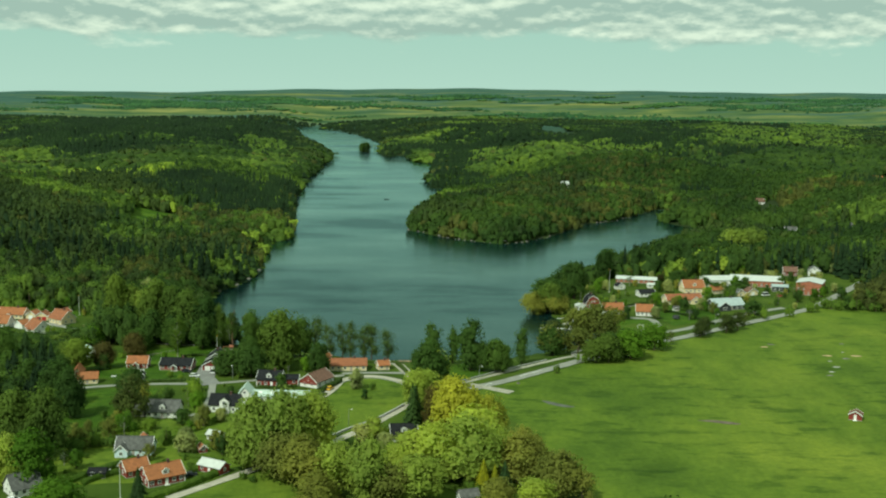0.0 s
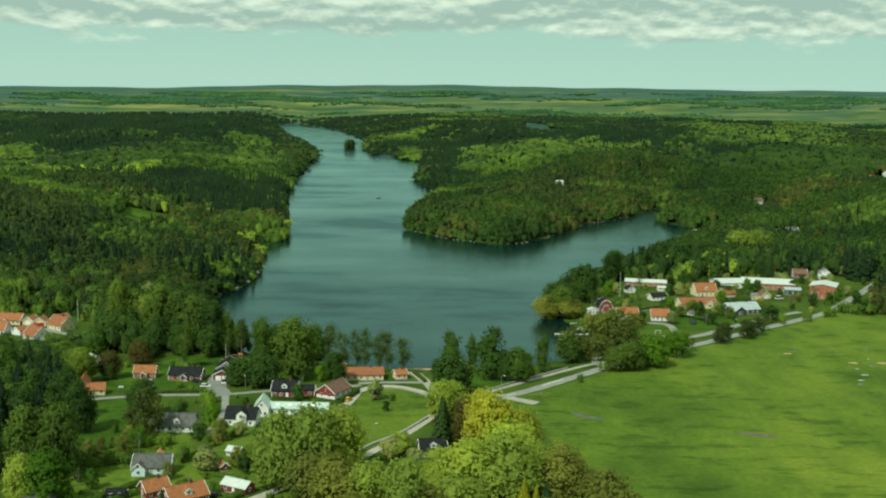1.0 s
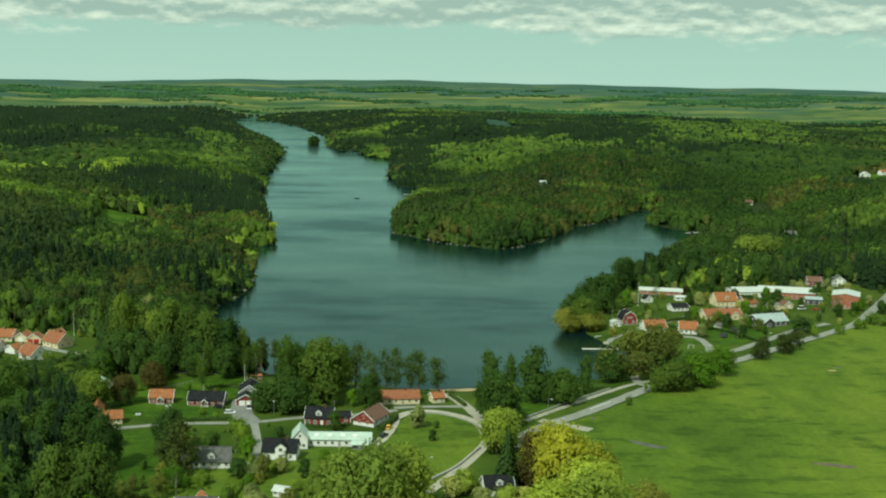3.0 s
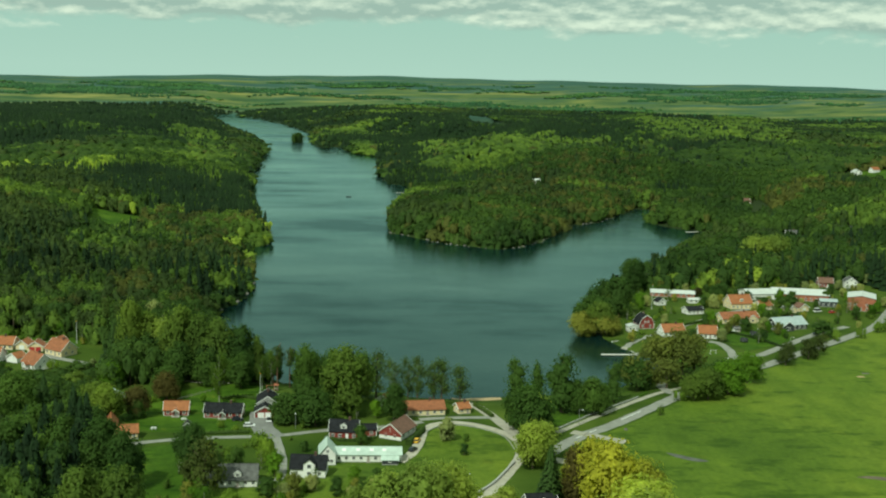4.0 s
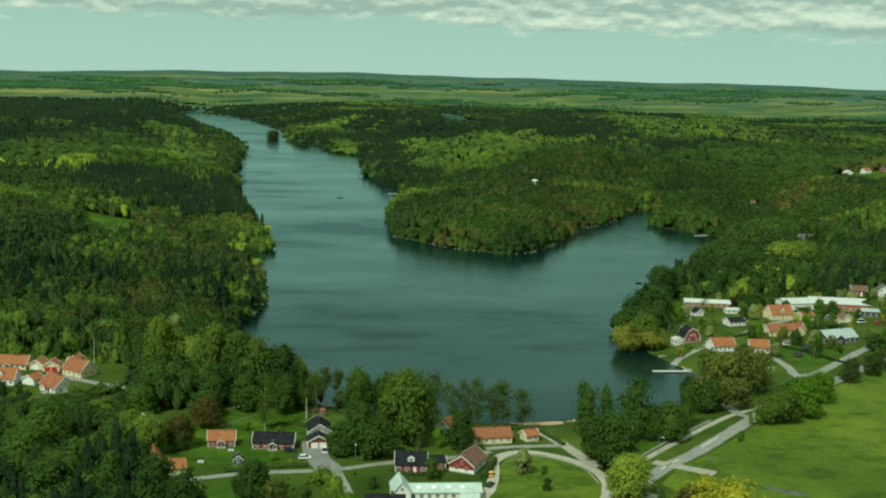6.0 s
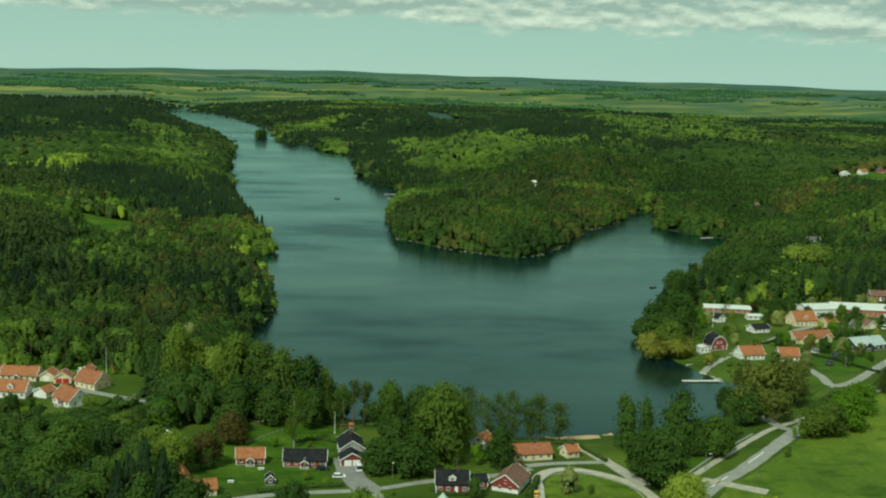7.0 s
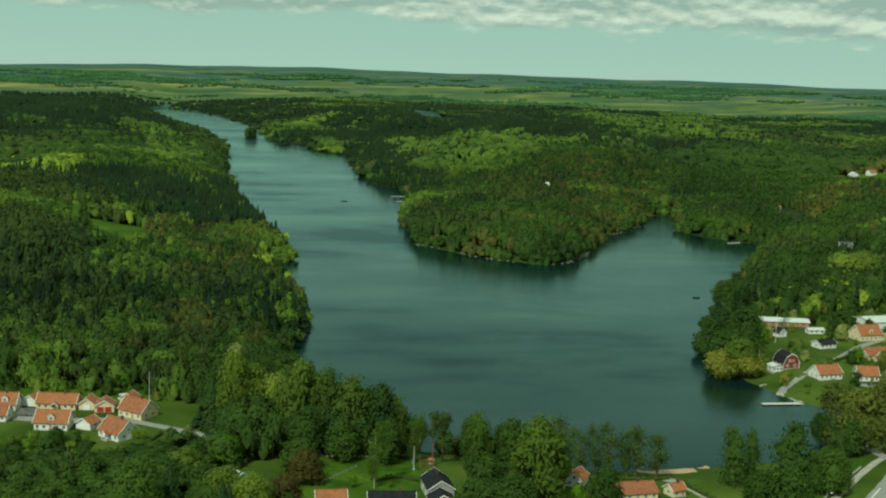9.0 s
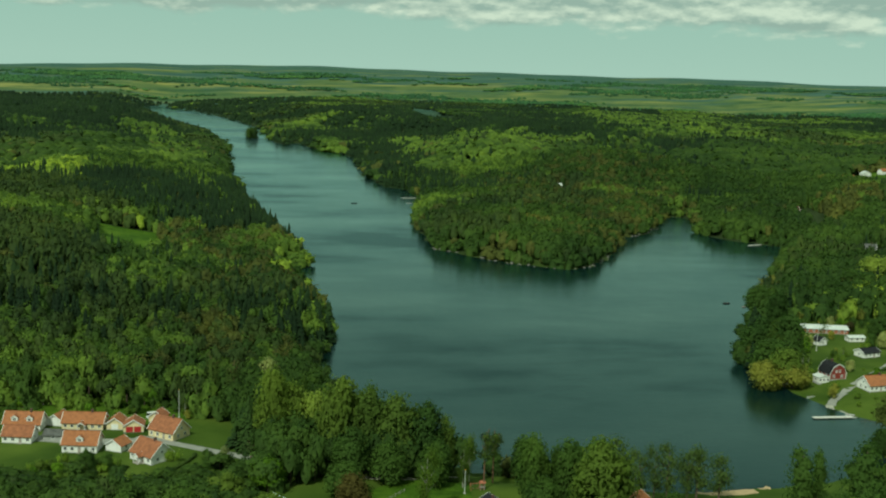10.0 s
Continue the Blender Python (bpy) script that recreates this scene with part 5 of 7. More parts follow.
def gable_roof(parent, L, W, wall, rise, ridge, material, over=0.45, trim=None, x0=0.0, y0=0.0, gambrel=False, thick=0.2):
    lift = 0.10
    if ridge == "x":
        k = rise / (W / 2)
        xa, xb = x0 - L / 2 - over, x0 + L / 2 + over
        eave, top = wall - k * over + lift, wall + rise + lift
        lines = [[(y0 - over, eave), (y0 + W / 2, top)], [(y0 + W + over, eave), (y0 + W / 2, top)]]
        for (ya, za), (yb, zb) in lines:
            bm = bmesh.new()
            slab(bm, (xa, ya, za), (xb, ya, za), (xb, yb, zb), (xa, yb, zb), thick)
            part("roof_slope", bm, material, parent)
            if trim:
                for s in (xa - 0.06, xb - 0.06):
                    bm = bmesh.new()
                    slab(bm, (s, ya, za + 0.04), (s + 0.12, ya, za + 0.04), (s + 0.12, yb, zb + 0.04), (s, yb, zb + 0.04), 0.34)
                    part("bargeboard", bm, trim, parent)
        bm = bmesh.new()
        box(bm, x0, y0 + W / 2, top - 0.06, L + 2 * over, 0.3, 0.14)
        part("ridge_cap", bm, material, parent)
    else:
        ya, yb = y0 - over, y0 + W + over
        steps = [(L / 2, wall), (0, wall + rise)]
        if gambrel:
            steps = [(L / 2, wall), (L / 3.1, wall + rise * 0.66), (0, wall + rise)]
        for s in (-1, 1):
            for n, ((pa, za), (pb, zb)) in enumerate(zip(steps, steps[1:])):
                k = (zb - za) / (pa - pb)
                if n == 0:
                    pa, za = pa + over * 0.7, za - k * over * 0.7
                bm = bmesh.new()
                slab(bm, (x0 + s * pa, ya, za + lift), (x0 + s * pa, yb, za + lift), (x0 + s * pb, yb, zb + lift), (x0 + s * pb, ya, zb + lift), thick)
                part("roof_slope", bm, material, parent)
                if trim:
                    for q in (ya - 0.06, yb - 0.06):
                        bm = bmesh.new()
                        slab(bm, (x0 + s * pa, q, za + lift + 0.04), (x0 + s * pa, q + 0.12, za + lift + 0.04), (x0 + s * pb, q + 0.12, zb + lift + 0.04), (x0 + s * pb, q, zb + lift + 0.04), 0.34)
                        part("bargeboard", bm, trim, parent)


def window(parent, m, w=1.1, h=1.2, name="window", frame_mat=None):
    """A frame with a cross bar and its pane, on the wall plane of m (x along the wall, y outwards is -y)."""
    bm = bmesh.new()
    for cx, cz, sx, sz in ((-w / 2, 0, 0.12, h), (w / 2, 0, 0.12, h), (0, 0, 0.08, h)):
        box(bm, cx, -0.04, cz, sx, 0.10, sz)
    for cz in (-0.06, h - 0.06):
        box(bm, 0, -0.05, cz, w + 0.14, 0.12, 0.12)
    fr = part(name, bm, frame_mat or TRIM, parent, at=m)
    bm = bmesh.new()
    box(bm, 0, -0.015, 0.04, w - 0.1, 0.03, h - 0.08)
    part("pane", bm, GLASS, fr)


def wall_at(x, y, z, deg):
    return Matrix.Translation((x, y, z)) @ Matrix.Rotation(radians(deg), 4, "Z")


def house(name, label, category, x, y, rot, L, W, wall, rise, ridge, walls, roof, windows=3, door=True, chimney=True, porch=False, dormers=0, trim=True, corners=False,
          gambrel=False, garage=0, group="", gable_windows=1, garage_mat=None):
    """A house whose front foot is centred on x, y; rot turns it; L along the front, W deep."""
    ob = empty(name, pose(x, y, ground_z(x, y), 0, 0, rot))
    tagged(ob, label, category, group)
    wm, rm, tm = WALLS[walls], ROOFS[roof], TRIM if trim else None
    bm = bmesh.new()
    prism(bm, L, W, wall, rise, ridge, gambrel=gambrel)
    part("wall", bm, wm, ob)
    bm = bmesh.new()
    box(bm, 0, W / 2, -0.6, L + 0.1, W + 0.1, 0.85)
    part("plinth", bm, PLINTH, ob)
    gable_roof(ob, L, W, wall, rise, ridge, rm, trim=tm, gambrel=gambrel)
    if corners:
        for cx in (-L / 2, L / 2):
            for cy in (0, W):
                bm = bmesh.new()
                box(bm, cx, cy, 0.2, 0.28, 0.28, wall - 0.25)
                part("corner_board", bm, TRIM, ob)
    sill = 0.95
    if garage:
        for i in range(garage):
            cx = (i - (garage - 1) / 2) * 2.9
            bm = bmesh.new()
            box(bm, cx, -0.03, 0.1, 2.5, 0.10, 2.1)
            for k in range(3):
                box(bm, cx, -0.06, 0.55 + 0.5 * k, 2.5, 0.10, 0.05)
            part("garage_door", bm, garage_mat or TRIM, ob)
    else:
        gap = L / (windows + (1 if door else 0)) if windows else L
        slots = [(-L / 2 + gap * (i + 0.5)) for i in range(windows + (1 if door else 0))]
        at_door = slots.pop(len(slots) // 2) if door and slots else None
        for sx in slots:
            window(ob, wall_at(sx, 0, sill, 0))
            if wall > 4.2:
                window(ob, wall_at(sx, 0, sill + 2.4, 0))
        if door:
            bm = bmesh.new()
            box(bm, at_door, -0.04, 0.25, 1.0, 0.12, 2.1)
            box(bm, at_door, -0.35, 0.0, 1.6, 0.8, 0.28)
            part("door", bm, TRIM if walls == "red" else WOOD, ob)
    for s, deg in ((-1, -90), (1, 90)):
        for k in range(2 if W > 7 else 1):
            yy = W / 2 if W <= 7 else W * (0.3 + 0.4 * k)
            window(ob, wall_at(s * L / 2, yy, sill, deg))
        if ridge == "x" and rise > 2.4:
            window(ob, wall_at(s * L / 2, W / 2, wall + 0.25, deg), 0.9, 1.0)
    if ridge == "y" and rise > 1.9:
        for k in range(gable_windows):
            window(ob, wall_at((k - (gable_windows - 1) / 2) * 1.8, 0, wall + 0.3, 0), 0.9, 1.1)
    if chimney:
        bm = bmesh.new()
        if ridge == "x":
            box(bm, L * 0.18, W / 2, wall + rise - 0.6, 0.75, 0.75, 1.6)
            box(bm, L * 0.18, W / 2, wall + rise + 0.95, 0.9, 0.9, 0.14)
        else:
            box(bm, 0, W * 0.6, wall + rise - 0.6, 0.75, 0.75, 1.6)
            box(bm, 0, W * 0.6, wall + rise + 0.95, 0.9, 0.9, 0.14)
        part("chimney", bm, CHIMNEY, ob)
    for i in range(dormers):
        cx = (i - (dormers - 1) / 2) * (L / max(1, dormers)) * 0.8
        add_dormer(ob, cx, wall, W, rise, wm if walls != "red" else WALLS["white"], rm)
    if porch:
        add_porch(ob, 0, wall, wm, rm)
    return ob


def add_dormer(ob, cx, wall, W, rise, wm, rm, wide=2.2, tall=1.5):
    k = rise / (W / 2)
    y0 = 0.7
    dr = empty("dormer", Matrix.Translation((cx, y0, wall + k * y0 - 0.15)))
    dr.parent = ob
    bm = bmesh.new()
    prism(bm, wide, 3.0, tall, 0.8, "y")
    part("dormer_wall", bm, wm, dr)
    gable_roof(dr, wide, 2.9, tall, 0.8, "y", rm, 0.25, TRIM, thick=0.12)
    window(dr, wall_at(0, 0, 0.35, 0), 1.1, 1.0)


def add_porch(ob, cx, wall, wm, rm):
    po = empty("porch", Matrix.Translation((cx, -2.0, 0)))
    po.parent = ob
    gable_roof(po, 2.8, 2.2, wall - 0.5, 1.1, "y", rm, 0.25, TRIM, thick=0.14)
    for s in (-1, 1):
        bm = bmesh.new()
        box(bm, s * 1.3, 0.1, 0.0, 0.16, 0.16, wall - 0.5)
        part("porch_post", bm, TRIM, po)
    bm = bmesh.new()
    box(bm, 0, 0.9, 0.0, 3.0, 2.2, 0.22)
    part("porch_deck", bm, WOOD, po)


W_ = "west village houses"
house("cottage", "small red cottage with orange tiled roof and white corners", "house", -143.2, 525.6, 1, 9.3, 6.4, 2.7, 2.5, "x", "red", "orange", 2, True, False, True, corners=True, group=W_)
house("house", "long red house with dark roof and a white porch", "house", -124.8, 522.6, -4, 14.4, 8.0, 2.6, 2.5, "x", "red", "black", 4, True, True, True, corners=True, group=W_)
house("garage", "double garage with white doors and dark gable roof", "garage", -108.6, 523.0, 3, 7.8, 6.5, 2.6, 2.2, "y", "red", "black", 0, False, False, garage=2, corners=True, group=W_, gable_windows=0)
house("house", "white-edged house with black gable roof behind the garage", "house", -108.0, 531.5, 3, 8.6, 12.0, 3.6, 2.8, "y", "grey", "black", 2, False, True, group=W_)
house("house", "cream house with orange tiled roof among trees", "house", -157.0, 496.0, 12, 8.5, 6.0, 2.6, 2.2, "x", "cream", "orange", 2, True, False, group=W_, trim=False)
house("house", "narrow cream wing with steep orange roof", "house", -163.0, 501.0, 12, 4.6, 11.0, 3.0, 3.0, "y", "cream", "orange", 1, False, False, group=W_, trim=False)
house("shed", "shed with a pale green metal roof under trees", "shed", -170.5, 547.0, 35, 8.0, 7.0, 2.3, 2.4, "y", "white", "green", 1, False, False, trim=False)
house("house", "large house with mossy grey roof and white verandah", "house", -112.0, 445.6, 1, 12.5, 9.5, 2.7, 3.6, "x", "white", "grey", 4, True, False, dormers=1, trim=False, group=W_)
house("house_wing", "dark boarded wing beside the grey-roofed house", "outbuilding", -121.3, 447.5, 1, 4.6, 6.0, 2.6, 1.8, "x", "dark", "grey", 1, True, False, trim=False)
villa = house("villa", "white villa with black roof and tall white frontispiece", "house", -89.6, 454.6, -6, 11.8, 8.0, 3.3, 3.4, "x", "white", "black", 3, False, True, trim=False, group=W_)
bm = bmesh.new()
prism(bm, 3.8, 5.0, 5.2, 1.5, "y", 0.6, -0.9)
part("frontispiece", bm, WALLS["white"], villa)
gable_roof(villa, 3.8, 5.0, 5.2, 1.5, "y", ROOFS["black"], 0.3, None, 0.6, -0.9)
for zz in (1.0, 3.5):
    window(villa, wall_at(0.6, -0.9, zz, 0), 1.3, 1.4)
house("house", "white gabled house with pale green metal roof", "house", -83.2, 467.0, 2, 5.6, 9.5, 4.2, 3.2, "y", "white", "green", 2, False, False, trim=False, group=W_, gable_windows=1)
long_house = house("workshop", "long low white building with pale metal roof", "workshop", -69.0, 470.2, -1, 23.0, 7.5, 2.9, 1.5, "x", "white", "green", 8, True, False, trim=False, group=W_)
for sx in (-8.5, -3.6, 1.2, 5.6):
    bm = bmesh.new()
    slab(bm, (sx - 0.7, 1.4, 3.70), (sx + 0.7, 1.4, 3.70), (sx + 0.7, 2.6, 4.18), (sx - 0.7, 2.6, 4.18), 0.12)
    part("skylight", bm, TRIM, long_house, "white roof light")
house("outbuilding", "lean-to with pale roof on the long building", "outbuilding", -61.5, 467.2, -1, 5.5, 3.2, 2.0, 0.8, "x", "dark", "green", 1, False, False, trim=False)
house("house", "red house with black roof and white windows", "house", -77.8, 495.8, -6, 10.5, 8.0, 3.3, 3.2, "x", "red", "black", 3, True, True, dormers=1, corners=True, group=W_)
house("house_wing", "bright red side wing with dark low roof", "outbuilding", -69.2, 499.5, 4, 7.5, 5.5, 2.8, 1.3, "x", "red", "black", 2, False, False, corners=True)
barn = house("barn", "house with plain brown roof, red gables and white walls", "house", -53.4, 499.5, 62, 13.0, 9.0, 2.9, 3.2, "x", "white", "brown", 3, False, False, group=W_)
for sx in (-6.56, 6.56):
    bm = bmesh.new()
    vs = [bm.verts.new((sx + e, y, z)) for e in (-0.04, 0.04) for y, z in ((0, 1.5), (0, 2.9), (4.5, 6.1), (9, 2.9), (9, 1.5))]
    bm.faces.new(vs[:5])
    bm.faces.new(vs[5:])
    for k in range(5):
        bm.faces.new((vs[k], vs[(k + 1) % 5], vs[5 + (k + 1) % 5], vs[5 + k]))
    part("gable_panel", bm, WALLS["red"], barn, "dark red boarding")
house("bungalow", "long cream bungalow with brown-orange tiled roof", "house", -45.8, 526.4, 6, 17.0, 9.0, 2.7, 2.3, "x", "cream", "terracotta", 5, True, True, trim=False, group=W_)
house("cabin", "tiny cream cabin with orange roof by the hedge", "cabin", -29.2, 529.2, 20, 5.2, 5.0, 2.5, 1.7, "x", "cream", "orange", 1, True, True, group=W_)
house("boathouse", "small white house with orange roof near the shore", "house", -62.0, 540.0, -30, 6.0, 8.0, 2.6, 2.2, "y", "white", "orange", 2, False, False, group=W_)
house("house", "pale blue house with weathered grey roof", "house", -110.5, 398.0, 1, 12.5, 8.0, 2.8, 3.3, "x", "blue", "grey", 4, True, False, group=W_)
house("house_wing", "pale blue gabled porch wing of the blue house", "outbuilding", -114.2, 395.6, 1, 4.4, 3.5, 2.7, 2.0, "y", "blue", "grey", 1, False, False)
house("shed", "narrow white shed with orange roof", "shed", -108.6, 408.6, 25, 3.4, 4.6, 2.7, 1.6, "y", "white", "orange", 1, False, False)
house("garden_shed", "white garden pavilion with pale roof", "shed", -86.4, 417.8, -22, 5.2, 3.8, 2.2, 1.1, "x", "white", "pale", 2, True, False, trim=False)
house("playhouse", "tiny red playhouse with orange roof", "playhouse", -86.6, 402.6, 30, 2.8, 3.0, 1.9, 1.2, "y", "red", "orange", 1, False, False)
house("house", "red wooden house with broad orange tiled roof", "house", -91.6, 369.0, 36, 12.5, 8.5, 3.0, 3.2, "x", "red", "orange", 4, True, True, dormers=1, corners=True, group=W_)
house("house_wing", "older wing with faded orange tiles and chimneys", "outbuilding", -103.0, 376.5, 36, 8.0, 7.0, 2.7, 2.7, "x", "red", "orange", 3, False, True)
house("barn", "small red barn with a pale metal roof", "barn", -80.2, 381.0, -30, 9.6, 5.0, 2.6, 1.5, "x", "red", "pale", 2, True, False, trim=False, group=W_)
house("house", "house with steep dark grey roof behind shrubs", "house", -133.0, 357.0, 40, 9.5, 8.5, 2.8, 3.8, "x", "white", "grey", 3, True, False, trim=False, group=W_)
house("shed", "low dark garden shed beside the hedge", "shed", -116.2, 374.0, 4, 5.4, 4.0, 2.1, 1.0, "x", "dark", "black", 1, True, False, trim=False)
house("garden_shed", "small dark playhouse with white gable by the lane", "shed", -136.2, 505.6, 4, 3.0, 3.0, 2.2, 1.4, "y", "dark", "black", 1, False, False)
house("house", "white house with blue-black roof half hidden by trees", "house", -15.5, 419.0, 8, 9.5, 8.0, 3.0, 3.0, "x", "white", "black", 3, True, False, dormers=1, group=W_)
house("shed", "small shed with grey roof among shrubs", "shed", 8.0, 356.0, 20, 6.0, 5.0, 2.3, 1.5, "x", "white", "grey", 1, True, False, trim=False)
house("meadow_shed", "lone red field shed with a dull brown roof in the pasture", "shed", 164.0, 456.5, -25, 5.0, 4.0, 2.5, 1.3, "y", "red", "brown", 0, True, False, gable_windows=0)

V_ = "terrace of villas"
house("villa", "white villa with orange tiles and two dormers", "house", -264.0, 634.4, -8, 13.5, 8.0, 2.9, 3.4, "x", "white", "orange", 4, True, True, dormers=2, group=V_)
house("garage", "white garage with orange tiled roof", "garage", -253.4, 640.0, -20, 6.0, 6.5, 2.4, 2.0, "y", "white", "orange", 0, False, False, garage=1, group=V_, gable_windows=0)
house("villa", "long cream villa with orange roof and gabled porch", "house", -242.6, 634.6, -8, 15.0, 8.0, 2.8, 2.9, "x", "cream", "orange", 5, True, True, True, group=V_)
house("villa", "white villa with orange roof and one dormer", "house", -240.2, 608.4, -8, 12.0, 8.5, 3.2, 3.5, "x", "white", "orange", 4, True, False, dormers=1, group=V_)
house("garage", "cream garage with orange roof between villas", "garage", -231.0, 634.0, -8, 6.0, 7.0, 2.5, 2.1, "y", "cream", "orange", 0, False, False, garage=1, group=V_, gable_windows=0)
house("garage", "double garage with bright red doors", "garage", -223.9, 630.6, 0, 7.2, 6.4, 2.6, 2.2, "y", "cream", "terracotta", 0, False, False, garage=2, group=V_, gable_windows=0, garage_mat=REDDOOR)
house("villa", "cream villa with steep terracotta roof and white gable boards", "house", -213.6, 622.4, -38, 11.5, 9.2, 3.2, 4.0, "x", "cream", "terracotta", 3, True, True, group=V_)
house("villa", "white villa with terracotta roof and a corner terrace", "house", -218.6, 597.6, -46, 11.0, 9.5, 3.0, 4.0, "x", "white", "terracotta", 3, True, True, porch=True, group=V_)
house("garage", "small white garage with orange gable roof", "garage", -228.8, 609.2, -30, 6.4, 6.0, 2.4, 2.0, "y", "white", "orange", 0, False, False, garage=1, group=V_, gable_windows=0)
house("villa", "villa with brown-orange roof half hidden by trees", "house", -263.2, 620.4, -10, 10.5, 7.0, 2.8, 2.8, "x", "white", "terracotta", 3, True, False, group=V_)
house("garage", "cream outbuilding with terracotta roof behind the villas", "outbuilding", -216.6, 642.0, -20, 6.0, 5.0, 2.5, 2.0, "y", "cream", "terracotta", 1, False, False, group=V_)
house("carport", "grey-roofed carport beside the villas", "carport", -251.0, 622.0, -8, 7.0, 6.0, 2.3, 1.2, "x", "grey", "grey", 1, False, False, trim=False)

E_ = "east village houses"
house("barn_house", "red gambrel-roofed house with white trim by the lake", "house", 87.0, 691.5, 6, 8.4, 9.0, 3.0, 4.4, "y", "red", "black", 2, False, True, gambrel=True, corners=True, group=E_, gable_windows=2)
house("conservatory", "white glazed annex beside the red house", "outbuilding", 79.6, 690.0, 6, 5.4, 5.0, 2.8, 0.8, "y", "white", "pale", 3, False, False, trim=False, gable_windows=0)
house("house", "white house with orange tiled roof near the jetty", "house", 97.0, 671.0, 8, 12.0, 9.0, 3.0, 3.3, "x", "white", "orange", 4, True, True, group=E_)
house("house", "white house with orange roof behind budding trees", "house", 114.0, 667.5, -8, 9.5, 8.0, 3.0, 3.4, "x", "white", "orange", 3, True, False, group=E_)
house("villa", "cream villa with orange roof and arched dormer", "house", 159.8, 748.0, 10, 14.0, 10.0, 3.6, 4.4, "x", "cream", "orange", 4, True, True, dormers=1, group=E_)
d_house = house("villa", "wide cream villa with terracotta roof and gables", "house", 145.5, 707.5, 12, 23.0, 9.0, 3.0, 2.8, "x", "cream", "terracotta", 6, True, True, group=E_)
for cx in (-6.0, 6.5):
    bm = bmesh.new()
    prism(bm, 5.0, 5.0, 3.0, 1.9, "y", cx, -1.6)
    part("gable_bay", bm, WALLS["cream"], d_house)
    gable_roof(d_house, 5.0, 5.0, 3.0, 1.9, "y", ROOFS["terracotta"], 0.35, TRIM, cx, -1.6)
    window(d_house, wall_at(cx, -1.6, 1.0, 0), 1.6, 1.3)
e_house = house("villa", "dark villa with large pale blue-grey sheet roof", "house", 169.0, 691.0, 18, 20.0, 11.0, 2.9, 3.4, "x", "dark", "steel", 5, True, True, group=E_)
bm = bmesh.new()
prism(bm, 8.0, 8.0, 2.9, 2.6, "y", -5.0, -3.0)
part("gable_bay", bm, WALLS["dark"], e_house)
gable_roof(e_house, 8.0, 8.0, 2.9, 2.6, "y", ROOFS["steel"], 0.5, TRIM, -5.0, -3.0)
window(e_house, wall_at(-5.0, -3.0, 0.8, 0), 2.4, 1.5)
house("house", "small cream house with orange roof beside the hall", "house", 174.5, 746.0, 25, 9.0, 7.0, 2.8, 2.5, "x", "cream", "orange", 3, True, False, group=E_)
house("hall", "white industrial hall with pale metal roof", "hall", 184.0, 777.0, 8, 20.0, 16.0, 4.0, 1.8, "x", "white", "pale", 5, False, False, trim=False, group=E_)
house("hall", "long brick works hall with white metal roof", "hall", 207.0, 775.0, -12, 34.0, 18.0, 4.2, 2.2, "x", "brick", "pale", 10, True, False, trim=False, group=E_)
house("office_block", "tall orange-brick works office with pale roof", "building", 232.5, 745.0, -24, 16.0, 18.0, 8.0, 1.4, "y", "brick", "pale", 4, True, False, trim=False, group=E_, gable_windows=0)
house("outbuilding", "dark low link building beside the brick works", "outbuilding", 217.5, 757.0, -12, 10.0, 8.0, 3.4, 1.0, "x", "dark", "steel", 3, False, False, trim=False)
house("workshop", "low brick workshop with long white roof", "workshop", 127.5, 784.0, -12, 27.0, 9.0, 2.6, 1.3, "x", "brick", "pale", 7, True, False, trim=False, group=E_)
house("cabin", "white and black cabin in the gardens", "cabin", 126.5, 731.0, 15, 10.5, 7.0, 2.7, 1.6, "x", "white", "black", 3, True, False, group=E_)
house("cabin", "white flat-roofed cabin among garden trees", "cabin", 136.5, 764.0, 0, 9.0, 5.0, 2.4, 0.7, "x", "white", "pale", 3, False, False, trim=False)
house("shed", "dark garden shed with pale gable", "shed", 113.5, 757.0, 20, 5.5, 5.0, 2.5, 2.0, "y", "white", "black", 1, False, False)
house("house", "red house with white windows at the wood's edge", "house", 243.5, 824.0, -10, 9.5, 7.0, 3.4, 2.8, "x", "red", "brown", 3, True, True, corners=True, group=E_)
house("house", "tall white house at the wood's edge", "house", 259.5, 820.5, -12, 8.0, 7.5, 4.8, 2.6, "y", "white", "grey", 2, True, False, group=E_)
house("house", "white house glimpsed between dark spruces", "house", 218.4, 856.0, 4, 8.5, 7.0, 3.0, 2.4, "x", "white", "grey", 3, True, False, group=E_)
house("house", "white house in a gap of the wood", "house", 365.0, 1071.0, 5, 15.0, 9.0, 3.0, 2.6, "x", "white", "grey", 4, True, False, trim=False)
house("cottage", "red lakeside cottage beneath birches", "cottage", 129.5, 843.0, 10, 6.0, 5.0, 2.6, 2.0, "y", "red", "brown", 1, True, False, corners=True)
house("garage", "cream garage with brown gable roof", "garage", 196.0, 742.0, 20, 7.0, 6.0, 2.5, 2.3, "y", "cream", "brown", 0, False, False, garage=1, gable_windows=0)
house("garage", "cream outbuilding with dark roof by the hall", "outbuilding", 187.0, 737.0, 20, 6.0, 6.0, 2.5, 2.3, "y", "cream", "grey", 1, False, False)
for i, (hx, hy, hl, rc) in enumerate(((585, 1800, 16, "pale"), (612, 1790, 12, "orange"), (640, 1775, 18, "pale"), (668, 1768, 14, "terracotta"), (700, 1760, 16, "pale"))):
    house("house", "distant pale house in a hamlet among the woods", "house", hx, hy, 10, hl, 12.0, 7.0, 4.5, "x", "cream", rc, 3, False, False, trim=False, group="distant hamlet")
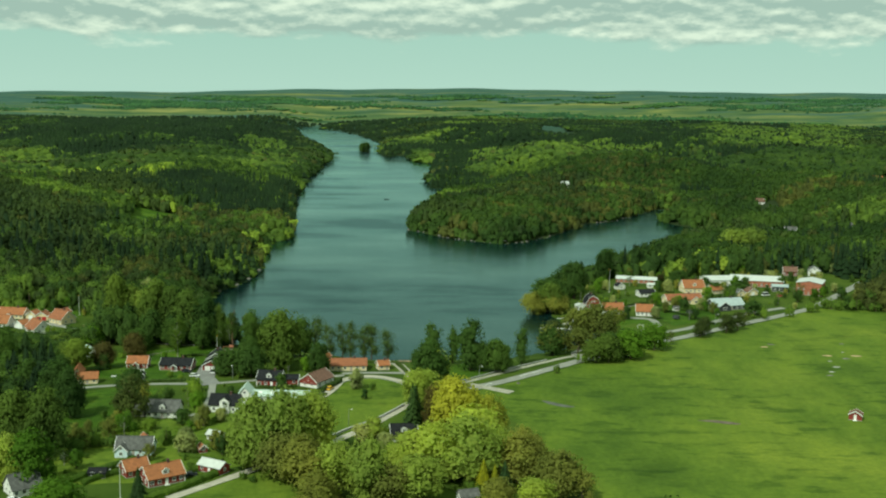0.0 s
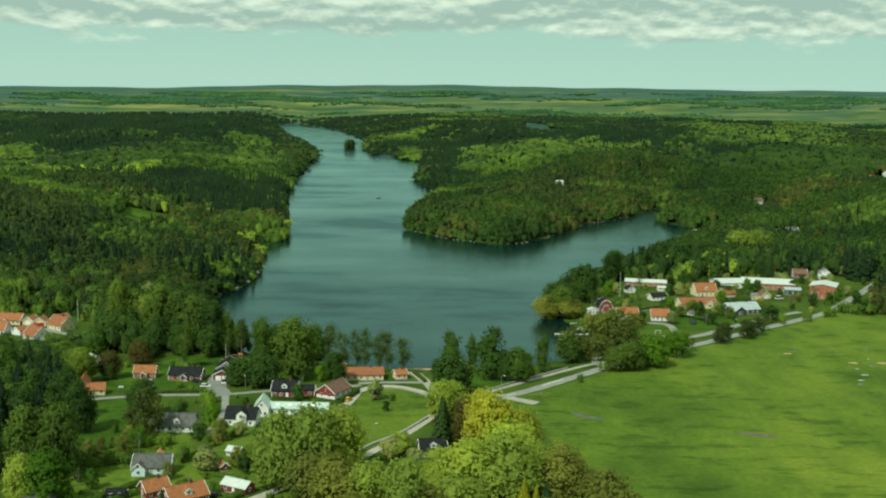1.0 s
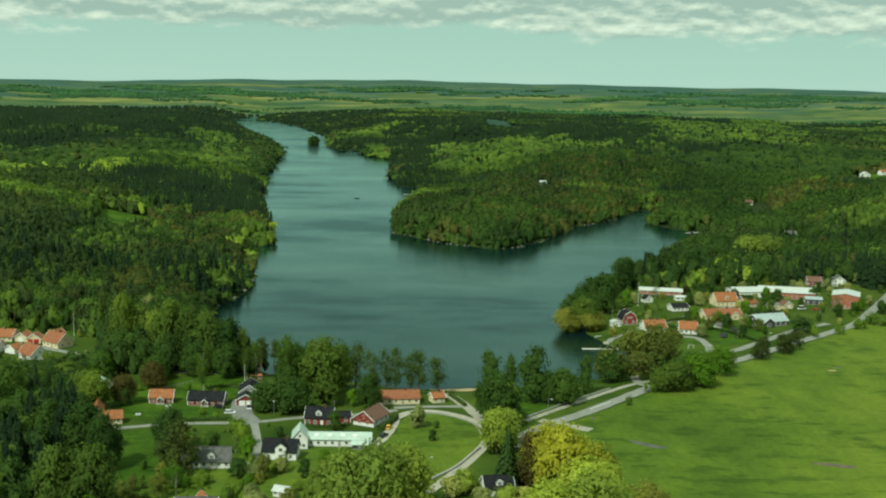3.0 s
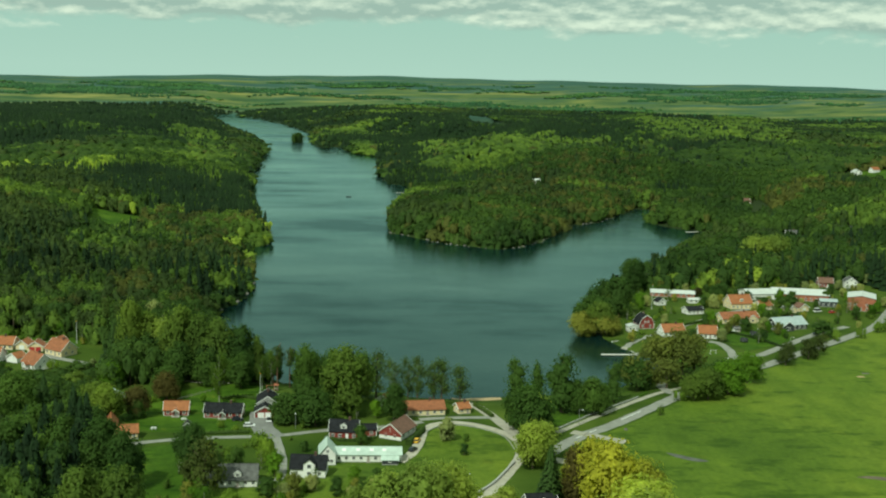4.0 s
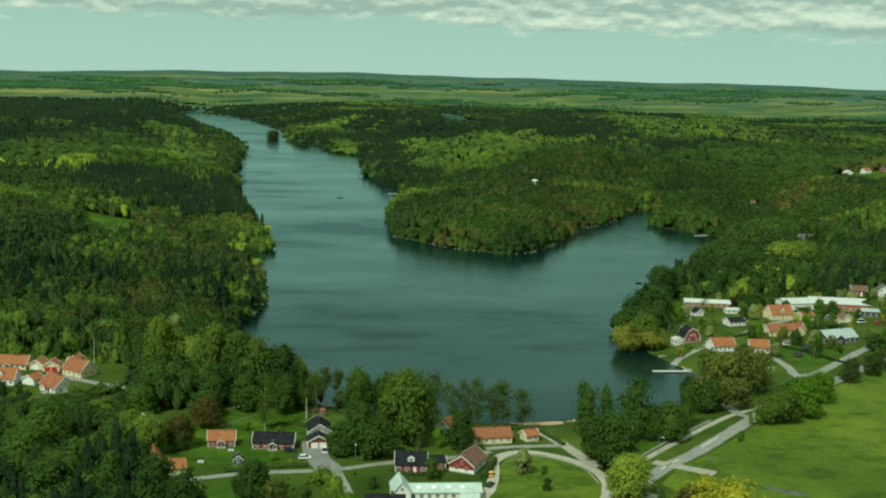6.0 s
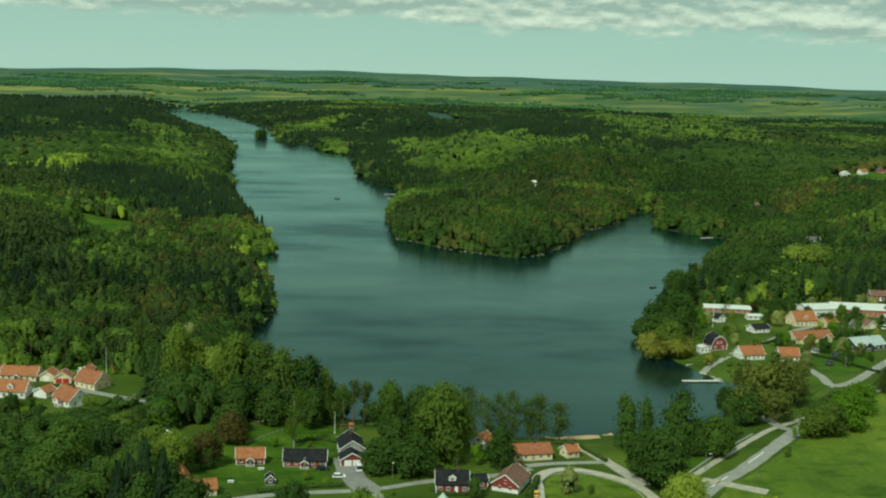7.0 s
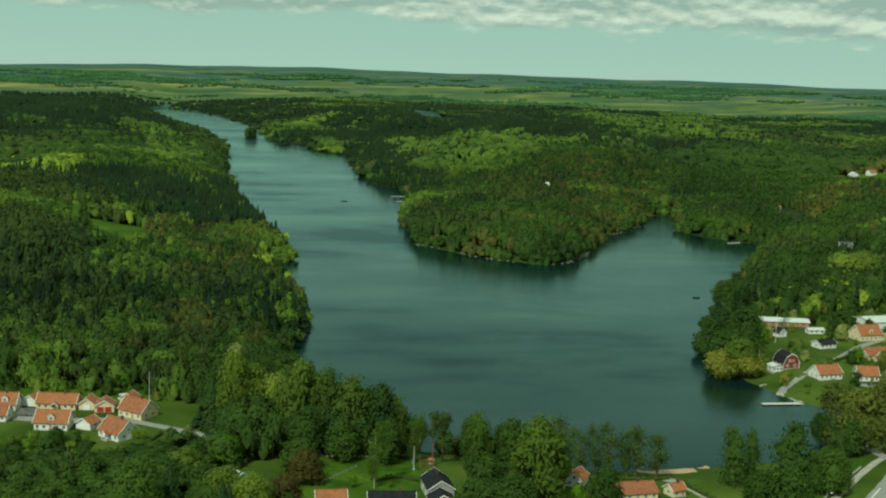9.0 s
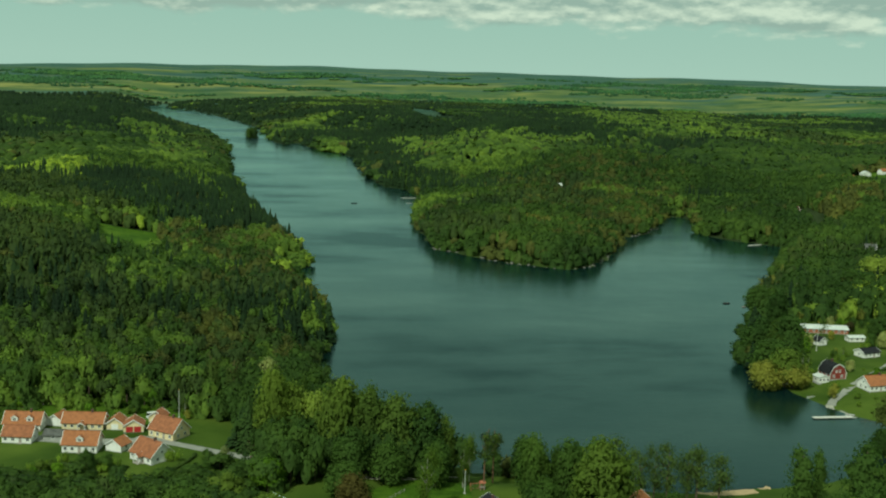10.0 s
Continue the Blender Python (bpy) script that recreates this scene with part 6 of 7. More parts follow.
house("cottage", "white-roofed cottage on the wooded peninsula", "cottage", 136.0, 1378.0, 10, 10.0, 7.0, 5.0, 2.0, "x", "white", "pale", 2, False, False, trim=False)
for hx, hy in ((52, 1016), (84, 1062), (12, 1042), (98, 1092)):
    house("boathouse", "tiny dark summer cabin on the peninsula shore", "cabin", hx, hy, 12, 5.0, 4.0, 2.2, 1.4, "x", "grey", "grey", 1, True, False, trim=False, group="peninsula cabins")

# houses at the top of the far field and in gaps of the eastern wood
F_ = "far hillside houses"
for k, (x, y, turn, wall, roof, words) in enumerate((
        (566, 1598, 10, "white", "grey", "far white house above the sloping field"), (590, 1612, -15, "cream", "orange", "far cream house with an orange roof above the field"),
        (618, 1618, 5, "white", "pale", "far white house with a pale roof"), (646, 1622, 20, "white", "orange", "far white house with an orange roof above the field"),
        (672, 1626, -8, "red", "grey", "far red house at the field's top"), (698, 1628, 12, "white", "grey", "far white house above the sloping field"), (728, 1630, -5, "white", "pale", "far white house with a pale roof"))):
    house("house", words, "house", x, y, turn, 12.0, 8.5, 4.6, 3.2, "x" if k % 2 else "y", wall, roof, 3, True, False, trim=False, group=F_)
house("house", "white house in a clearing of the eastern wood", "house", 296.0, 1056.0, 8, 9.0, 7.5, 3.2, 2.6, "y", "white", "grey", 2, True, False, group=F_)
house("house", "white villa with a grey roof between tall trees", "house", 312.5, 1064.0, -12, 10.0, 8.0, 3.4, 2.6, "x", "white", "grey", 3, True, True, group=F_)
house("house", "white house with a brown roof among leafy trees", "house", 326.0, 1228.0, 6, 12.0, 8.0, 3.4, 3.0, "x", "white", "brown", 3, True, False, group=F_)


# ---- hedges, walls, poles, cars, boats ----
def hedge(pts, wide, tall, label, material=None, gaps=0.0):
    """A clipped hedge along a line: a lumpy body with leaf clumps standing off it."""
    line = spline(pts, 1.5)
    rng = np.random.default_rng(int(abs(pts[0][0]) * 7))
    vs, cen, out = [], [], []
    for i, q in enumerate(line):
        t = (line[min(i + 1, len(line) - 1)] - line[max(i - 1, 0)]).normalized()
        s = Vector((-t.y, t.x))
        z = ground_z(q.x, q.y)
        w, h = wide * (0.42 + 0.14 * rng.random()), tall * (0.82 + 0.25 * rng.random())
        for k, (o, zz) in enumerate(((-w, -0.1), (-w * 1.05, h * 0.7), (-w * 0.6, h), (w * 0.6, h * 0.97), (w * 1.05, h * 0.7), (w, -0.1))):
            vs.append((q.x + s.x * o, q.y + s.y * o, z + zz))
        for k in range(5):
            o, zz = rng.uniform(-1, 1) * w * 1.05, h * rng.uniform(0.35, 1.0)
            side = 1 if o > 0 else -1
            if rng.random() < 0.5:
                zz = h
            else:
                o = side * w * 1.08
            cen.append((q.x + s.x * o, q.y + s.y * o, z + zz))
            out.append((s.x * side, s.y * side, 0.8))
    n = len(line)
    tris = []
    for i in range(n - 1):
        for k in range(5):
            a, b = i * 6 + k, (i + 1) * 6 + k
            tris += [(a, a + 1, b + 1), (a, b + 1, b)]
    for e in (0, (n - 1) * 6):
        tris += [(e, e + k, e + k + 1) for k in range(1, 5)]
    v, f = joined([(np.array(vs), np.array(tris)), sprigs(rng, np.array(cen), np.array(out), 0.42)])
    ob = new("hedge", mesh_of("hedge", v, f, [material or LEAF["bush"]]))
    return tagged(ob, label, "hedge")


DARKHEDGE = leaves("dark_hedge_leaves", (0.02, 0.035, 0.012), (0.035, 0.055, 0.018), (0.055, 0.08, 0.025), 0.8, 0.1)
hedge([(-140, 498.5), (-127, 502.2), (-113, 503.6)], 1.4, 1.2, "low dark hedge along the lane", DARKHEDGE)
hedge([(120, 690), (131, 681), (140, 668), (146, 652), (150, 646)], 1.2, 1.3, "long dark clipped hedge round the villa gardens", DARKHEDGE)
hedge([(-18.5, 524), (-21, 532), (-24, 541)], 1.4, 1.7, "dark clipped hedge beside the beach lane", DARKHEDGE)
hedge([(-214, 584), (-207, 589), (-202, 598), (-200.5, 603)], 1.1, 1.1, "low dark hedge round the villa garden", DARKHEDGE)
hedge([(-95.4, 353.5), (-89, 360.5), (-80, 375), (-77.5, 379)], 2.4, 2.0, "thick bright green hedge along the road")
hedge([(-128, 362), (-120.5, 375), (-114, 385), (-108.5, 392)], 2.6, 2.2, "thick clipped green garden hedge")
hedge([(-119, 368), (-112, 378), (-104, 380)], 2.0, 1.8, "clipped green hedge across the garden")
hedge([(-102.6, 409.9), (-100.9, 420.4), (-99.0, 438)], 1.3, 1.5, "straight garden hedge between lawns")
hedge([(-130, 420), (-122, 427), (-114, 432)], 2.0, 1.6, "overgrown hedge along the lawn")
hedge([(-126, 428), (-119, 433), (-112, 434)], 1.6, 1.3, "loose hedge below the lawn")
hedge([(-54, 489), (-50.8, 497), (-47.4, 506)], 2.2, 2.2, "clipped hedge beside the brown-roofed house", DARKHEDGE)
hedge([(-60, 549.5), (-46, 549.0), (-32, 549.4), (-25, 551)], 1.4, 1.4, "low dark hedge along the bathing place", DARKHEDGE)
hedge([(-84, 499), (-80, 494.5), (-74, 493.8), (-66, 497)], 1.2, 1.1, "dark hedge before the red house", DARKHEDGE)
hedge([(-128, 549), (-120, 552), (-112, 548)], 1.4, 1.3, "dark hedge behind the long house", DARKHEDGE)
hedge([(-134, 581), (-124, 574), (-113, 571)], 1.4, 1.3, "dark hedge along the footpath", DARKHEDGE)
hedge([(98, 690), (112, 701), (126, 712), (136, 722)], 1.4, 1.3, "dark hedge along the villa lane", DARKHEDGE)
hedge([(150, 716), (162, 722), (176, 728), (190, 732)], 1.4, 1.3, "clipped hedge between villa gardens", DARKHEDGE)
hedge([(-94, 399), (-86, 396), (-78, 393)], 1.6, 1.3, "garden hedge behind the barn")
hedge([(-248, 597), (-238, 594), (-230, 596)], 1.2, 1.2, "low hedge before the villa", DARKHEDGE)


def wall_along(name, pts, wide, tall, material, label, category):
    line = spline(pts, 3.0)
    bm = bmesh.new()
    rows = []
    for i, q in enumerate(line):
        t = (line[min(i + 1, len(line) - 1)] - line[max(i - 1, 0)]).normalized()
        s = Vector((-t.y, t.x)) * wide / 2
        z = ground_z(q.x, q.y)
        rows.append([bm.verts.new((q.x + s.x, q.y + s.y, z - 0.2)), bm.verts.new((q.x + s.x, q.y + s.y, z + tall)), bm.verts.new((q.x - s.x, q.y - s.y, z + tall)), bm.verts.new((q.x - s.x, q.y - s.y, z - 0.2))])
    for a, b in zip(rows, rows[1:]):
        for k in range(4):
            bm.faces.new((a[k], a[(k + 1) % 4], b[(k + 1) % 4], b[k]))
    bm.faces.new(rows[0])
    bm.faces.new(rows[-1][::-1])
    return tagged(part(name, bm, material), label, category)


wall_along("stone_wall", [(-49, 412), (-38.5, 432), (-28, 447), (-17.5, 469)], 0.7, 0.9, PLINTH, "low grey stone wall along the lane", "wall")
wall_along("kerb", [(-48, 497), (-46.4, 505), (-40, 512.6), (-30, 512.8), (-21, 505), (-16.6, 497), (-15.4, 484)], 0.3, 0.16, PLINTH, "pale kerb round the oval lawn", "kerb")
wall_along("guard_wall", [(5, 508.5), (24, 529.5), (48, 553.5)], 0.35, 0.6, PLINTH, "low concrete edge between path and lake grass", "wall")


def tube(bm, x, y, z0, z1, r0, r1, n=8):
    bmesh.ops.create_cone(bm, cap_ends=True, segments=n, radius1=r0, radius2=r1, depth=z1 - z0, matrix=Matrix.Translation((x, y, (z0 + z1) / 2)))


def flagpole(x, y, tall):
    ob = empty("flagpole", pose(x, y, ground_z(x, y)))
    bm = bmesh.new()
    tube(bm, 0, 0, -0.2, tall, 0.11, 0.06)
    part("pole", bm, POLE, ob)
    bm = bmesh.new()
    bmesh.ops.create_uvsphere(bm, u_segments=8, v_segments=6, radius=0.2, matrix=Matrix.Translation((0, 0, tall + 0.12)))
    part("knob", bm, PAINT["yellow"], ob)
    bm = bmesh.new()
    box(bm, 0, 0, -0.1, 0.8, 0.8, 0.35)
    part("footing", bm, PLINTH, ob)
    tagged(ob, "white flagpole without a flag in a garden", "flagpole", "flagpoles")


for x, y, tall in ((104, 745.6, 15), (-208.5, 648, 11), (-103, 355, 11), (-113, 560, 8)):
    flagpole(x, y, tall)


def street_lamp(x, y, rot):
    ob = empty("street_lamp", pose(x, y, ground_z(x, y), 0, 0, rot))
    bm = bmesh.new()
    tube(bm, 0, 0, -0.2, 6.4, 0.13, 0.08)
    part("pole", bm, METAL, ob)
    bm = bmesh.new()
    box(bm, 0.7, 0, 6.3, 1.5, 0.09, 0.09)
    part("arm", bm, METAL, ob)
    bm = bmesh.new()
    vs = box(bm, 1.5, 0, 6.2, 0.9, 0.36, 0.2)
    for v in vs:
        if v.co.z > 6.3:
            v.co.x = 1.5 + (v.co.x - 1.5) * 0.7
    part("lamp_head", bm, POLE, ob)
    tagged(ob, "grey steel street lamp beside the road", "street lamp", "street lamps")


for x, y, rot in ((14.5, 514.5, -40), (-37.9, 439, 40), (60, 579, -40), (-96, 509.5, -90), (101, 600, -40), (-60, 390, 40), (150, 645, -40)):
    street_lamp(x, y, rot)


def car(x, y, rot, colour, label, van=False):
    ob = empty("van" if van else "car", pose(x, y, ground_z(x, y) + 0.16, 0, 0, rot))
    L, W, H = (5.2, 2.0, 2.2) if van else (4.4, 1.8, 1.45)
    bm = bmesh.new()
    side = [(-L / 2, 0.3), (-L / 2, 0.75), (-L / 2 + 0.15, 0.9), (L / 2 - 0.5, 0.82), (L / 2, 0.68), (L / 2, 0.3)]
    l = [bm.verts.new((p, -W / 2, z)) for p, z in side]
    r = [bm.verts.new((p, W / 2, z)) for p, z in side]
    for i in range(6):
        j = (i + 1) % 6
        bm.faces.new((l[i], l[j], r[j], r[i]))
    bm.faces.new(l)
    bm.faces.new(r[::-1])
    part("body", bm, PAINT[colour], ob)
    bm = bmesh.new()
    cab = [(-L / 2 + 0.1, 0.88), (-L / 2 + (0.2 if van else 0.55), H), (L * (0.22 if van else 0.08), H), (L * 0.30, 0.86)]
    l = [bm.verts.new((p, -W / 2 + 0.08 + (0.14 if z > 1 else 0), z)) for p, z in cab]
    r = [bm.verts.new((p, W / 2 - 0.08 - (0.14 if z > 1 else 0), z)) for p, z in cab]
    for i in range(4):
        j = (i + 1) % 4
        bm.faces.new((l[i], l[j], r[j], r[i]))
    bm.faces.new(l)
    bm.faces.new(r[::-1])
    part("cabin_glass", bm, GLASS, ob)
    bm = bmesh.new()
    box(bm, (cab[1][0] + cab[2][0]) / 2, 0, H - 0.02, cab[2][0] - cab[1][0] + 0.1, W - 0.4, 0.07)
    part("roof_panel", bm, PAINT[colour], ob)
    for sx in (-L * 0.3, L * 0.31):
        for sy in (-W / 2 + 0.1, W / 2 - 0.1):
            bm = bmesh.new()
            bmesh.ops.create_cone(bm, cap_ends=True, segments=12, radius1=0.33, radius2=0.33, depth=0.22)
            wh = part("wheel", bm, RUBBER, ob, at=Matrix.Translation((sx, sy, 0.2)) @ Matrix.Rotation(radians(90), 4, "X"))
            bm = bmesh.new()
            bmesh.ops.create_cone(bm, cap_ends=True, segments=10, radius1=0.19, radius2=0.19, depth=0.24)
            part("rim", bm, METAL, wh)
    tagged(ob, label, "van" if van else "car", "parked vehicles")


car(-113.6, 511.5, 2, "white", "white car parked across the driveway")
car(-106.6, 519.0, 92, "white", "white van parked before the garage", True)
car(-50.6, 492.5, 70, "yellow", "yellow car parked beside the hedge")
car(-52.6, 482.5, 60, "black", "black car parked on the lane")
car(-85.6, 377.6, 25, "black", "black car parked by the barn")
car(-135.5, 351.0, 20, "white", "white car at the road edge")
car(-118.8, 519.4, -4, "black", "dark car before the long house")
car(-256.0, 675.0, 10, "grey", "grey car on the rough grass")
car(-246.0, 674.0, 100, "black", "dark car at the wood's edge")
car(-236.5, 619.0, 70, "grey", "grey car between the garages")
car(-218.0, 648.0, 20, "white", "white van behind the villas", True)
car(204.0, 741.0, 20, "white", "white van by the brick works", True)
car(212.0, 738.0, 10, "red", "red car by the brick works")
car(178.5, 680.0, 20, "grey", "grey car beside the dark villa")


def jetty(x, y, rot, L, W, label):
    ob = empty("jetty", pose(x, y, 0.55, 0, 0, rot))
    bm = bmesh.new()
    for s in (-W / 2 + 0.15, W / 2 - 0.15):
        box(bm, L / 2, s, -0.25, L, 0.16, 0.2)
    part("beam", bm, WOOD, ob)
    n = int(L / 0.5)
    for i in range(n):
        bm = bmesh.new()
        box(bm, (i + 0.5) * L / n, 0, -0.05, L / n - 0.05, W, 0.07)
        part("plank", bm, WOOD if n > 60 else PLANK, ob)
    for i in range(int(L / 4) + 1):
        for s in (-1, 1):
            bm = bmesh.new()
            tube(bm, min(L - 0.1, i * 4 + 0.1), s * (W / 2 - 0.05), -3.2, 0.35, 0.11, 0.1)
            part("pile", bm, WOOD, ob)
    tagged(ob, label, "jetty")


PLANK = painted("pale_planks", (0.62, 0.60, 0.55), 0.85, 0.15, 1.2)
jetty(70.0, 645.6, 180, 18.0, 2.2, "pale wooden jetty reaching out from the shore")
jetty(66.0, 698.0, 180, 9.0, 1.8, "short wooden jetty under the trees")
jetty(248.0, 1128.0, 200, 14.0, 2.4, "wooden jetty at the far bay")
jetty(6.0, 1440.0, 185, 26.0, 2.6, "long bathing jetty on the far shore")


def boat(x, y, rot, L, label, material):
    ob = empty("rowing_boat", pose(x, y, 0.0, 0, 0, rot))
    bm = bmesh.new()
    rows = []
    for s, w, d in ((-0.5, 0.30, 0.30), (-0.2, 0.42, 0.42), (0.15, 0.40, 0.42), (0.38, 0.22, 0.36), (0.5, 0.02, 0.2)):
        W = w * L * 0.42
        rows.append([bm.verts.new(p) for p in ((s * L, -W, 0.55), (s * L, -W * 0.6, 0.3 - d), (s * L, W * 0.6, 0.3 - d), (s * L, W, 0.55))])
    for a, b in zip(rows, rows[1:]):
        for k in range(3):
            bm.faces.new((a[k], a[k + 1], b[k + 1], b[k]))
    bm.faces.new(rows[0])
    bmesh.ops.solidify(bm, geom=bm.faces[:], thickness=0.08)
    part("hull", bm, material, ob)
    for s in (-0.2, 0.12):
        bm = bmesh.new()
        box(bm, s * L, 0, 0.34, 0.3, L * 0.3, 0.06)
        part("thwart", bm, WOOD, ob)
    tagged(ob, label, "boat", "rowing boats")


boat(66.5, 676.0, 20, 4.6, "white rowing boat moored at the shore", POLE)
boat(70.5, 648.5, 5, 4.2, "pale rowing boat beside the jetty", POLE)
boat(114.2, 883.7, 10, 5.0, "dark boat anchored in the bay", WALLS["dark"])
boat(-75.0, 1386.0, 0, 6.0, "dark boat out on the lake", WALLS["dark"])
boat(-17.0, 1393.0, 10, 6.5, "white boat by the bathing jetty", POLE)


def boulder(x, y, s, group):
    rng = np.random.default_rng(int(abs(x * 13 + y)))
    v, f = lumpy(rng, 2, (s, s * 0.8, s * 0.6), (0, 0, s * 0.1), 0.16)
    ob = new("boulder", mesh_of("boulder", v, f, [ROCK]))
    ob.matrix_basis = pose(x, y, max(-0.2, ground_z(x, y)), 0, 0, (x * 37) % 360)
    tagged(ob, "grey granite boulder at the water's edge", "boulder", group)


rng_b = random.Random(4)
for a, b in zip(PENINSULA[:11], PENINSULA[1:12]):
    for k in range(7):
        t = rng_b.random()
        boulder(a[0] + (b[0] - a[0]) * t + rng_b.uniform(-2, 2), a[1] + (b[1] - a[1]) * t + rng_b.uniform(-2.5, 2.5), rng_b.uniform(0.5, 1.3), "peninsula boulders")
for x, y, s in ((-150, 750, 2.0), (-143, 776, 2.4), (-139, 802, 1.8), (-138, 840, 2.0), (-152, 985, 2.6), (-147, 1004, 2.8), (-141, 1012, 2.2), (121, 873, 1.4)):
    boulder(x, y, s, "shore boulders")


def goal(x, y, rot):
    ob = empty("football_goal", pose(x, y, ground_z(x, y), 0, 0, rot))
    for s in (-1.5, 1.5):
        bm = bmesh.new()
        box(bm, s, 0, 0, 0.14, 0.14, 2.0)
        part("goal_post", bm, POLE, ob)
        bm = bmesh.new()
        slab(bm, (s - 0.05, 0, 2.0), (s + 0.05, 0, 2.0), (s + 0.05, 1.2, 0.1), (s - 0.05, 1.2, 0.1), 0.1)
        part("back_stay", bm, POLE, ob)
    bm = bmesh.new()
    box(bm, 0, 0, 2.0, 3.14, 0.14, 0.14)
    part("crossbar", bm, POLE, ob)
    tagged(ob, "small white football goal on the grass", "goal")


goal(106.5, 634.6, 5)


def garden_set(x, y, rot, colour, label):
    """A table with two benches."""
    ob = empty("garden_table", pose(x, y, ground_z(x, y), 0, 0, rot))
    bm = bmesh.new()
    box(bm, 0, 0, 0.68, 2.0, 0.9, 0.08)
    part("tabletop", bm, colour, ob)
    for s in (-0.8, 0.8):
        bm = bmesh.new()
        box(bm, s, 0, 0, 0.1, 0.7, 0.68)
        part("leg", bm, colour, ob)
    for s in (-0.85, 0.85):
        bm = bmesh.new()
        box(bm, 0, s, 0.4, 2.0, 0.35, 0.07)
        part("bench", bm, colour, ob)
    tagged(ob, label, "garden table", "garden furniture")


for x, y, rot in ((-139.5, 520.5, 10), (97.0, 677, 20), (-149, 508.5, 0), (133, 684, 10), (-115, 383, 10), (150, 690, 30)):
    garden_set(x, y, rot, POLE, "white garden table with benches on the lawn")


def trampoline(x, y, r, label):
    ob = empty("trampoline", pose(x, y, ground_z(x, y)))
    bm = bmesh.new()
    tube(bm, 0, 0, 0.75, 0.85, r, r, 20)
    part("mat", bm, WALLS["dark"], ob)
    for i in range(6):
        bm = bmesh.new()
        tube(bm, r * math.cos(i), r * math.sin(i), -0.05, 2.2, 0.05, 0.05, 6)
        part("net_post", bm, METAL, ob)
    bm = bmesh.new()
    bmesh.ops.create_cone(bm, cap_ends=False, segments=20, radius1=r, radius2=r, depth=1.3, matrix=Matrix.Translation((0, 0, 1.5)))
    part("safety_net", bm, WALLS["dark"], ob)
    tagged(ob, label, "trampoline", "trampolines")


trampoline(131.0, 660.0, 2.0, "round dark trampoline with safety net")
trampoline(142.0, 676.0, 2.1, "round dark trampoline on the villa lawn")
house("playhouse", "small white playhouse with dark roof on the lawn", "playhouse", 136.0, 685.0, 10, 3.0, 2.6, 1.8, 1.0, "x", "white", "grey", 1, True, False, trim=False)


def scrap(x, y, r, material, label):
    rng = np.random.default_rng(int(x + y))
    bm = bmesh.new()
    n = 14
    c = bm.verts.new((0, 0, 0.25))
    ring = [bm.verts.new((r * (0.6 + 0.6 * rng.random()) * math.cos(2 * math.pi * k / n) * 1.7, r * (0.6 + 0.6 * rng.random()) * math.sin(2 * math.pi * k / n), -0.02)) for k in range(n)]
    for k in range(n):
        bm.faces.new((c, ring[k], ring[(k + 1) % n]))
    ob = part("stone_patch", bm, material)
    ob.matrix_basis = pose(x, y, ground_z(x, y) + 0.05)
    tagged(ob, label, "rocks", "pasture rocks")


for x, y, r, m in ((190, 572, 3.0, SAND), (204, 572, 3.2, SAND), (197, 566, 2.4, ROCK), (187, 560, 1.2, PLINTH), (186.4, 548, 2.0, PLINTH), (181, 538, 1.6, PLINTH), (178, 531, 1.8, ROCK), (200, 580, 1.0, PLINTH),
                   (163, 590, 2.6, SAND), (168, 596, 2.2, ROCK), (206, 600, 1.6, ROCK)):
    scrap(x, y, 0.62 * r, m, "bare pale rock showing through the pasture")
for x, y in ((31.7, 507.6), (172.5, 402)):
    boulder(x, y, 1.0, "pasture boulders")

# painted lines on the road by the junction
for a, b in (((10, 497), (20, 507.5)), ((33, 521), (44, 533))):
    ribbon("road_line", [a, ((a[0] + b[0]) / 2, (a[1] + b[1]) / 2), b], 0.35, LINE, 0.15, "faded white line painted on the asphalt", "road marking", 0.02)

# a still tarn far off in the woods
bm = bmesh.new()
bm.faces.new([bm.verts.new((TARN[0] + 1.12 * TARN[2] * math.cos(a / 24 * math.pi), TARN[1] + 1.12 * TARN[3] * math.sin(a / 24 * math.pi), TARN[4])) for a in range(48)])
tagged(part("water", bm, WATER), "small pale tarn among distant woods", "pond", kind="structure")


# loose shrubs and small trees in the gardens
def garden_green(x0, x1, y0, y1, count, seed, group):
    rng = random.Random(seed)
    done = 0
    for _ in range(count * 12):
        x, y = rng.uniform(x0, x1), rng.uniform(y0, y1)
        if done >= count:
            break
        if any(math.hypot(x - o.matrix_basis.translation.x, y - o.matrix_basis.translation.y - 4) < 11 for o in HOMES) or any(float(edge_distance(l, np.array([x]), np.array([y]), False)[0]) < 4.5 for l in LANES):
            continue
        if float(shore(np.array([x]), np.array([y]))[0]) < 6:
            continue
        kind = rng.choice(["bush", "bush", "bush", "oak", "brown", "birch", "blossom", "bush", "oak", "maple", "bush", "bush"])
        h = rng.uniform(1.6, 4.2) if kind == "bush" else rng.uniform(4, 9.5)
        tree(kind, x, y, h, h * rng.uniform(0.8, 1.2) if kind == "bush" else h * 0.75, group)
        done += 1


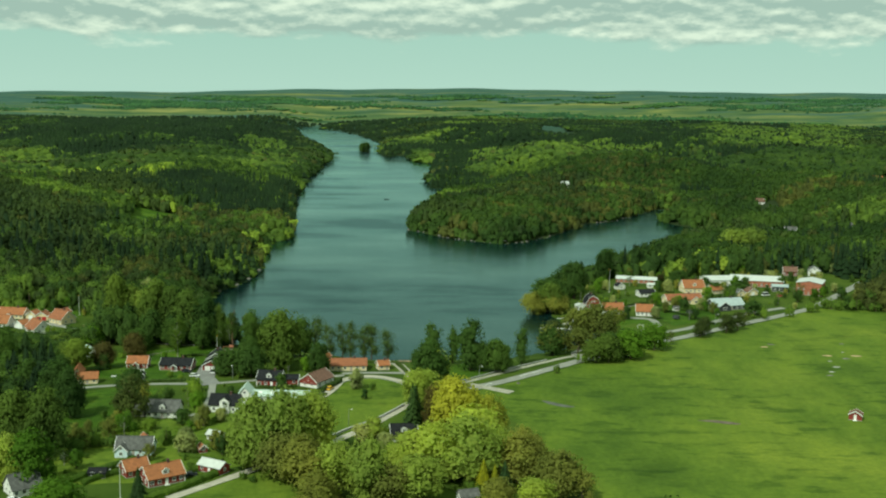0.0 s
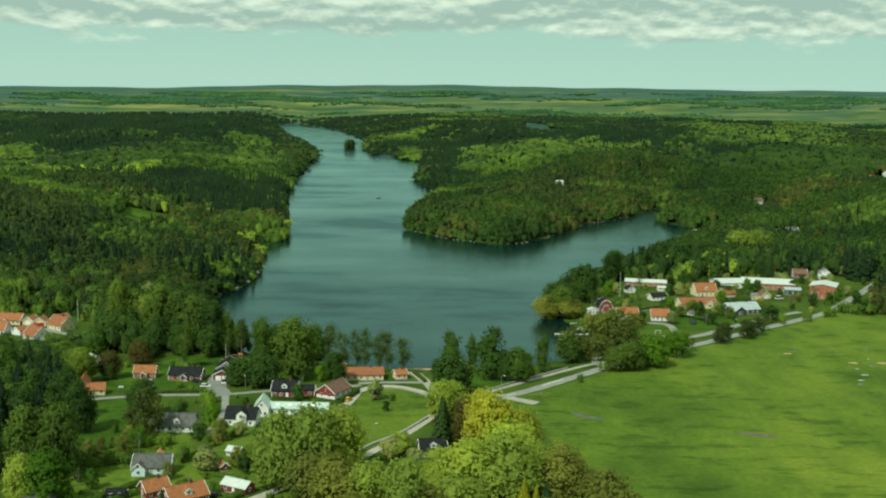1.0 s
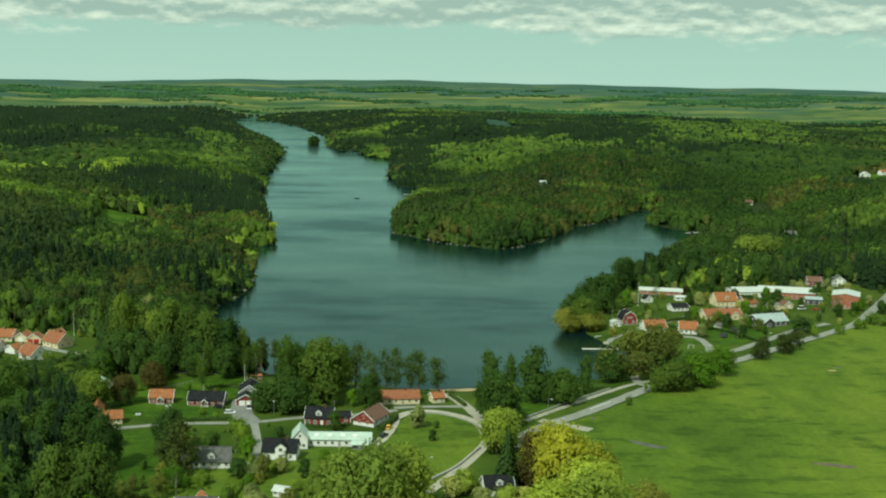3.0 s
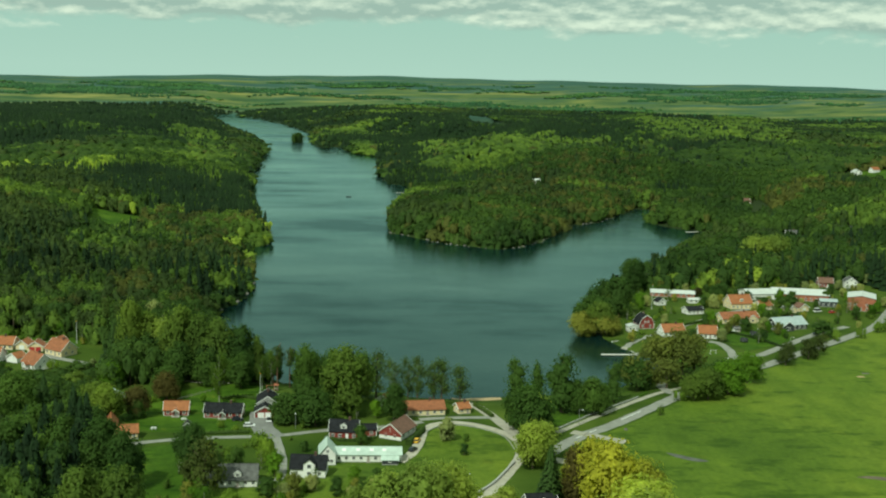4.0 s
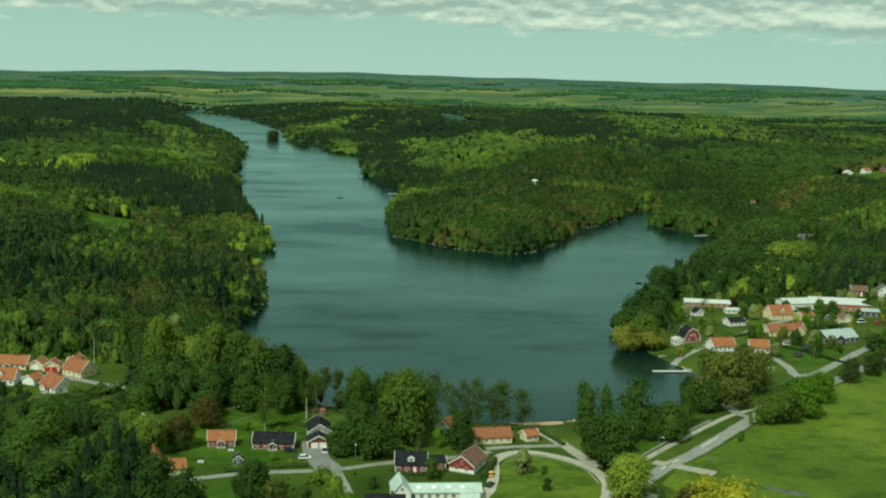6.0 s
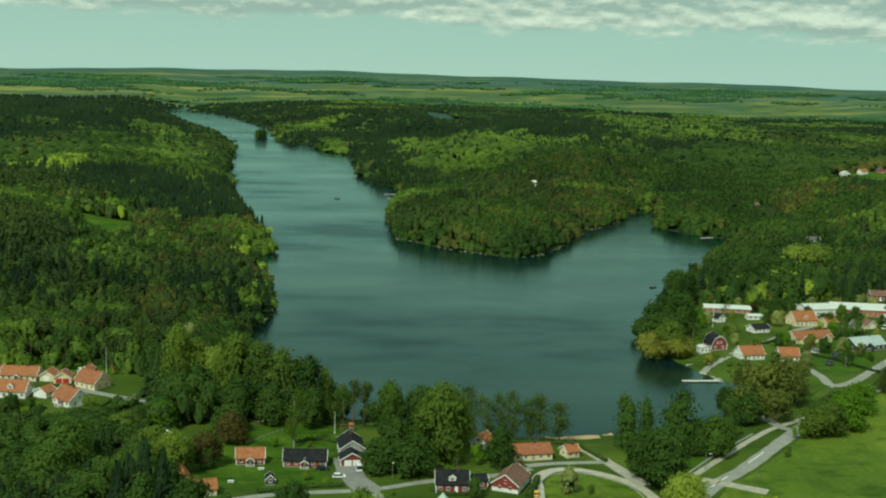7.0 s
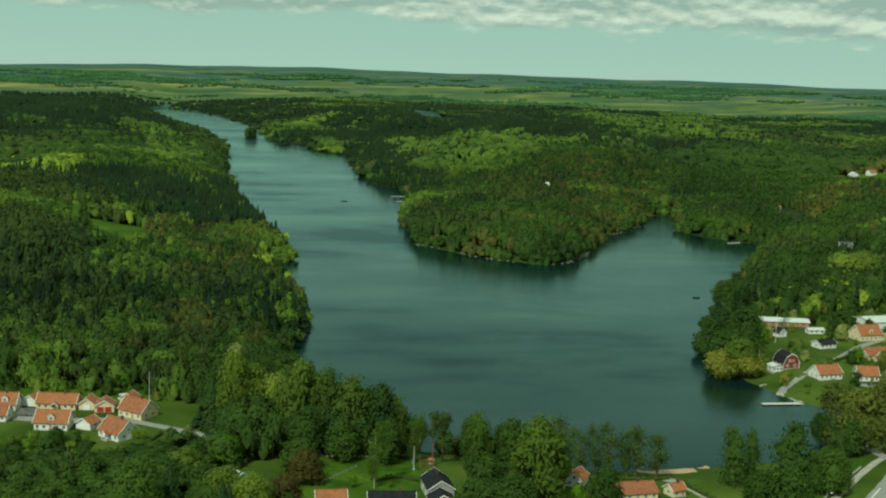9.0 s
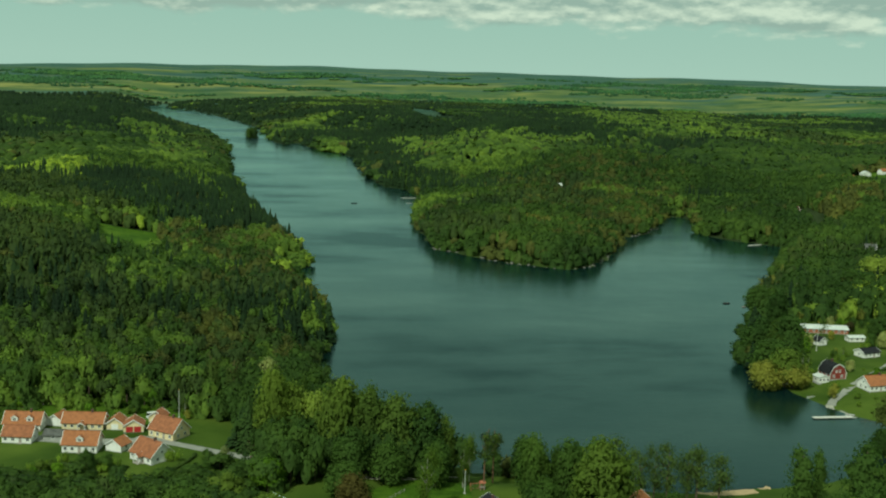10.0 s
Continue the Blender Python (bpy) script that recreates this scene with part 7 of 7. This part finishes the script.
HOMES = [o for o in scene.objects if o.parent is None and "category" in o and o["category"] in ("house", "hall", "garage", "workshop", "building", "cabin", "shed", "outbuilding", "barn")]
LANES = [MAIN, [(-88, 356), (-64, 388), (-36, 428), (-13, 482), (-20, 508), (-40, 516), (-53, 480)], [(-47, 518), (-84, 507), (-126, 498), (-175, 478)], [(69, 645), (80, 674), (124, 713), (176, 756)], [(-110, 530), (-104, 497), (-99, 462)], [(105, 662), (117, 640), (115, 624), (150, 652), (204, 700)]]
garden_green(86, 262, 690, 830, 170, 3, "east garden shrubs")
garden_green(72, 180, 655, 775, 85, 8, "east garden shrubs")
garden_green(-135, -62, 372, 466, 95, 5, "west garden shrubs")
garden_green(-160, -30, 476, 548, 26, 6, "west garden shrubs")
garden_green(-280, -190, 641, 668, 30, 7, "villa shrubs")
garden_green(-285, -185, 570, 600, 26, 9, "villa shrubs")


def canoe(x, y, rot, material, label):
    """An open hull with pointed ends, a seat board and a gunwale edge."""
    ob = empty("canoe", pose(x, y, ground_z(x, y) + 0.02, 0, 0, rot))
    bm = bmesh.new()
    rings = []
    for i in range(11):
        u = i / 5 - 1
        w, keel, rim = 0.46 * (1 - abs(u) ** 2.4) + 0.02, 0.16 * u ** 4, 0.42 + 0.14 * u * u
        rings.append([bm.verts.new((u * 2.6, s * w * k, z)) for s, k, z in ((-1, 1, rim), (-1, 0.8, keel + 0.12), (-1, 0.2, keel), (1, 0.2, keel), (1, 0.8, keel + 0.12), (1, 1, rim))])
    for a, b in zip(rings, rings[1:]):
        for k in range(5):
            bm.faces.new((a[k], a[k + 1], b[k + 1], b[k]))
    part("hull", bm, material, ob)
    for sx in (-1.1, 1.1):
        bm = bmesh.new()
        box(bm, sx, 0, 0.3, 0.24, 0.66, 0.04)
        part("seat", bm, WOOD, ob)
    return tagged(ob, label, "canoe")


canoe(-158.5, 618.0, 4, PAINT["yellow"], "yellow canoe lying on the grass by the trees")
canoe(-154.0, 619.2, -3, PAINT["yellow"], "yellow canoe lying on the grass by the trees")


def swing_frame(x, y, rot):
    ob = empty("swing_frame", pose(x, y, ground_z(x, y), 0, 0, rot))
    for sx in (-1.6, 1.6):
        for sy in (-0.9, 0.9):
            bm = bmesh.new()
            bmesh.ops.create_cone(bm, cap_ends=True, segments=6, radius1=0.07, radius2=0.07, depth=2.5, matrix=Matrix.Translation((sx, sy * 0.5, 1.15)) @ Matrix.Rotation(math.atan2(sy, 2.3), 4, "X"))
            part("leg", bm, WALLS["brick"], ob)
    bm = bmesh.new()
    box(bm, 0, 0, 2.25, 3.6, 0.14, 0.14)
    part("beam", bm, WALLS["brick"], ob)
    for sx in (-0.7, 0.7):
        bm = bmesh.new()
        for r in (-0.2, 0.2):
            box(bm, sx + r, 0, 0.6, 0.02, 0.02, 1.65)
        part("rope", bm, WOOD, ob)
        bm = bmesh.new()
        box(bm, sx, 0, 0.55, 0.5, 0.2, 0.05)
        part("seat", bm, WALLS["brick"], ob)
    bm = bmesh.new()
    box(bm, 2.5, 0, 0.9, 1.5, 1.5, 0.12)
    for px, py in ((1.85, -0.65), (3.15, -0.65), (1.85, 0.65), (3.15, 0.65)):
        box(bm, px, py, 0, 0.1, 0.1, 2.3)
    part("tower", bm, WOOD, ob)
    bm = bmesh.new()
    prism(bm, 1.9, 1.7, 0.1, 0.7, "x")
    roof = part("tower_roof", bm, WALLS["brick"], ob)
    roof.matrix_basis = Matrix.Translation((2.5, -0.85, 2.3))
    return tagged(ob, "rusty red swing frame with a small climbing tower", "play frame")


swing_frame(-109.0, 563.0, 8)

garden_green(-300, -185, 652, 692, 45, 21, "wood-edge shrubs")
slope_rng = random.Random(31)
for _ in range(34):
    x, y = slope_rng.uniform(-292, -206), slope_rng.uniform(576, 598)
    if all(math.hypot(x - o.matrix_basis.translation.x, y - o.matrix_basis.translation.y - 3) > 9 for o in HOMES):
        h = slope_rng.uniform(2.5, 5.5)
        tree(slope_rng.choice(["oak", "oak", "bush", "willow", "maple"]), x, y, h, h * slope_rng.uniform(0.9, 1.3), "slope below the villas")
garden_green(105, 290, 800, 852, 50, 22, "wood-edge shrubs")
tree("purple", 144.1, 786.5, 6.5, 7.0, "east gardens")


def paddock_fence(pts, label):
    """Posts with two rails between them."""
    ob = empty("fence", pose(pts[0][0], pts[0][1], ground_z(*pts[0])))
    line = spline(pts, 2.4)
    base = Vector((pts[0][0], pts[0][1], ground_z(*pts[0])))
    feet = [Vector((q.x, q.y, ground_z(q.x, q.y))) - base for q in line]
    for q in feet:
        bm = bmesh.new()
        box(bm, q.x, q.y, q.z - 0.2, 0.14, 0.14, 1.35)
        part("post", bm, WOOD, ob)
    for a, b in zip(feet, feet[1:]):
        mid, d = (a + b) / 2, b - a
        for z in (0.45, 0.9):
            bm = bmesh.new()
            box(bm, mid.x, mid.y, mid.z + z, d.length, 0.05, 0.12, math.atan2(d.y, d.x))
            part("rail", bm, WOOD, ob)
    tagged(ob, label, "fence")


paddock_fence([(-145.6, 547.7), (-139.1, 554.9), (-132.4, 562.9)], "low weathered wooden fence across the garden slope")
